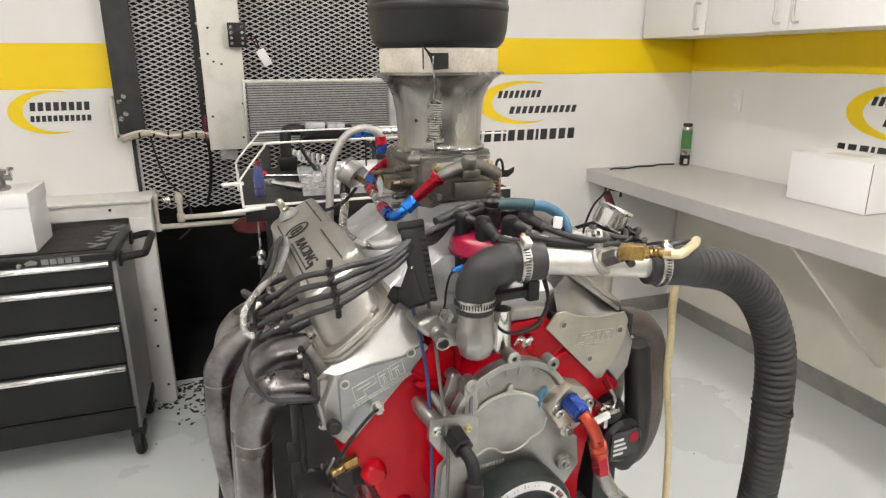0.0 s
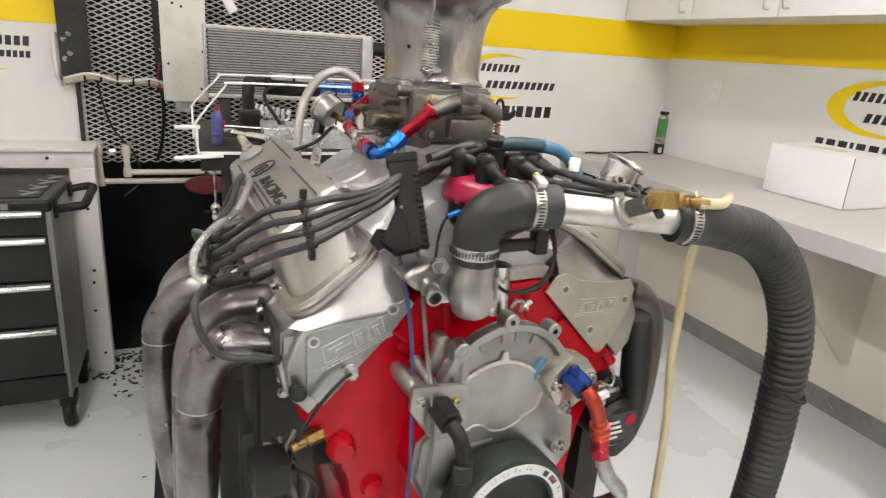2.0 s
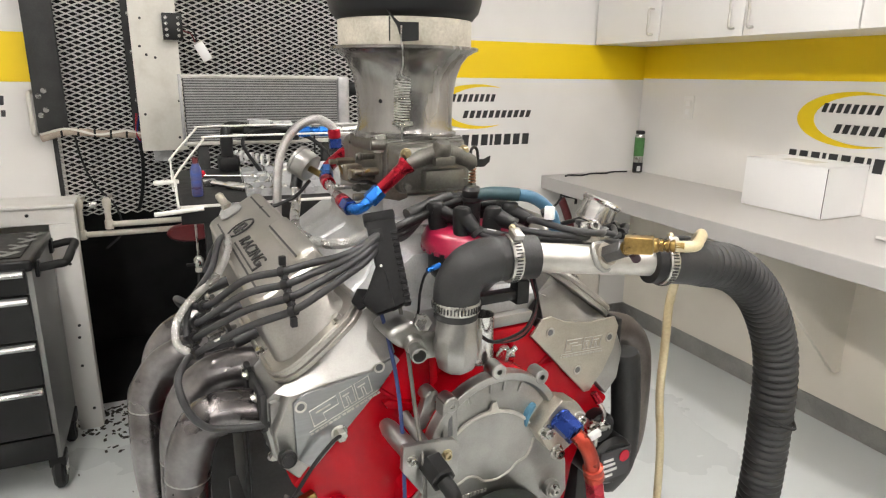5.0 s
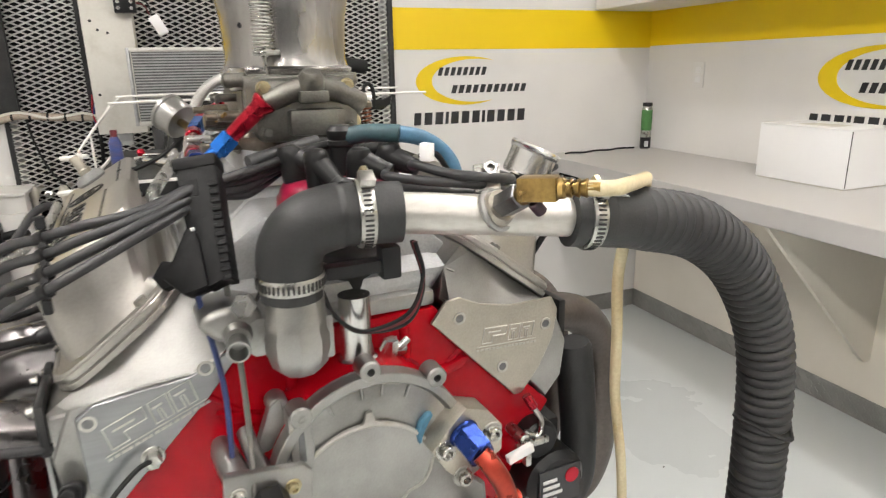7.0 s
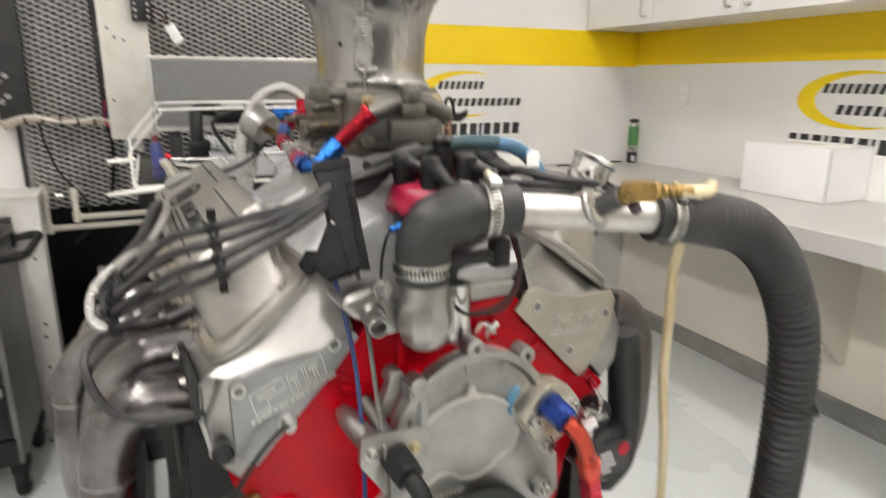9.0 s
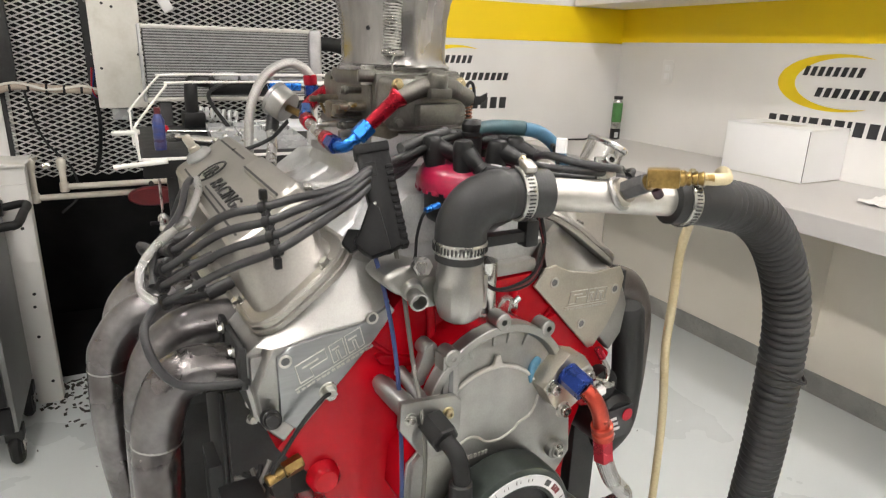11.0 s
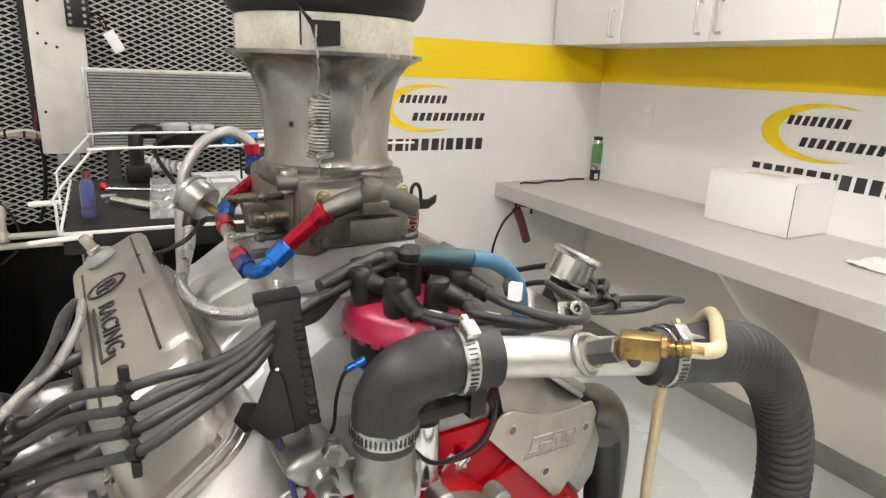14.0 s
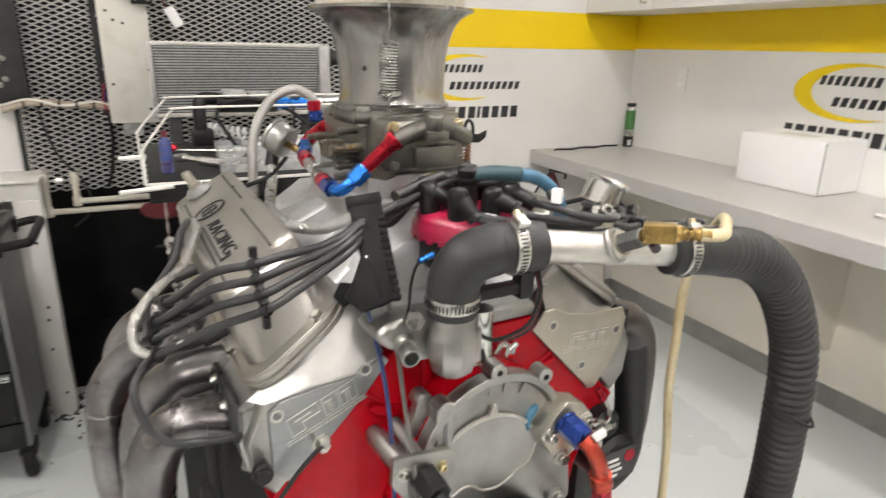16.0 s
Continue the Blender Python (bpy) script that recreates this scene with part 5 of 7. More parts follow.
part("side_strut", prism([(-0.079, 1.024), (-0.059, 1.024), (-0.056, 0.985), (-0.058, 0.965), (-0.078, 0.962)], -0.0612, -0.040, 0.003), M_CAST, tc)
part("strut_slot", prism([(-0.0705, 1.004), (-0.0655, 1.004), (-0.0645, 0.974), (-0.0715, 0.974)], -0.0620, -0.0600, 0.0004, 1), M_NUT, tc)
part("strut_web", prism([(-0.108, 0.978), (-0.090, 1.026), (-0.080, 1.032), (-0.072, 0.985)], -0.040, -0.026, 0.003), M_CAST, tc)
part("rear_boss", lathe([(0.0100, 0), (0.0100, 0.018), (0.0085, 0.020), (0.004, 0.020), (0.004, 0.014), (0, 0.014)], 18, (-0.082, -0.018, 1.022), (0, -1, 0)), M_CAST, tc)
for x, z, r in ((0.001, 1.049, 0.0108), (0.0688, 1.027, 0.0108), (-0.0667, 1.019, 0.0108), (0.108, 0.965, 0.012), (-0.09, 0.93, 0.012), (0.10, 0.845, 0.013), (0.085, 0.805, 0.012), (-0.075, 0.80, 0.012)):
    bo = part("bolt_boss", lathe([(r, 0.040), (r, 0.0605), (r * 0.85, 0.062), (r * 0.36, 0.062), (r * 0.36, 0.050), (0, 0.050)], 18, (x, -0.001, z), (0, -1, 0)), M_CAST, tc)
    if z < 0.9:
        part("cover_screw", capscrew((x, -0.064, z), (0, -1, 0), 0.0065, 0.007), M_STEEL, bo)
nb = bmesh.new()
x = -0.05
for w_ in (4, 3, 5, 3, 4, 3, 4, 3):
    nb = bx((x, -0.0545, 0.872), (x + w_ * 0.001, -0.0525, 0.877), bm=nb)
    x += w_ * 0.001 + 0.002
part("casting_mark", nb, M_POL, tc, "small cast mark bars")

# fuel pump mount and its black fitting
pm = part("pump_mount", sweep([(-0.134, -0.010, 0.984), (-0.133, -0.022, 0.983), (-0.130, -0.045, 0.980), (-0.124, -0.074, 0.974)], [0.0085, 0.0115, 0.0125, 0.0130], 18), M_CAST, tc, "cast side mount")
part("mount_rib", sweep([(-0.112, -0.020, 0.996), (-0.108, -0.074, 0.980)], 0.0075, 12), M_CAST, pm)
part("mount_neck", loft([[Vector((x, y, z)) for x, z in rrect(x0, x1, z0, z1, 0.006)] for y, x0, x1, z0, z1 in ((-0.020, -0.105, -0.068, 0.915, 0.968), (-0.050, -0.112, -0.066, 0.918, 0.974), (-0.074, -0.118, -0.066, 0.920, 0.980))]), M_CAST, pm)
part("mount_flange", prism([(-0.140, 0.992), (-0.120, 0.990), (-0.072, 0.984), (-0.064, 0.975), (-0.066, 0.935), (-0.085, 0.912), (-0.110, 0.912), (-0.142, 0.960)], -0.080, -0.071, 0.003), M_CAST, pm)
part("flange_screw", capscrew((-0.1290, -0.080, 0.9710), (0, -1, 0), 0.005, 0.006), M_STEEL, pm)
part("flange_screw", capscrew((-0.0825, -0.080, 0.9655), (0, -1, 0), 0.005, 0.006), M_YZINC, pm)
of = thing("black_oil_line", (-0.092, -0.09, 0.935), "black anodised fitting and black hose at the pump mount", "hose", "", E0)
part("hex_nut", hexrod((-0.105, -0.080, 0.962), (-0.102, -0.110, 0.954), 0.0172), M_PLASTIC, of)
part("hose_bend", tube([(-0.102, -0.108, 0.954), (-0.096, -0.124, 0.940), (-0.093, -0.128, 0.908), (-0.096, -0.120, 0.83), (-0.10, -0.06, 0.70), (-0.12, 0.05, 0.60)], 0.0095, 14), M_RUBBER, of)
part("collar", rod((-0.0934, -0.1276, 0.912), (-0.0932, -0.1280, 0.888), 0.0128), M_PLASTIC, of)

# oil outlet plate with the blue nut and faded elbow
op = part("outlet_plate", prism([(0.053, 0.9575), (0.0745, 0.981), (0.092, 0.996), (0.116, 0.988), (0.1335, 0.966), (0.1330, 0.938), (0.090, 0.912), (0.070, 0.930)], -0.080, -0.050, 0.002), M_CASTW, tc, "angled outlet plate")
part("outlet_gasket", prism([(0.046, 0.968), (0.051, 0.981), (0.060, 0.989), (0.066, 0.986), (0.056, 0.970), (0.051, 0.955), (0.048, 0.957)], -0.0600, -0.050, 0.002, 1), M_GASKET, tc, "smear of blue sealer")
for x, z in ((0.068, 0.956), (0.087, 0.9205), (0.121, 0.962)):
    part("plate_screw", capscrew((x, -0.080, z), (0, -1, 0), 0.0075, 0.009), M_STEEL, op)
ol = thing("oil_line", (0.087, -0.1, 0.98), "faded red elbow with blue nut and braided hose", "hose", "", E0)
part("nut_collar", rod((0.0865, -0.080, 0.9720), (0.0875, -0.086, 0.9700), 0.0165), M_ANDBL, ol)
part("blue_nut", hexrod((0.0870, -0.084, 0.9710), (0.0915, -0.1125, 0.9620), 0.0158), M_ANDBL, ol, "dark blue anodised nut")
part("elbow", sweep(spline([(0.0910, -0.110, 0.9630), (0.0985, -0.1195, 0.9520), (0.1110, -0.1205, 0.928), (0.1215, -0.1180, 0.895)]), 0.0102, 16), M_ORANGE, ol, "faded red anodised elbow")
part("elbow_collar", lathe([(0.0102, 0), (0.0138, 0.001), (0.0138, 0.008), (0.0115, 0.010), (0.0138, 0.012), (0.0138, 0.02), (0.0105, 0.022)], 20, (0.1165, -0.1195, 0.912), (0.28, 0.06, -0.95)), M_ORANGE, ol)
part("hose_end", hexrod((0.1215, -0.118, 0.893), (0.132, -0.114, 0.855), 0.0135), M_ANRED, ol)
part("braided_hose", tube([(0.131, -0.114, 0.858), (0.154, -0.111, 0.815), (0.195, -0.100, 0.76), (0.22, 0.0, 0.66), (0.25, 0.12, 0.62)], 0.0115, 14), M_BRAID, ol)

# crank damper
DC = (0.004, -0.058, 0.783)
dm = thing("crank_damper", (0.004, -0.08, 0.783), "dark harmonic damper with a white degree ring", "damper", "", E0)
part("outer_ring", lathe([(0.062, 0), (0.088, 0), (0.0905, 0.003), (0.0905, 0.036), (0.088, 0.043), (0.083, 0.046), (0.064, 0.046), (0.062, 0.042)], 64, DC, (0, -1, 0)), M_DAMP, dm)
part("degree_ring", lathe([(0.0815, 0.0455), (0.0812, 0.0474), (0.0675, 0.0474), (0.067, 0.0455)], 64, DC, (0, -1, 0)), M_PRINT, dm, "white printed degree ring")
part("hub", lathe([(0.0, 0.040), (0.020, 0.040), (0.022, 0.034), (0.058, 0.034), (0.061, 0.038), (0.063, 0.038), (0.063, 0.0)], 48, DC, (0, -1, 0)), M_PLASTIC, dm, "black damper hub")
for k in range(40):
    a = math.pi * k / 39
    if k % 3 and not 9 <= k <= 15:
        q = bx((-0.0004, -0.0006, 0.0735), (0.0004, 0, 0.0765 if k % 5 else 0.079))
        part("degree_tick", turned(q, Matrix.Translation((DC[0], -0.1053, DC[2])) @ pose(0, 0, 0, 0, 90 - math.degrees(a), 0)), M_SIGN, dm)
for a0, w, mat in ((38, 0.0045, M_SIGN), (48, 0.002, M_REDPL), (52, 0.002, M_REDPL), (56, 0.002, M_REDPL)):
    q = bx((-w, -0.0007, 0.0705), (w, 0, 0.0785))
    part("ring_mark", turned(q, Matrix.Translation((DC[0], -0.1053, DC[2])) @ pose(0, 0, 0, 0, a0, 0)), mat, dm)

# ---- carburettor ----
cb = thing("carburettor", (0.017, 0.26, 1.238), "dull zinc four-barrel race carburettor on the manifold", "carburettor", "", E0)
part("base_plate", bx((-0.062, 0.165, 1.238), (0.096, 0.355, 1.250), 0.003), M_CARB, cb)
part("main_body", bx((-0.055, 0.185, 1.250), (0.089, 0.335, 1.302), 0.008), M_CARB, cb)
part("air_horn", loft([[Vector((x, y, z)) for x, y in rrect(0.017 - h, 0.017 + h, 0.26 - h2, 0.26 + h2, 0.03)] for z, h, h2 in ((1.298, 0.072, 0.07), (1.308, 0.076, 0.078), (1.318, 0.074, 0.076))]), M_CARB, cb)
for s, y0 in ((-1, 0.185), (1, 0.335)):
    ys = [y0, y0 + s * 0.02, y0 + s * 0.042, y0 + s * 0.05]
    secs = ((0.062, 1.244, 1.312), (0.061, 1.242, 1.313), (0.057, 1.246, 1.310), (0.044, 1.254, 1.300))
    bowl = part("fuel_bowl", loft([[Vector((x, y, z)) for x, z in rrect(0.011 - h, 0.011 + h, z0, z1, 0.012)] for y, (h, z0, z1) in zip(ys, secs)]), M_CARB, cb, "float bowl")
    if s < 0:
        part("bowl_panel", bx((-0.014, 0.120, 1.252), (0.048, 0.140, 1.280), 0.004), M_CARB, bowl)
        part("metering_block", bx((-0.052, 0.170, 1.240), (0.076, 0.186, 1.316), 0.003), M_CARB, bowl)
        part("bowl_hub", lathe([(0.0, 0.016), (0.010, 0.015), (0.0135, 0.010), (0.0145, 0.0), (0.0145, -0.012)], 18, (0.012, 0.124, 1.306), (0, -0.35, 0.94)), M_CARB, bowl)
        part("hub_flat", bx((-0.004, 0.110, 1.287), (0.028, 0.122, 1.300), 0.003), M_CARB, bowl)
        part("inlet_boss", sweep([(0.016, 0.128, 1.307), (-0.012, 0.132, 1.298), (-0.034, 0.138, 1.288)], [0.0125, 0.0118, 0.0112], 16), M_CARB, bowl)
        part("boss_plate", turned(bx((-0.002, -0.003, -0.008), (0.034, 0.004, 0.008), 0.003), Matrix.Translation((-0.018, 0.134, 1.292)) @ pose(0, 0, 0, 0, -32, 0)), M_CARB, bowl)
        part("inlet_boss", sweep([(0.012, 0.128, 1.307), (0.044, 0.136, 1.298), (0.074, 0.150, 1.284)], [0.0125, 0.0120, 0.0130], 16), M_CARB, bowl)
        for x, z in ((-0.0366, 1.303), (0.0566, 1.304), (-0.036, 1.256), (0.057, 1.258)):
            part("bowl_screw", bolt((x, 0.1395, z), (0, -1, 0), 0.0058, 0.007), M_YZINC if z > 1.28 else M_CARB, bowl)
part("vent_hex", join(hexrod((0.03, 0.162, 1.306), (0.03, 0.162, 1.318), 0.010), lathe([(0.012, 0), (0.012, 0.003), (0, 0.003)], 16, (0.03, 0.162, 1.318))), M_CARB, cb)
for x, z, l in ((-0.064, 1.292, 0.020), (-0.068, 1.262, 0.026), (-0.066, 1.246, 0.022)):
    part("jet_screw", join(rod((x + 0.02, 0.215, z), (x - l, 0.215, z), 0.0046), rod((x - l * 0.5, 0.215, z), (x - l * 0.8, 0.215, z), 0.0062)), M_CARB, cb)
part("linkage_rod", tube([(-0.072, 0.19, 1.275), (-0.085, 0.22, 1.262), (-0.082, 0.27, 1.255), (-0.078, 0.31, 1.27)], 0.0024, 8), M_BRASS, cb)
part("linkage_clip", bx((-0.094, 0.205, 1.262), (-0.080, 0.222, 1.274), 0.002), M_CARBT, cb)
part("choke_boss", rod((-0.070, 0.188, 1.312), (-0.046, 0.182, 1.312), 0.0085), M_CARB, cb)
for x, y, z, l in ((-0.080, 0.20, 1.272, 0.03), (-0.078, 0.225, 1.262, 0.035), (-0.085, 0.30, 1.275, 0.03)):
    part("mixture_screw", join(rod((x + 0.030, y, z), (x, y, z), 0.006), rod((x, y, z), (x - l * 0.4, y, z), 0.0042)), M_CARBT, cb)
part("accelerator_pump", lathe([(0.022, 0), (0.026, 0.004), (0.026, 0.010), (0.014, 0.016), (0, 0.016)], 22, (-0.045, 0.178, 1.245), (-0.2, -0.5, -0.85)), M_CARBT, cb, "tan pump housing")
part("pump_arm", bx((-0.105, 0.165, 1.236), (-0.055, 0.175, 1.246), 0.003), M_CARBT, cb)
part("vent_tube", rod((-0.055, 0.19, 1.30), (-0.055, 0.19, 1.325), 0.009), M_STEEL, cb)
part("side_block", bx((-0.088, 0.240, 1.252), (-0.062, 0.265, 1.276), 0.004), M_CARBT, cb)
part("throttle_shaft", rod((-0.115, 0.23, 1.246), (0.125, 0.23, 1.246), 0.004), M_STEEL, cb)
lev = part("throttle_lever", join(tube([(0.0875, 0.170, 1.276), (0.0865, 0.170, 1.290), (0.0875, 0.170, 1.300), (0.0925, 0.170, 1.3045), (0.0975, 0.170, 1.300), (0.0995, 0.170, 1.290), (0.1000, 0.170, 1.276)], 0.0024, 8), prism([(0.096, 1.286), (0.110, 1.285), (0.122, 1.290), (0.1205, 1.280), (0.110, 1.273), (0.085, 1.274), (0.085, 1.279), (0.096, 1.279)], 0.168, 0.172, 0.0008, 1)), M_PLASTIC, cb, "dark throttle lever")
coil = [(0.087 + 0.0058 * math.cos(i * 0.7), 0.165 + 0.0058 * math.sin(i * 0.7), 1.249 + 0.00052 * i) for i in range(54)]
part("return_spring", sweep(coil, 0.0012, 6), M_COPPER, cb, "copper-coloured return spring")
part("spring_rod", rod((0.087, 0.165, 1.242), (0.087, 0.165, 1.290), 0.0026), M_STEEL, cb)
part("spring_cup", lathe([(0.0, 0), (0.0075, 0), (0.0075, 0.006), (0.004, 0.009), (0, 0.009)], 14, (0.087, 0.165, 1.277)), M_CARBT, cb)
part("spring_arm", tube([(0.050, 0.172, 1.246), (0.072, 0.166, 1.243), (0.092, 0.165, 1.246)], 0.0036, 8), M_CARB, cb)
part("linkage_screw", bolt((0.070, 0.160, 1.262), (0.2, -1, 0.1), 0.0062, 0.006), M_YZINC, cb)

# ---- air bell and filter ----
BX, BY = 0.017, 0.26
bl = thing("air_bell", (BX, BY, 1.318), "spun aluminium inlet bell with flared lip", "air inlet", "", E0)
prof = [(r * 0.955, z) for r, z in [(0.074, 1.316), (0.084, 1.317), (0.085, 1.323), (0.080, 1.326), (0.0775, 1.335), (0.078, 1.36), (0.080, 1.385), (0.0845, 1.408), (0.092, 1.426), (0.102, 1.438), (0.113, 1.444), (0.119, 1.446), (0.1195, 1.4495), (0.114, 1.4505), (0.100, 1.446), (0.088, 1.43), (0.078, 1.40), (0.075, 1.36), (0.074, 1.316)]]
part("bell_skin", lathe([(r, z - 1.316) for r, z in prof], 64, (BX, BY, 1.316)), M_BELL, bl)
# Small black disc on the skin, drawn for the hole's dark inside.
part("pin_hole", rod((BX - 0.0585, BY - 0.0445, 1.372), (BX - 0.0605, BY - 0.046, 1.372), 0.0032, 10), M_DARK, bl)
d = Vector((-0.45, -0.89, 0)).normalized()
sp = Vector((BX, BY, 0)) + d * 0.078
e1 = Vector((0.89, -0.45, 0)).normalized()
coil = []
for i in range(17 * 12 + 1):
    a = i * 2 * math.pi / 12
    coil.append(sp + e1 * (0.0116 * math.cos(a)) + d * (0.0135 + 0.0116 * math.sin(a)) + Vector((0, 0, 1.340 + 0.00031 * i)))
part("tension_spring", sweep(coil, 0.0008, 6), M_STEEL, bl)
top = sp + d * 0.012
part("spring_hook", tube([coil[-1], sp + d * 0.018 + Vector((0, 0, 1.410)), sp + d * 0.027 + e1 * 0.002 + Vector((0, 0, 1.425)), sp + d * 0.040 + e1 * 0.002 + Vector((0, 0, 1.446)), Vector((BX, BY, 0)) + d * 0.114 + Vector((0, 0, 1.455)), Vector((BX, BY, 0)) + d * 0.106 + Vector((0, 0, 1.475))], 0.0012, 6), M_STEEL, bl)
part("spring_hook", tube([coil[0], top + Vector((0, 0, 1.335)), top - d * 0.006 + Vector((0, 0, 1.31))], 0.0012, 6), M_STEEL, bl)
part("spring_anchor", turned(bx((-0.015, -0.004, -0.003), (0.015, 0.004, 0.003), 0.001), Matrix.Translation(sp + d * 0.008 + Vector((0, 0, 1.341))) @ pose(0, 0, 0, 0, 0, -17)), M_STEEL, bl)
fl = thing("air_filter", (BX, BY, 1.449), "black capped air filter with a stained cream band", "air filter", "", E0)
part("mount_band", lathe([(0.095, 0), (0.1015, 0), (0.102, 0.002), (0.102, 0.036), (0.101, 0.038), (0.095, 0.038)], 64, (BX, BY, 1.450)), M_BAND, fl, "stained cream band")
part("filter_cap", lathe([(0.094, 0.0), (0.104, 0.003), (0.112, 0.012), (0.1165, 0.028), (0.1185, 0.05), (0.1185, 0.11), (0.113, 0.122), (0.0, 0.126)], 64, (BX, BY, 1.487)), M_FILTER, fl, "black filter cap")
part("band_strap", lathe([(0.1185, 0), (0.1198, 0.002), (0.1198, 0.010), (0.1185, 0.012)], 64, (BX, BY, 1.545)), M_PLASTIC, fl)
q = d * 0.104
part("tape_flag", turned(prism([(-0.022, 0.03), (-0.004, 0.012), (0.024, 0.012), (0.024, -0.012), (0.0, -0.014), (-0.006, 0.006)], -0.001, 0.001), Matrix.Translation(Vector((BX, BY, 1.468)) + q) @ pose(0, 0, 0, 0, 0, -17)), M_PLASTIC, fl, "black tape flag")
part("band_seam", bx((BX - 0.061, BY - 0.0835, 1.455), (BX - 0.0595, BY - 0.0805, 1.487)), M_STEELD, fl)

# ---- fuel fittings on the carburettor's near side ----
ff = thing("fuel_rail", (-0.10, 0.12, 1.24), "red and blue anodised fuel fittings with braided line", "fuel line", "", E0)
part("red_inlet", lathe([(0.0095, 0), (0.0135, 0.001), (0.0138, 0.004), (0.0100, 0.012), (0.0094, 0.040), (0.0090, 0.056)], 18, (-0.036, 0.131, 1.291), (-0.039, 0.0115, -0.0375)), M_ANRED, ff)
part("blue_hex", hexrod((-0.074, 0.1425, 1.2545), (-0.0905, 0.1450, 1.2390), 0.0118), M_ANBLUE, ff)
part("blue_elbow", sweep(spline([(-0.089, 0.145, 1.2405), (-0.099, 0.146, 1.2315), (-0.107, 0.152, 1.2270), (-0.1105, 0.166, 1.2265)]), 0.0080, 16), M_ANBLUE, ff)
part("dark_nut", hexrod((-0.1105, 0.163, 1.2265), (-0.1100, 0.187, 1.2285), 0.0115), M_ANDBL, ff)
part("red_sleeve", rod((-0.1100, 0.187, 1.2285), (-0.1090, 0.208, 1.231), 0.0108), M_ANRED, ff)
part("braided_line", sweep([(-0.1090, 0.208, 1.231), (-0.105, 0.250, 1.236), (-0.1010, 0.292, 1.241)], 0.0080, 16), M_BRAID, ff)
part("red_sleeve", rod((-0.1010, 0.290, 1.241), (-0.0985, 0.314, 1.245), 0.0108), M_ANRED, ff)
part("blue_nut", hexrod((-0.098, 0.314, 1.246), (-0.086, 0.350, 1.256), 0.0112), M_ANBLUE, ff)
part("red_tee", hexrod((-0.086, 0.350, 1.256), (-0.068, 0.366, 1.267), 0.0105), M_ANRED, ff)
part("rear_elbow", sweep(spline([(-0.068, 0.366, 1.267), (-0.052, 0.374, 1.276), (-0.036, 0.378, 1.284)]), 0.0095, 14), M_ANRED, ff)
sh = thing("supply_hose", (0.0, 1.85, 1.1), "dull braided fuel supply hose arching up behind the engine", "hose")
part("hose_cover", tube([(0.0810, 1.85, 1.285), (0.0785, 1.85, 1.292), (0.066, 1.85, 1.303), (0.038, 1.85, 1.312), (-0.004, 1.85, 1.293), (-0.034, 1.85, 1.250), (-0.048, 1.85, 1.198), (-0.054, 1.85, 1.11), (-0.055, 1.86, 1.0), (-0.04, 1.9, 0.93)], 0.0100, 14, 10), M_BRAIDD, sh)
part("red_ring", rod((0.0815, 1.85, 1.289), (0.083, 1.85, 1.268), 0.0142, 18), M_ANRED, sh, "red anodised ring")
part("blue_nut", hexrod((0.083, 1.85, 1.268), (0.0838, 1.85, 1.246), 0.0150), M_ANDBL, sh, "dark blue anodised nut")
part("black_collar", rod((0.0838, 1.85, 1.246), (0.0840, 1.85, 1.232), 0.0165, 18), M_PLASTIC, sh)
part("stem", rod((0.0840, 1.85, 1.232), (0.0830, 1.85, 1.05), 0.0125, 18), M_CLEARP, sh, "cloudy clear filter body")
lp = thing("return_hose", (-0.13, 0.25, 1.17), "braided steel hose looping over the intake", "hose", "", E0)
part("hose_cover", tube([(-0.120, 0.425, 1.215), (-0.126, 0.40, 1.198), (-0.146, 0.34, 1.182), (-0.158, 0.28, 1.173), (-0.145, 0.223, 1.167), (-0.115, 0.183, 1.172), (-0.088, 0.163, 1.189), (-0.078, 0.165, 1.21)], 0.0080, 14, 10), M_BRAID, lp)
part("hose_end", rod((-0.120, 0.425, 1.212), (-0.112, 0.435, 1.238), 0.0105), M_PLASTIC, lp)
pg = thing("pressure_gauge", (-0.105, 0.41, 1.255), "round aluminium-cased pressure gauge on the fuel line", "gauge", "", E0)
gd = Vector((-0.52, 0.60, 0.45)).normalized()
part("case", lathe([(0, 0), (0.0235, 0), (0.025, 0.002), (0.025, 0.024), (0.0265, 0.025), (0.0265, 0.030), (0.0, 0.030)], 40, Vector((-0.1155, 0.378, 1.263)) - gd * 0.015, gd), M_CAST, pg)
part("stem", rod((-0.112, 0.372, 1.258), (-0.097, 0.330, 1.248), 0.0055), M_BRASS, pg)
part("sender_lead", tube([(-0.11, 0.37, 1.235), (-0.14, 0.35, 1.215), (-0.17, 0.36, 1.20), (-0.195, 0.37, 1.195)], 0.0032, 6), M_RUBBER, pg)

# ---- coolant outlet, elbow, tube and hose ----
co = thing("thermostat_housing", (-0.068, -0.06, 1.08), "cast aluminium thermostat housing with bypass spout", "housing", "", E0)
part("neck", lathe([(0, -0.022), (0.016, -0.021), (0.024, -0.014), (0.0285, 0.002), (0.0285, 0.014), (0.0265, 0.020), (0.0265, 0.030), (0.025, 0.034), (0.025, 0.07), (0, 0.07)], 9, (-0.064, -0.066, 1.090)), M_CAST, co)
part("foot", prism([(-0.112, 1.092), (-0.10, 1.116), (-0.03, 1.112), (-0.024, 1.085), (-0.045, 1.077), (-0.098, 1.078)], -0.045, 0.03, 0.006, 2), M_CAST, co)
part("neck_rib", bx((-0.043, -0.078, 1.080), (-0.035, -0.055, 1.120), 0.003), M_CAST, co)
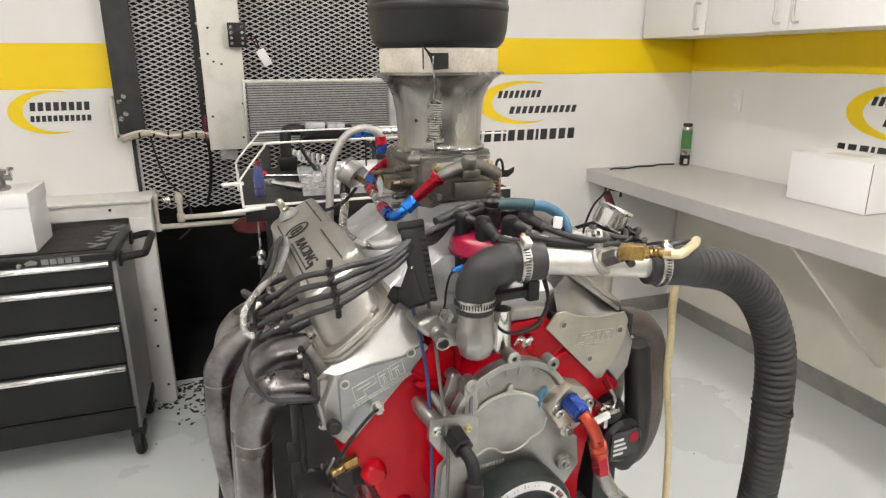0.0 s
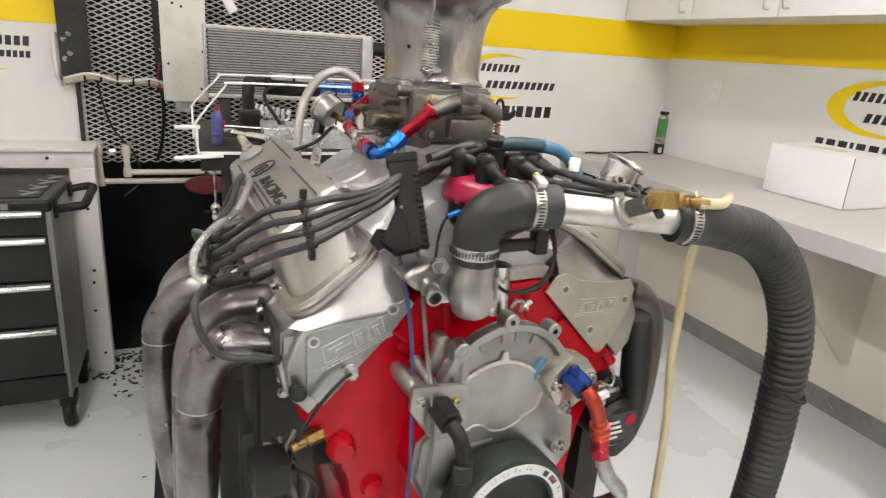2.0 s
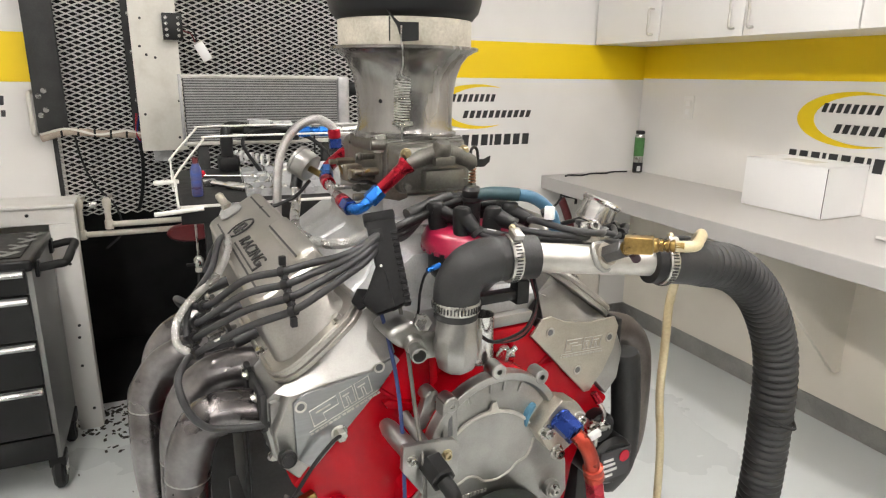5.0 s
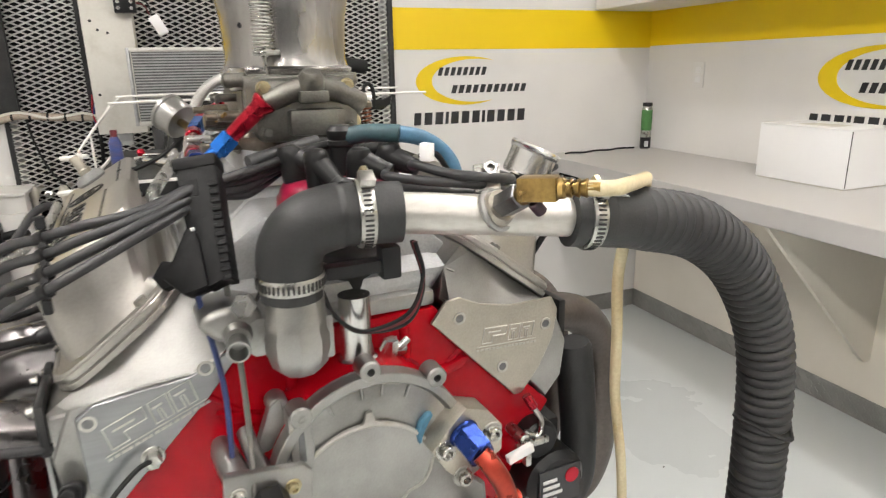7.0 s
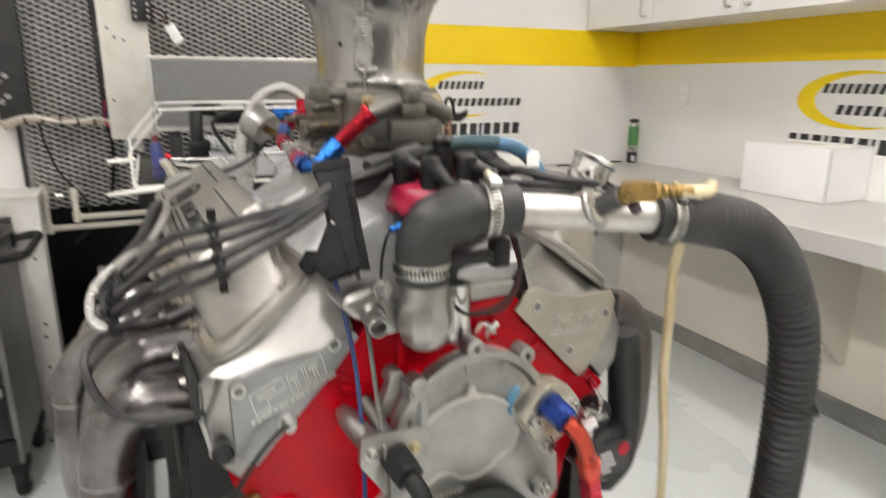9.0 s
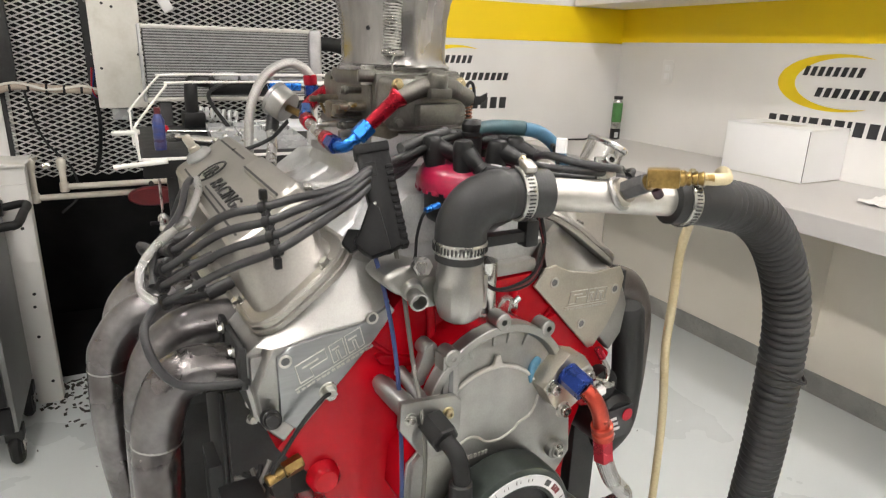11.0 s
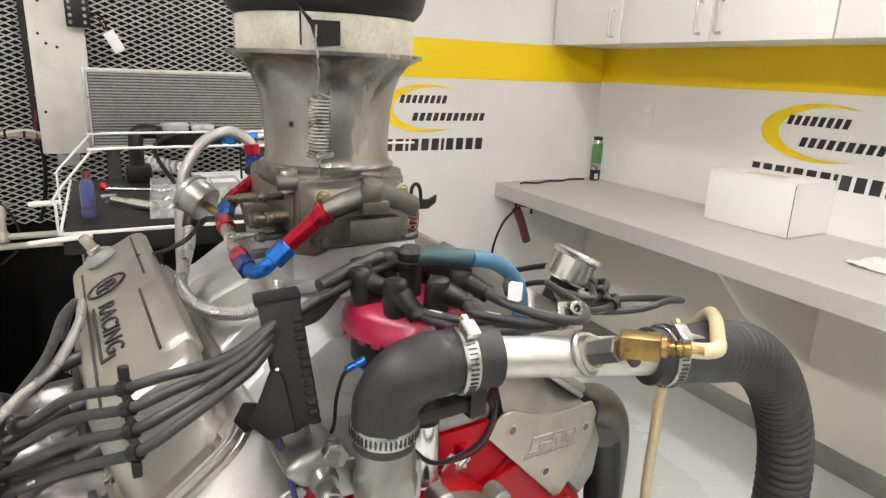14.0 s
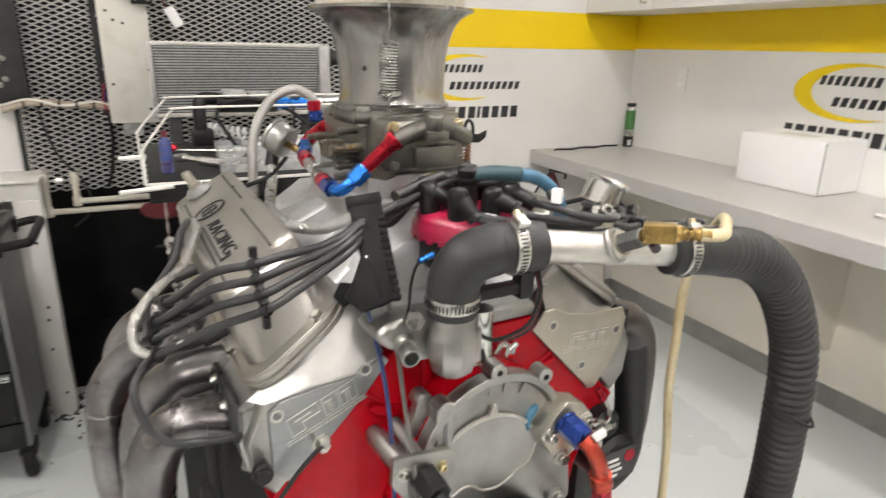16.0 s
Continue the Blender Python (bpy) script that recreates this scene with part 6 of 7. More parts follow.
part("bypass_body", prism([(-0.144, 1.116), (-0.132, 1.126), (-0.112, 1.130), (-0.088, 1.122), (-0.088, 1.094), (-0.112, 1.092), (-0.130, 1.100)], -0.044, 0.012, 0.008, 3), M_CAST, co)
part("bypass_boss", lathe([(0.0125, -0.01), (0.0125, 0.010), (0.0105, 0.014), (0, 0.014)], 20, (-0.110, -0.038, 1.104), (-0.12, -1, -0.12)), M_CAST, co)
part("bypass_spout", lathe([(0.0085, 0), (0.0085, 0.026), (0.0100, 0.028), (0.0104, 0.034), (0.0098, 0.036), (0.0080, 0.036), (0.0080, 0.01), (0, 0.01)], 20, (-0.110, -0.034, 1.102), (-0.12, -1, -0.12)), M_CAST, co)
part("plug", hexrod((-0.102, -0.045, 1.130), (-0.106, -0.062, 1.134), 0.0105), M_STEEL, co)
part("flange_bolt", bolt((-0.045, -0.052, 1.075), (0, -1, 0.2), 0.008, 0.008), M_STEEL, co)
tf = thing("dipstick_tube", (0.0, -0.02, 1.05), "bright machined fuel pump blank-off post", "post", "", E0)
part("post_body", lathe([(0.0205, 0), (0.0205, 0.003), (0.0172, 0.006), (0.0160, 0.02), (0.0160, 0.070), (0, 0.070)], 26, (0.004, -0.012, 1.040)), M_CHROME, tf)
part("side_fitting", join(rod((0.030, -0.006, 1.042), (0.058, -0.008, 1.040), 0.0072), hexrod((0.040, -0.010, 1.036), (0.041, -0.013, 1.056), 0.0075), rod((0.048, -0.012, 1.044), (0.060, -0.012, 1.052), 0.0045), rod((0.030, -0.012, 1.044), (0.036, -0.014, 1.056), 0.004)), M_CHROME, tf)
el = thing("coolant_elbow", (-0.068, -0.07, 1.15), "black rubber coolant elbow with steel hose clamps", "hose", "", E0)
epath = spline([(-0.066, -0.066, 1.138), (-0.066, -0.067, 1.158), (-0.065, -0.069, 1.178), (-0.054, -0.073, 1.196), (-0.034, -0.077, 1.204), (-0.012, -0.080, 1.2055), (0.026, -0.087, 1.2045)], 10)
part("elbow_hose", sweep(epath, [0.0262 + (0.0012 if 8 < i < 46 else 0) for i in range(len(epath))], 28), M_HOSE, el)


def hose_clamp(p, d, r, parent, screw):
    """Worm-drive clamp: band, slots and screw housing."""
    p, d, screw = Vector(p), Vector(d).normalized(), Vector(screw).normalized()
    cl = part("hose_clamp", lathe([(r - 0.001, -0.0065), (r + 0.0012, -0.0065), (r + 0.0018, -0.005), (r + 0.0018, 0.005), (r + 0.0012, 0.0065), (r - 0.001, 0.0065)], 40, p, d), M_STEEL, parent, "steel worm-drive clamp")
    m = axis_m(p, d)
    s = bmesh.new()
    for k in range(44):
        a = 2 * math.pi * k / 44
        q = bx((r + 0.0012, -0.0008, -0.0035), (r + 0.0026, 0.0008, 0.0035))
        s = join(s, turned(q, m @ pose(0, 0, 0, 0, 0, math.degrees(a))))
    part("clamp_slot", s, M_STEELD, cl)["kind"] = "stuff"
    side = d.cross(screw).normalized()
    c = p + screw * (r + 0.006)
    part("screw_housing", turned(bx((-0.009, -0.0065, -0.0045), (0.009, 0.0065, 0.0035), 0.002), Matrix(((side.x, d.x, screw.x, c.x), (side.y, d.y, screw.y, c.y), (side.z, d.z, screw.z, c.z), (0, 0, 0, 1)))), M_STEEL, cl)
    part("clamp_screw", hexrod(c - side * 0.008, c - side * 0.015, 0.0042), M_YZINC, cl)


hose_clamp((-0.066, -0.067, 1.153), (0, -0.03, 1), 0.0266, el, (0.9, 0.4, 0))
hose_clamp((-0.004, -0.0815, 1.2055), (1, -0.16, 0), 0.0272, el, (0, -0.35, 0.95))
tb = thing("coolant_tube", (0.12, -0.09, 1.18), "bare aluminium coolant tube with a welded bung", "tube", "", E0)
ta, tz = Vector((0.018, -0.0855, 1.2045)), Vector((0.195, -0.1385, 1.190))
part("tube_body", rod(ta, tz, 0.0178, 28, 0.001), M_POL, tb)
tm = ta.lerp(tz, 0.465)
bd = Vector((0.10, -0.84, 0.53)).normalized()
part("weld_bung", lathe([(0.017, 0.010), (0.0155, 0.017), (0.014, 0.022), (0.0, 0.022)], 20, tm, bd), M_CASTW, tb)
bead = [tm + bd * 0.0165 + (axis_m((0, 0, 0), bd) @ Vector((0.0165 * math.cos(a), 0.0165 * math.sin(a), -0.003 + 0.003 * math.cos(2 * a)))) for a in [2 * math.pi * k / 30 for k in range(31)]]
part("weld_bead", sweep(bead, [0.003 + 0.0007 * (k % 2) for k in range(31)], 8), M_CAST, tb)
br = thing("brass_tee", tm + bd * 0.03, "brass hose barb and steel hex adapter on the tube", "fitting", "", E0)
h0 = tm + bd * 0.021
h1 = h0 + Vector((0.003, -0.026, 0.013))
part("steel_adapter", hexrod(h0 - bd * 0.004, h1, 0.0112), M_NUT, br, "dull steel hex adapter")
ax = Vector((0.66, -0.745, 0.06)).normalized()
part("brass_neck", rod(h1 - bd * 0.002, h1 + bd * 0.008, 0.0088), M_BRASS, br)
hb = h1 + bd * 0.006 + ax * 0.010 + Vector((0, 0, 0.003))
mb_ = axis_m(hb, ax)
part("brass_elbow", turned(bx((-0.0098, -0.0098, -0.016), (0.0098, 0.0098, 0.016), 0.0028), mb_), M_BRASS, br)
part("dark_plug", rod(hb - ax * 0.004 + Vector((0.003, 0.006, -0.012)), hb - ax * 0.002 + Vector((0.012, 0.010, -0.022)), 0.0055), M_DARKPL, br)
part("barb", lathe([(0.0085, 0), (0.0085, 0.004), (0.0068, 0.006), (0.0078, 0.010), (0.006, 0.011), (0.0078, 0.016), (0.006, 0.017), (0.0078, 0.022), (0.006, 0.023), (0.005, 0.032)], 16, hb + ax * 0.016, ax), M_BRASS, br)
am = thing("amber_hose", hb + ax * 0.04, "stiff amber fuel hose hanging to the floor", "hose", "", E0)
h2 = hb + ax * 0.036
part("hose_cover", tube([h2, h2 + Vector((0.010, -0.008, 0.000)), h2 + Vector((0.021, -0.011, 0.000)), h2 + Vector((0.034, -0.004, -0.001)), h2 + Vector((0.050, 0.008, -0.003)), h2 + Vector((0.075, 0.026, -0.006)), h2 + Vector((0.100, 0.045, -0.009)), h2 + Vector((0.122, 0.066, -0.014)), h2 + Vector((0.139, 0.088, -0.034)), (0.284, -0.082, 1.160), (0.289, -0.064, 1.10), (0.303, -0.052, 1.02), (0.311, -0.045, 0.95), (0.322, -0.040, 0.90), (0.338, -0.035, 0.83), (0.350, -0.03, 0.74), (0.365, -0.02, 0.58), (0.38, 0.0, 0.40), (0.40, 0.03, 0.2), (0.46, 0.08, 0.012)], 0.0064, 14, 10), M_AMBER, am)
# small sensor bracket behind the tube
wb = thing("sensor_bracket", (0.112, -0.082, 1.215), "bright steel bracket with a hollow screw behind the tube", "bracket", "", E0)
part("plate", turned(bx((-0.012, -0.003, -0.016), (0.012, 0.003, 0.010), 0.002), Matrix.Translation((0.112, -0.084, 1.228)) @ pose(0, 0, 0, -20, 0, -20)), M_STEEL, wb)
part("hollow_screw", lathe([(0.0068, 0), (0.0068, 0.010), (0.0058, 0.011), (0.0035, 0.011), (0.0035, 0.004), (0, 0.004)], 14, (0.112, -0.086, 1.232), (-0.2, -0.9, 0.4)), M_STEEL, wb)

ch = thing("coolant_hose", (0.5, -0.14, 0.0), "dark ribbed rubber coolant hose curving to the floor", "hose", "", E0)
hp = spline([(0.168, -0.131, 1.192), (0.20, -0.138, 1.189), (0.25, -0.138, 1.182), (0.328, -0.130, 1.160), (0.398, -0.124, 1.113), (0.445, -0.124, 1.046), (0.464, -0.127, 0.98), (0.472, -0.127, 0.89), (0.478, -0.124, 0.77), (0.484, -0.114, 0.62), (0.50, -0.10, 0.44), (0.56, -0.06, 0.22), (0.66, 0.0, 0.045), (0.85, 0.1, 0.034), (1.0, 0.2, 0.034)], 60)
plain = [p for i, p in enumerate(hp) if i <= 60]
part("hose_cuff", sweep(plain[::4], 0.0265, 28), M_HOSE, ch)
rib, rr, run = hp[60:], [], 0.0
for i, p in enumerate(rib):
    if i:
        run += (p - rib[i - 1]).length
    ramp = min(1, max(0, (run - 0.02) / 0.10))
    rr.append(0.0265 + 0.0030 * min(1, run / 0.05) + 0.0026 * ramp * (abs(math.sin(math.pi * run / 0.0125)) ** 0.6 * 2 - 1))
part("ribbed_hose", sweep(rib, rr, 24), M_HOSE, ch, "", 60)
hose_clamp((0.186, -0.1355, 1.1905), (0.97, -0.2, -0.08), 0.0268, ch, (0, -0.5, 0.85))
part("paper_tab", turned(bx((-0.012, -0.001, -0.004), (0.012, 0.001, 0.004)), Matrix.Translation((0.206, -0.152, 1.210)) @ pose(0, 0, 0, 30, 20, 0)), M_PRINT, ch)
part("hose_strap", tube([(0.434, -0.115, 0.915), (0.455, -0.172, 0.905), (0.492, -0.150, 0.90)], 0.0025, 6), M_RUBBER, ch)

# ---- distributor and ignition leads ----
DX, DY = 0.018, 0.046
ds = thing("distributor", (DX, DY, 1.10), "magenta capped distributor with black wire boots", "distributor", "", E0)
part("shaft_body", lathe([(0.024, 0), (0.026, 0.04), (0.040, 0.055), (0.056, 0.065), (0.061, 0.075), (0.061, 0.106), (0, 0.106)], 36, (DX, DY, 1.085)), M_PLASTIC, ds)
part("cap", lathe([(0.063, 0), (0.0675, 0.001), (0.068, 0.003), (0.0675, 0.013), (0.065, 0.016), (0.064, 0.020), (0.060, 0.026), (0.050, 0.0295), (0.030, 0.031), (0.0, 0.032)], 48, (DX, DY, 1.187)), M_CAPRED, ds, "magenta moulded cap")
for k in range(24):
    a = radians(15 * k + 4)
    c = Vector((DX + 0.0665 * math.cos(a), DY + 0.0665 * math.sin(a), 1.1865))
    part("cap_tooth", turned(bx((-0.0018, -0.0045, -0.0022), (0.0018, 0.0045, 0.004), 0.0006, 1), Matrix.Translation(c) @ pose(0, 0, 0, 0, 0, math.degrees(a))), M_CAPRED, ds)
BOOTS = [172, 226, 272, 318, 3, 48, 93, 138]


def terminal(k, z=1.206):
    a = radians(BOOTS[k])
    return Vector((DX + 0.046 * math.cos(a), DY + 0.046 * math.sin(a), z))


for k in range(8):
    part("terminal_tower", rod(terminal(k, 1.208), terminal(k, 1.222), 0.0105), M_CAPRED, ds)
for a in (20, 140, 260):
    part("cap_screw", rod((DX + 0.063 * math.cos(radians(a)), DY + 0.063 * math.sin(radians(a)), 1.200), (DX + 0.063 * math.cos(radians(a)), DY + 0.063 * math.sin(radians(a)), 1.209), 0.004), M_STEEL, ds)
part("module_lead", tube([(-0.062, 0.0, 1.180), (-0.074, 0.0, 1.170), (-0.078, 0.006, 1.145), (-0.084, 0.0, 1.120), (-0.098, -0.004, 1.108)], 0.0018, 6), M_RUBBER, ds)
part("blue_terminal", rod((-0.052, 0.002, 1.180), (-0.072, -0.002, 1.176), 0.0036), M_ANBLUE, ds, "blue crimp terminal")


def boot(k, out):
    """Upright moulded boot with a spout that drops along the lead, and the lead's start."""
    p, o = terminal(k, 1.208), Vector(out).normalized()
    lean = (p - Vector((DX, DY, 1.208))).normalized() * 0.006
    top = p + lean + Vector((0, 0, 0.043))
    up = sweep([p, p + lean * 0.3 + Vector((0, 0, 0.012)), p + lean * 0.7 + Vector((0, 0, 0.030)), top - Vector((0, 0, 0.006)), top - Vector((0, 0, 0.002)), top], [0.0118, 0.0126, 0.0124, 0.0118, 0.0098, 0.0060], 16)
    c = p + lean * 0.85 + Vector((0, 0, 0.031))
    spout = sweep([c - o * 0.004, c + o * 0.012, c + o * 0.026, c + o * 0.0265, c + o * 0.032, c + o * 0.0325], [0.0120, 0.0108, 0.0088, 0.0095, 0.0093, 0.0060], 14)
    return join(up, spout), c + o * 0.028


iw = thing("ignition_leads", (-0.15, 0.0, 1.2), "grey ignition leads with black boots and separators", "ignition lead", "", E0)
# four leads to the near bank, gathered in a separator
lanes = [((-0.246, 0.014, 1.194), (-0.322, 0.112, 1.131)), ((-0.246, 0.003, 1.182), (-0.334, 0.108, 1.112)), ((-0.246, -0.009, 1.170), (-0.338, 0.100, 1.096)), ((-0.246, -0.024, 1.160), (-0.338, 0.090, 1.081))]
ends = [((-0.345, 0.22, 1.11), (-0.29, 0.36, 1.07)), ((-0.352, 0.19, 1.09), (-0.285, 0.26, 1.06)), ((-0.352, 0.13, 1.08), (-0.285, 0.15, 1.06)), ((-0.350, 0.03, 1.035), (-0.266, 0.026, 1.000))]
for i, (k, o) in enumerate(((7, (-0.9, -0.3, -0.25)), (6, (-0.9, -0.1, -0.2)), (5, (-1, 0.2, -0.1)), (4, (-0.6, 0.8, -0.1)))):
    g, q = boot(k, o)
    bow = Vector(((-0.283, 0.044, 1.1800), (-0.286, 0.040, 1.1640), (-0.287, 0.035, 1.1460), (-0.288, 0.026, 1.1290))[i])
    tail = [ends[i][0], ((ends[i][0][0] + ends[i][1][0]) / 2 - 0.01, (ends[i][0][1] + ends[i][1][1]) / 2, ends[i][1][2] + 0.002)] if i < 3 else [(-0.355, 0.050, 1.088), (-0.366, 0.022, 1.078), (-0.359, 0.012, 1.047), (-0.340, 0.012, 1.022), (-0.305, 0.016, 1.010)]
    start = [q] if i < 3 else [q, (0.03, 0.115, 1.244)]
    if i > 0:
        start += [(-0.022, 0.062 + 0.012 * i, 1.238 - 0.004 * i)]
    ld = part("lead", tube(start + [(-0.072, 0.050 + 0.004 * i, 1.230 - 0.008 * i), (-0.100, 0.034 + 0.003 * i, (1.226, 1.222, 1.214, 1.208)[i]), (-0.132, 0.018 - 0.001 * i, (1.222, 1.220, 1.213, 1.206)[i]), (-0.158, 0.004 - 0.005 * i, (1.214, 1.211, 1.207, 1.200)[i]), (-0.185, -0.002 - 0.006 * i, (1.208, 1.203, 1.197, 1.189)[i]), (-0.216, 0.004 - 0.010 * i, (1.2025, 1.194, 1.184, 1.175)[i]), lanes[i][0], bow, lanes[i][1], *tail, ends[i][1]], 0.0044, 10, 10), M_WIRE, iw)
    part("wire_boot", g, M_PLASTIC, ld)
    e = Vector(ends[i][1])
    part("plug_boot", rod(e, e + Vector((0.035, 0, 0.012)), 0.0085), M_WIRE, ld)
    a, c2 = Vector(lanes[i][0]), Vector(lanes[i][1])
    for u_, v_ in ((a, bow), (bow, c2)):
        m_ = u_.lerp(v_, 0.5) + Vector((-0.001, -0.002, 0.0036))
        part("lead_print", rod(m_, m_ + (v_ - u_).normalized() * 0.010, 0.0012, 8), M_PRINT, ld)
sepb = bmesh.new()
for p in [l[0] for l in lanes]:
    sepb = join(sepb, lathe([(0.0046, -0.004), (0.0064, -0.004), (0.0064, 0.004), (0.0046, 0.004)], 12, p, (-0.7, 0.6, -0.35)))
for a, c2 in zip(lanes, lanes[1:]):
    sepb = join(sepb, rod(Vector(a[0]) + Vector((0, 0, -0.008)), Vector(c2[0]) + Vector((0, 0, 0.008)), 0.0034, 8))
sepb = join(sepb, bx((-0.250, 0.012, 1.201), (-0.242, 0.018, 1.212), 0.001, 1), bx((-0.250, -0.030, 1.142), (-0.243, -0.022, 1.154), 0.001, 1))
part("separator", sepb, M_PLASTIC, iw, "black wire separator")
sep2 = bmesh.new()
for l in lanes:
    sep2 = join(sep2, lathe([(0.0046, -0.004), (0.0085, -0.004), (0.0085, 0.004), (0.0046, 0.004)], 12, l[1], (-0.4, 0.9, -0.35)))
for a, c2 in zip(lanes, lanes[1:]):
    sep2 = join(sep2, rod(Vector(a[1]) + Vector((0, 0, -0.007)), Vector(c2[1]) + Vector((0, 0, 0.007)), 0.0045, 8))
part("separator", sep2, M_PLASTIC, iw, "black wire separator")
part("heat_sleeve", tube([(-0.345, 0.092, 1.082), (-0.357, 0.10, 1.092), (-0.356, 0.11, 1.112), (-0.341, 0.13, 1.128), (-0.315, 0.17, 1.136), (-0.293, 0.20, 1.141), (-0.268, 0.25, 1.162), (-0.262, 0.29, 1.172)], 0.0052, 12), M_BRAID, iw, "silver heat sleeve")
part("lead", tube([(-0.346, 0.10, 1.098), (-0.337, 0.14, 1.124), (-0.300, 0.20, 1.150), (-0.282, 0.25, 1.172), (-0.268, 0.30, 1.170), (-0.275, 0.35, 1.14), (-0.285, 0.40, 1.09)], 0.0046, 10), M_WIRE, iw)
# leads to the far bank
far_runs = [((0.88, -0.38, -0.42), [(0.0, -0.008, 1.2215), (0.020, -0.028, 1.2185), (0.050, -0.048, 1.216), (0.090, -0.066, 1.212), (0.130, -0.062, 1.205)]),
            ((0.5, -0.60, -0.75), [(0.018, -0.030, 1.212), (0.050, -0.040, 1.203), (0.100, -0.044, 1.198), (0.140, -0.036, 1.194)]),
            ((0.78, -0.55, -0.40), [(0.032, -0.048, 1.2285), (0.060, -0.074, 1.2255), (0.086, -0.090, 1.2235), (0.118, -0.080, 1.217), (0.155, -0.045, 1.206)]),
            ((0.66, -0.70, -0.42), [(0.056, -0.050, 1.2375), (0.074, -0.082, 1.2325), (0.100, -0.104, 1.2295), (0.130, -0.088, 1.224), (0.165, -0.040, 1.214)])]
for i, (o, run) in enumerate(far_runs):
    g, q = boot(i, o)
    mid = [q] + run + [(0.200, -0.010 + 0.018 * i, 1.188 + 0.005 * i), (0.245, (0.004, 0.032, 0.016, 0.05)[i], (1.176, 1.172, 1.186, 1.180)[i]), (0.285, 0.02 + 0.02 * i, 1.170 + 0.007 * i), (0.315 + 0.004 * i, 0.045 + 0.025 * i, (1.168, 1.180, 1.162, 1.190)[i]), (0.330, 0.11 + 0.06 * i, 1.125), (0.31, 0.16 + 0.09 * i, 1.04)]
    ld = part("lead", tube(mid, 0.0044, 10, 10), M_WIRE, iw)
    part("wire_boot", g, M_PLASTIC, ld)
    a, c2 = Vector(run[0]), Vector(run[1])
    m_ = a.lerp(c2, 0.3) + Vector((-0.0015, -0.0015, 0.0036))
    part("lead_print", rod(m_, m_ + (c2 - a).normalized() * 0.012, 0.0012, 8), M_PRINT, ld)
part("lead", tube([(0.262, 0.030, 1.162), (0.290, 0.010, 1.165), (0.325, 0.0, 1.167), (0.356, -0.004, 1.172), (0.384, -0.004, 1.168), (0.392, 0.030, 1.158), (0.360, 0.090, 1.140), (0.320, 0.150, 1.100), (0.300, 0.200, 1.050)], 0.0044, 10), M_WIRE, iw)
sepr = bmesh.new()
for i in range(4):
    sepr = join(sepr, lathe([(0.0046, -0.006), (0.009, -0.006), (0.009, 0.006), (0.0046, 0.006)], 12, (0.285, 0.02 + 0.02 * i, 1.170 + 0.007 * i), (1, 0.4, -0.1)))
part("separator", join(sepr, rod((0.285, 0.015, 1.170), (0.285, 0.09, 1.192), 0.006)), M_PLASTIC, iw, "black wire separator")
# coil lead
cl = thing("coil_lead", (DX, DY, 1.23), "thick black coil lead with faded blue sleeve", "ignition lead", "", E0)
part("centre_boot", lathe([(0.0118, 0), (0.0118, 0.034), (0.0136, 0.036), (0.0136, 0.040), (0.0124, 0.041), (0.0136, 0.043), (0.0136, 0.050), (0.0095, 0.055), (0, 0.055)], 18, (DX, DY, 1.213)), M_PLASTIC, cl)
part("dark_sleeve", tube([(0.022, 0.042, 1.256), (0.036, 0.030, 1.260), (0.050, 0.016, 1.261), (0.066, 0.006, 1.260)], 0.0090, 14), M_TEALD, cl, "dark teal outer sleeve")
part("blue_sleeve", tube([(0.064, 0.007, 1.260), (0.084, 0.006, 1.256), (0.101, 0.007, 1.248), (0.114, 0.006, 1.237), (0.121, 0.002, 1.224), (0.124, 0.0, 1.205), (0.124, 0.002, 1.17)], 0.0082, 14), M_TEAL, cl, "faded blue sleeve")
part("lead", tube([(DX, DY, 1.250), (0.006, 0.058, 1.248), (-0.030, 0.056, 1.240), (-0.064, 0.048, 1.231), (-0.092, 0.040, 1.2245), (-0.122, 0.030, 1.216)], 0.0046, 12), M_RUBBER, cl)
part("black_sleeve", tube([(0.004, 0.085, 1.2485), (-0.020, 0.077, 1.2455), (-0.050, 0.066, 1.240), (-0.072, 0.059, 1.2355)], 0.0074, 12), M_HOSE, cl)
part("white_connector", turned(bx((-0.0058, -0.004, -0.008), (0.0058, 0.004, 0.008), 0.0015), Matrix.Translation((0.062, -0.066, 1.250)) @ pose(0, 0, 0, 0, 0, -58)), M_CARD, cl, "white plug connector")
part("connector_lead", tube([(0.060, -0.058, 1.246), (0.075, -0.035, 1.245), (0.098, -0.012, 1.238), (0.118, 0.0, 1.215)], 0.003, 8), M_RUBBER, cl)

# timing pickup clamp over the leads
tp = thing("timing_pickup", (-0.15, -0.05, 1.16), "black plastic timing light pickup clamped on a lead", "clamp tool", "", E0)
axis_t = Matrix.Translation((-0.121, 0.010, 1.190)) @ pose(0, 0, 0, -31, 0, 0) @ pose(0, 0, 0, 0, 2, -20)
jaw = prism([(-0.0175, 0.058), (0.018, 0.058), (0.019, 0.040), (0.0195, -0.052), (-0.004, -0.060), (-0.0135, -0.020)], -0.013, 0.012, 0.003, 2)
part("upper_jaw", turned(jaw, axis_t), M_CLAMP, tp)
part("jaw_cap", turned(bx((-0.0195, -0.0145, 0.050), (0.0195, 0.0135, 0.062), 0.003), axis_t), M_CLAMP, tp)
# Thin black patch on the jaw face, drawn for the opening's dark inside.
part("jaw_window", turned(bx((-0.013, -0.0136, 0.024), (0.001, -0.0126, 0.040), 0.0004, 1), axis_t), M_DARK, tp, "dark lead opening")
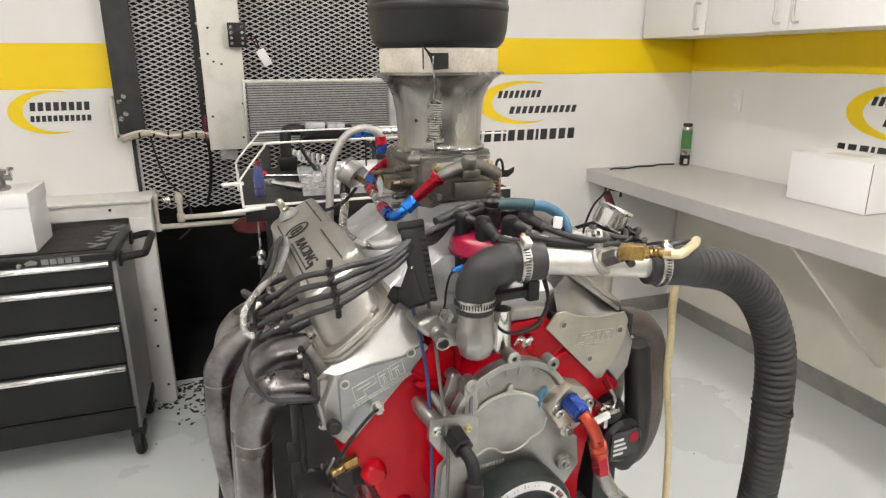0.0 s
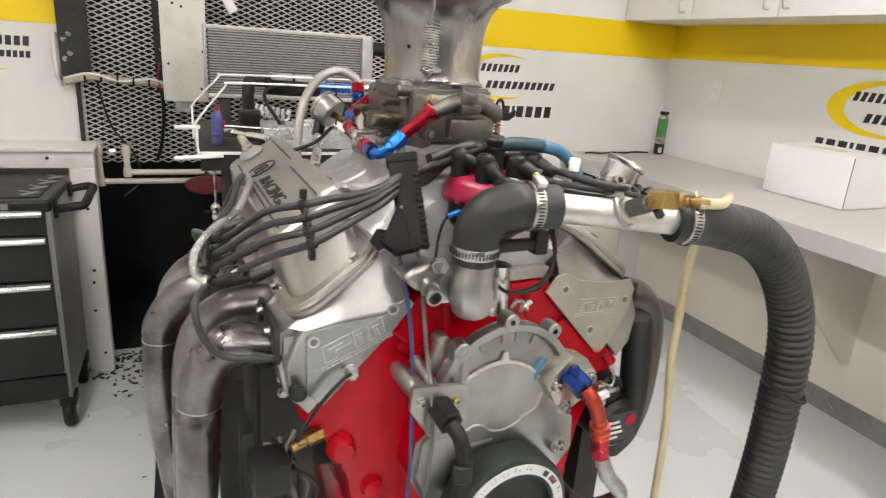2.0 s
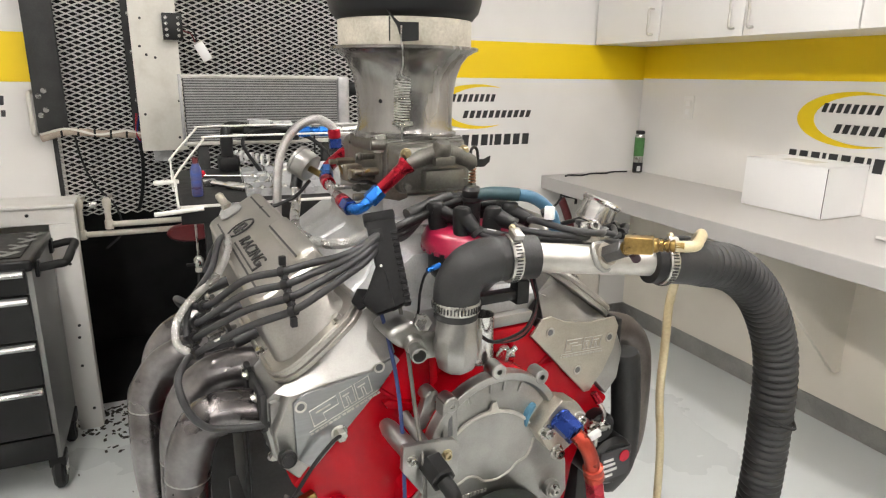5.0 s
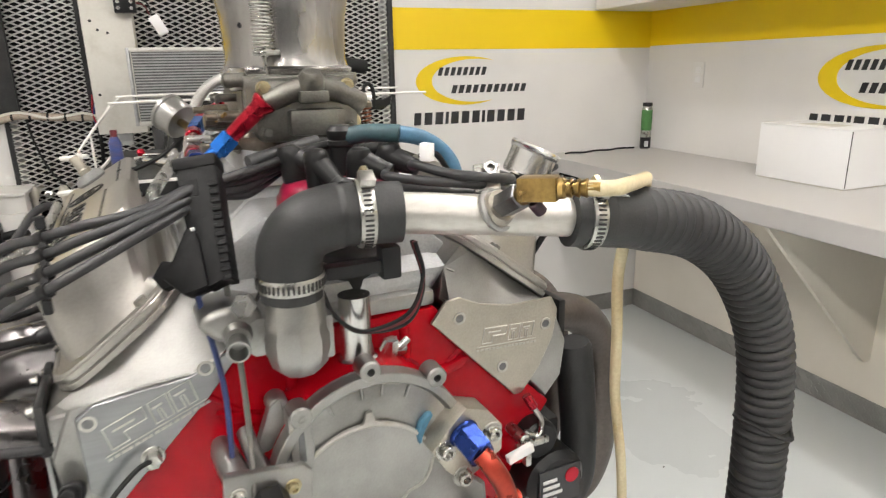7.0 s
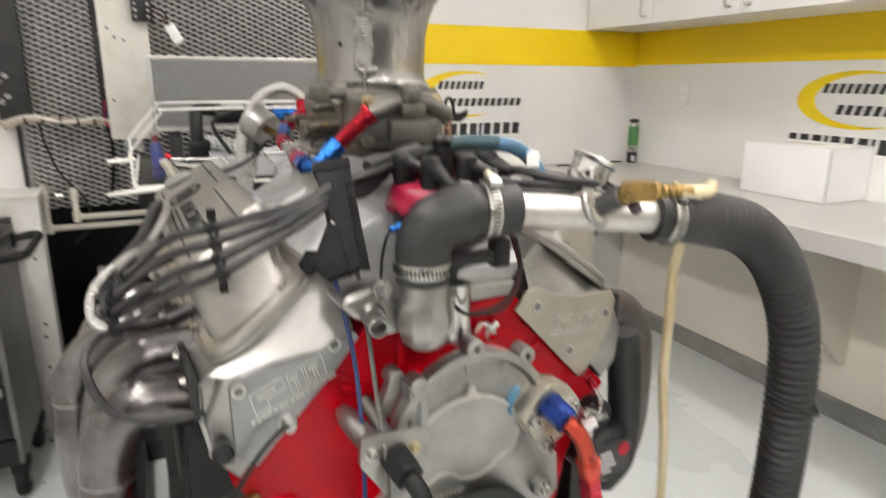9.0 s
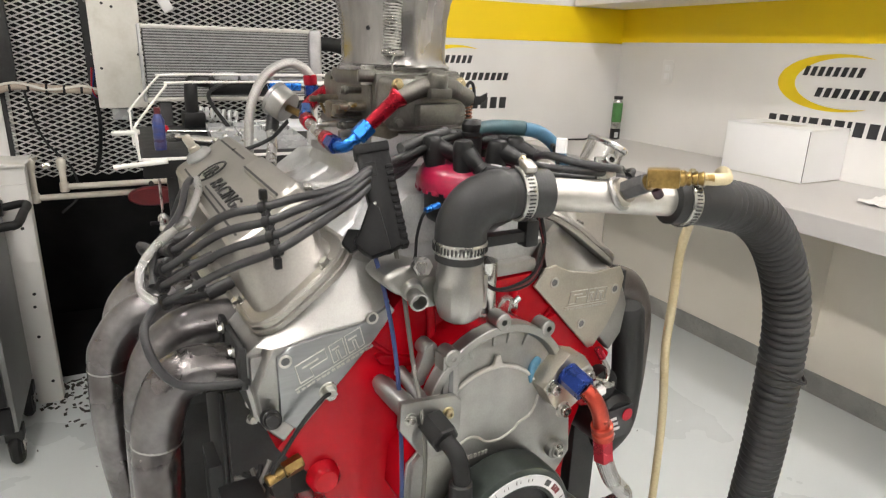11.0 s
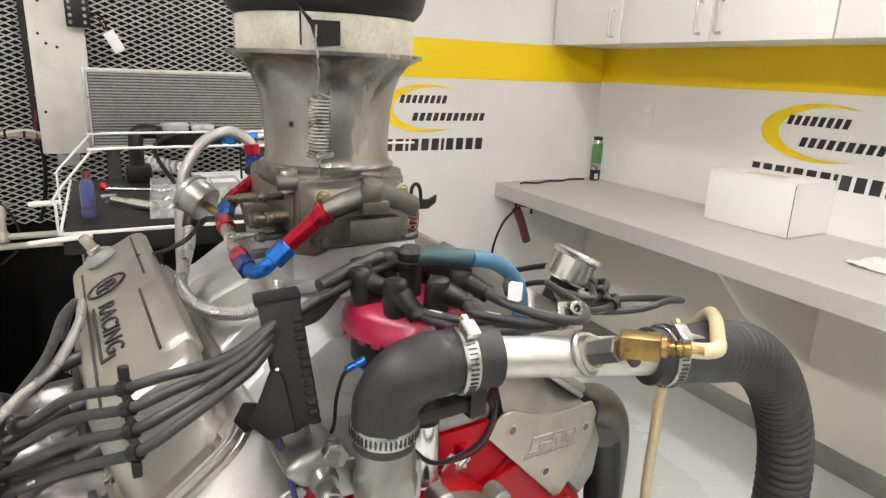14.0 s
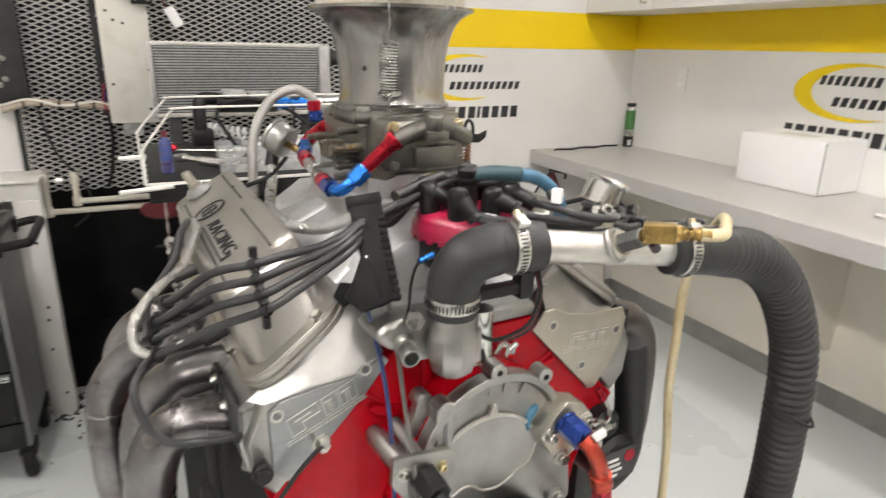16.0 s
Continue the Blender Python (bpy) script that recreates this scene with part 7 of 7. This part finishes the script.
for k in range(12):
    x = 0.0175 + 0.0012 * k / 11
    part("grip_ridge", turned(bx((x - 0.007, -0.0150, 0.030 - 0.0078 * k), (x + 0.0012, 0.010, 0.0345 - 0.0078 * k), 0.0008, 1), axis_t), M_CLAMP, tp)
part("lower_body", turned(prism([(-0.0135, -0.004), (-0.004, -0.010), (0.000, -0.058), (-0.022, -0.062), (-0.038, -0.044), (-0.030, -0.034)], -0.016, 0.010, 0.003), axis_t), M_CLAMP, tp)
part("trigger", turned(prism([(-0.050, -0.040), (-0.040, -0.026), (-0.026, -0.030), (-0.030, -0.048), (-0.042, -0.052)], -0.006, 0.008, 0.002), axis_t), M_CLAMP, tp)
part("jaw_rivet", turned(rod((-0.008, -0.0142, -0.006), (-0.008, -0.0128, -0.006), 0.002, 8), axis_t), M_STEEL, tp)
part("blue_lead", tube([(-0.138, -0.008, 1.140), (-0.132, -0.02, 1.10), (-0.126, -0.03, 1.05), (-0.128, -0.05, 0.99), (-0.134, -0.07, 0.90), (-0.138, -0.075, 0.80), (-0.14, -0.06, 0.66), (-0.15, -0.03, 0.5)], 0.0026, 8), M_BLUEW, tp, "blue lead")
part("grey_lead", tube([(-0.112, -0.008, 1.138), (-0.110, -0.025, 1.09), (-0.111, -0.05, 1.02), (-0.118, -0.092, 0.95), (-0.122, -0.095, 0.86), (-0.126, -0.085, 0.75), (-0.13, -0.05, 0.5)], 0.0026, 8), M_GREYW, tp, "grey lead")
# pair of thin sensor leads by the elbow
sl = thing("sensor_leads", (0.03, -0.04, 1.12), "thin black and red sensor leads looped by the elbow", "cable", "", E0)
for k, mm in enumerate((M_RUBBER, M_REDPL, M_RUBBER)):
    part("lead", tube([(0.055, -0.05 + 0.004 * k, 1.165), (0.062, -0.05, 1.13 - 0.003 * k), (0.045, -0.05, 1.095 - 0.004 * k), (0.0, -0.048, 1.085), (-0.025, -0.046, 1.105), (-0.035, -0.046, 1.13)], 0.0022, 6), mm, sl)
part("clip", join(bx((-0.038, -0.075, 1.148), (0.02, -0.058, 1.160), 0.003), bx((0.012, -0.078, 1.142), (0.03, -0.06, 1.172), 0.003)), M_PLASTIC, sl)

# ---- exhaust headers ----
lh = thing("header_near", (-0.36, 0.25, 0.6), "heat-stained steel exhaust header with long primaries", "exhaust header", "exhaust headers", E0)
runs = [(0.055, [(-0.246, 1.002), (-0.285, 1.007), (-0.318, 1.010), (-0.342, 0.999), (-0.357, 0.966), (-0.363, 0.930), (-0.367, 0.85)]),
        (0.140, [(-0.250, 1.026), (-0.300, 1.026), (-0.326, 1.015), (-0.347, 0.993), (-0.359, 0.955), (-0.364, 0.905), (-0.368, 0.80)]),
        (0.262, [(-0.250, 1.015), (-0.305, 1.012), (-0.335, 1.008), (-0.366, 0.993), (-0.388, 0.963), (-0.396, 0.930), (-0.397, 0.80)]),
        (0.380, [(-0.250, 1.015), (-0.295, 1.012), (-0.325, 1.003), (-0.350, 0.985), (-0.367, 0.955), (-0.374, 0.90), (-0.376, 0.80)])]
for y, nodes in runs:
    pth = [(x, y + 0.02 * k / 6, z) for k, (x, z) in enumerate(nodes)] + [(-0.37, 0.30 + (y - 0.25) * 0.6, 0.55), (-0.345, 0.38 + (y - 0.25) * 0.25, 0.38)]
    pr = part("primary_tube", tube(pth, 0.0268, 24, 10), M_HEAD, lh)
    part("port_flange", bx((-0.280, y - 0.036, 0.994), (-0.272, y + 0.036, 1.044), 0.003), M_STEELD, pr)
    for yy, zz in ((-0.018, 1.034), (0.030, 1.042)):
        part("flange_bolt", bolt((-0.282, y + yy, zz), (-1, 0, 0), 0.0045, 0.006), M_STEEL, pr)
    w1 = Vector(pth[5])
    part("weld_ring", lathe([(0.0266, -0.0014), (0.0273, -0.0005), (0.0273, 0.0005), (0.0266, 0.0014)], 24, w1, Vector(pth[6]) - Vector(pth[4])), M_CAST, pr, "pale weld bead")
part("collector", lathe([(0.045, 0), (0.05, 0.05), (0.05, 0.30), (0, 0.30)], 26, (-0.34, 0.40, 0.40), (0.05, 0.15, -1)), M_HEAD, lh)
rh = thing("header_far", (0.38, 0.25, 0.6), "dull dark exhaust header curling down beside the block", "exhaust header", "exhaust headers", E0)
far = [(0.262, 1.010), (0.305, 1.006), (0.358, 0.984), (0.400, 0.930), (0.420, 0.83), (0.426, 0.73), (0.400, 0.665), (0.345, 0.68), (0.315, 0.74)]
for y in (0.06, 0.19, 0.32, 0.45):
    pth = [(x + (y - 0.06) * 0.05, y + 0.012 * k, z) for k, (x, z) in enumerate(far)]
    pr = part("primary_tube", tube(pth, 0.0262, 22, 10), M_HEADR, rh)
    part("port_flange", bx((0.272, y - 0.042, 0.985), (0.282, y + 0.042, 1.045), 0.003), M_STEELD, pr)
part("heat_wrap", sweep(spline([(0.296, 0.02, 0.985), (0.304, 0.02, 0.93), (0.312, 0.02, 0.84), (0.316, 0.03, 0.77), (0.300, 0.05, 0.72)]), [0.020] + [0.024] * 31 + [0.02], 20), M_HOSE, rh, "dark wrapped tube")

# ---- starter and small things low on the block ----
st = thing("starter_motor", (0.235, 0.0, 0.82), "black starter motor with a red and white label", "starter", "", E0)
part("motor_can", rod((0.245, -0.03, 0.825), (0.245, 0.14, 0.825), 0.042, 30, 0.008), M_TBLACK, st)
part("solenoid", rod((0.225, -0.02, 0.885), (0.225, 0.12, 0.885), 0.025, 24, 0.004), M_TBLACK, st)
part("label", bx((0.215, -0.0325, 0.800), (0.275, -0.0303, 0.850)), M_SIGN, st, "black printed label")
part("label_mark", lathe([(0.010, 0), (0.010, 0.0012), (0, 0.0012)], 20, (0.262, -0.0325, 0.835), (0, -1, 0)), M_ANRED, st)
lbm = bmesh.new()
for k, w_ in enumerate((0.02, 0.028, 0.024, 0.02)):
    lbm = bx((0.220, -0.0338, 0.806 + 0.009 * k), (0.220 + w_, -0.0322, 0.810 + 0.009 * k), bm=lbm)
part("label_bars", lbm, M_PRINT, st)
part("block_drain", join(rod((0.195, -0.03, 0.900), (0.195, 0.02, 0.900), 0.007), bx((0.180, -0.036, 0.893), (0.225, -0.030, 0.901), 0.002), bx((0.190, -0.04, 0.872), (0.198, -0.03, 0.898), 0.002)), M_STEEL, st)
part("white_tag", turned(bx((-0.017, -0.004, -0.005), (0.017, 0.004, 0.005), 0.001), Matrix.Translation((0.178, -0.045, 0.898)) @ pose(0, 0, 0, 0, -14, 0)), M_CARD, st, "white plastic tag")
part("red_boot", rod((0.206, -0.012, 0.948), (0.214, -0.018, 0.932), 0.0055), M_ANRED, st)
part("cable_end", tube([(0.214, -0.018, 0.932), (0.222, -0.022, 0.915), (0.216, -0.026, 0.900), (0.200, -0.02, 0.905)], 0.0035, 8), M_STEEL, st)
sd = thing("block_sensor", (-0.245, -0.01, 0.965), "black sensor plug and lead on the cylinder head", "sensor", "", E0)
part("plug", join(rod((-0.258, -0.002, 0.968), (-0.259, -0.018, 0.974), 0.0105), rod((-0.259, -0.018, 0.974), (-0.261, -0.028, 0.978), 0.007)), M_PLASTIC, sd)
part("lead", tube([(-0.194, -0.014, 0.986), (-0.206, -0.020, 0.984), (-0.228, -0.022, 0.964), (-0.247, -0.018, 0.934), (-0.262, -0.01, 0.90), (-0.27, 0.0, 0.84), (-0.27, 0.02, 0.7)], 0.0024, 8), M_RUBBER, sd)
bf = thing("brass_drain", (-0.24, 0.0, 0.88), "brass drain fitting low on the block", "fitting", "", E0)
part("fitting", join(hexrod((-0.226, -0.004, 0.905), (-0.248, -0.008, 0.901), 0.0095), rod((-0.248, -0.008, 0.901), (-0.268, -0.012, 0.897), 0.0066)), M_BRASS, bf)
part("black_plug", bx((-0.315, -0.03, 0.845), (-0.27, 0.02, 0.888), 0.006), M_PLASTIC, bf)
part("loom", tube([(-0.30, 0.0, 0.84), (-0.295, 0.02, 0.76), (-0.28, 0.05, 0.64), (-0.27, 0.1, 0.45)], 0.014, 10), M_RUBBER, bf)
mb = thing("mount_bracket", (-0.25, 0.10, 0.80), "dark steel engine mount bracket bolted beside the block", "bracket", "", E0)
part("bracket_plate", prism([(-0.285, 0.955), (-0.240, 0.955), (-0.205, 0.86), (-0.21, 0.70), (-0.27, 0.70), (-0.285, 0.80)], 0.095, 0.105, 0.002, 1), M_STEELD, mb)
part("bracket_web", bx((-0.290, 0.105, 0.72), (-0.282, 0.20, 0.95), 0.002), M_STEELD, mb)
for z in (0.934, 0.912):
    part("bracket_bolt", bolt((-0.254, 0.095, z), (0, -1, 0), 0.0058, 0.007), M_STEEL, mb)
wl = thing("wiring_loom", (-0.27, 0.05, 0.82), "tangled dark wiring and small connectors below the head", "wiring", "", E0)
for k in range(5):
    part("loom_wire", tube([(-0.255 - 0.008 * k, 0.02 + 0.01 * k, 0.90 - 0.01 * k), (-0.278 + 0.006 * k, 0.0 + 0.008 * k, 0.865), (-0.262 + 0.01 * ((k * 3) % 4), -0.012 + 0.012 * k, 0.82), (-0.272 + 0.007 * k, 0.0 + 0.01 * k, 0.74), (-0.26, 0.05, 0.60)], 0.0032, 8), M_RUBBER if k % 2 else M_GREYW, wl)
for k, (x, z) in enumerate(((-0.292, 0.868), (-0.268, 0.846), (-0.30, 0.80), (-0.285, 0.765))):
    part("loom_plug", bx((x - 0.010, -0.012 + 0.01 * k, z - 0.012), (x + 0.010, 0.008 + 0.01 * k, z + 0.012), 0.003), M_PLASTIC if k % 2 else M_GREYW, wl)
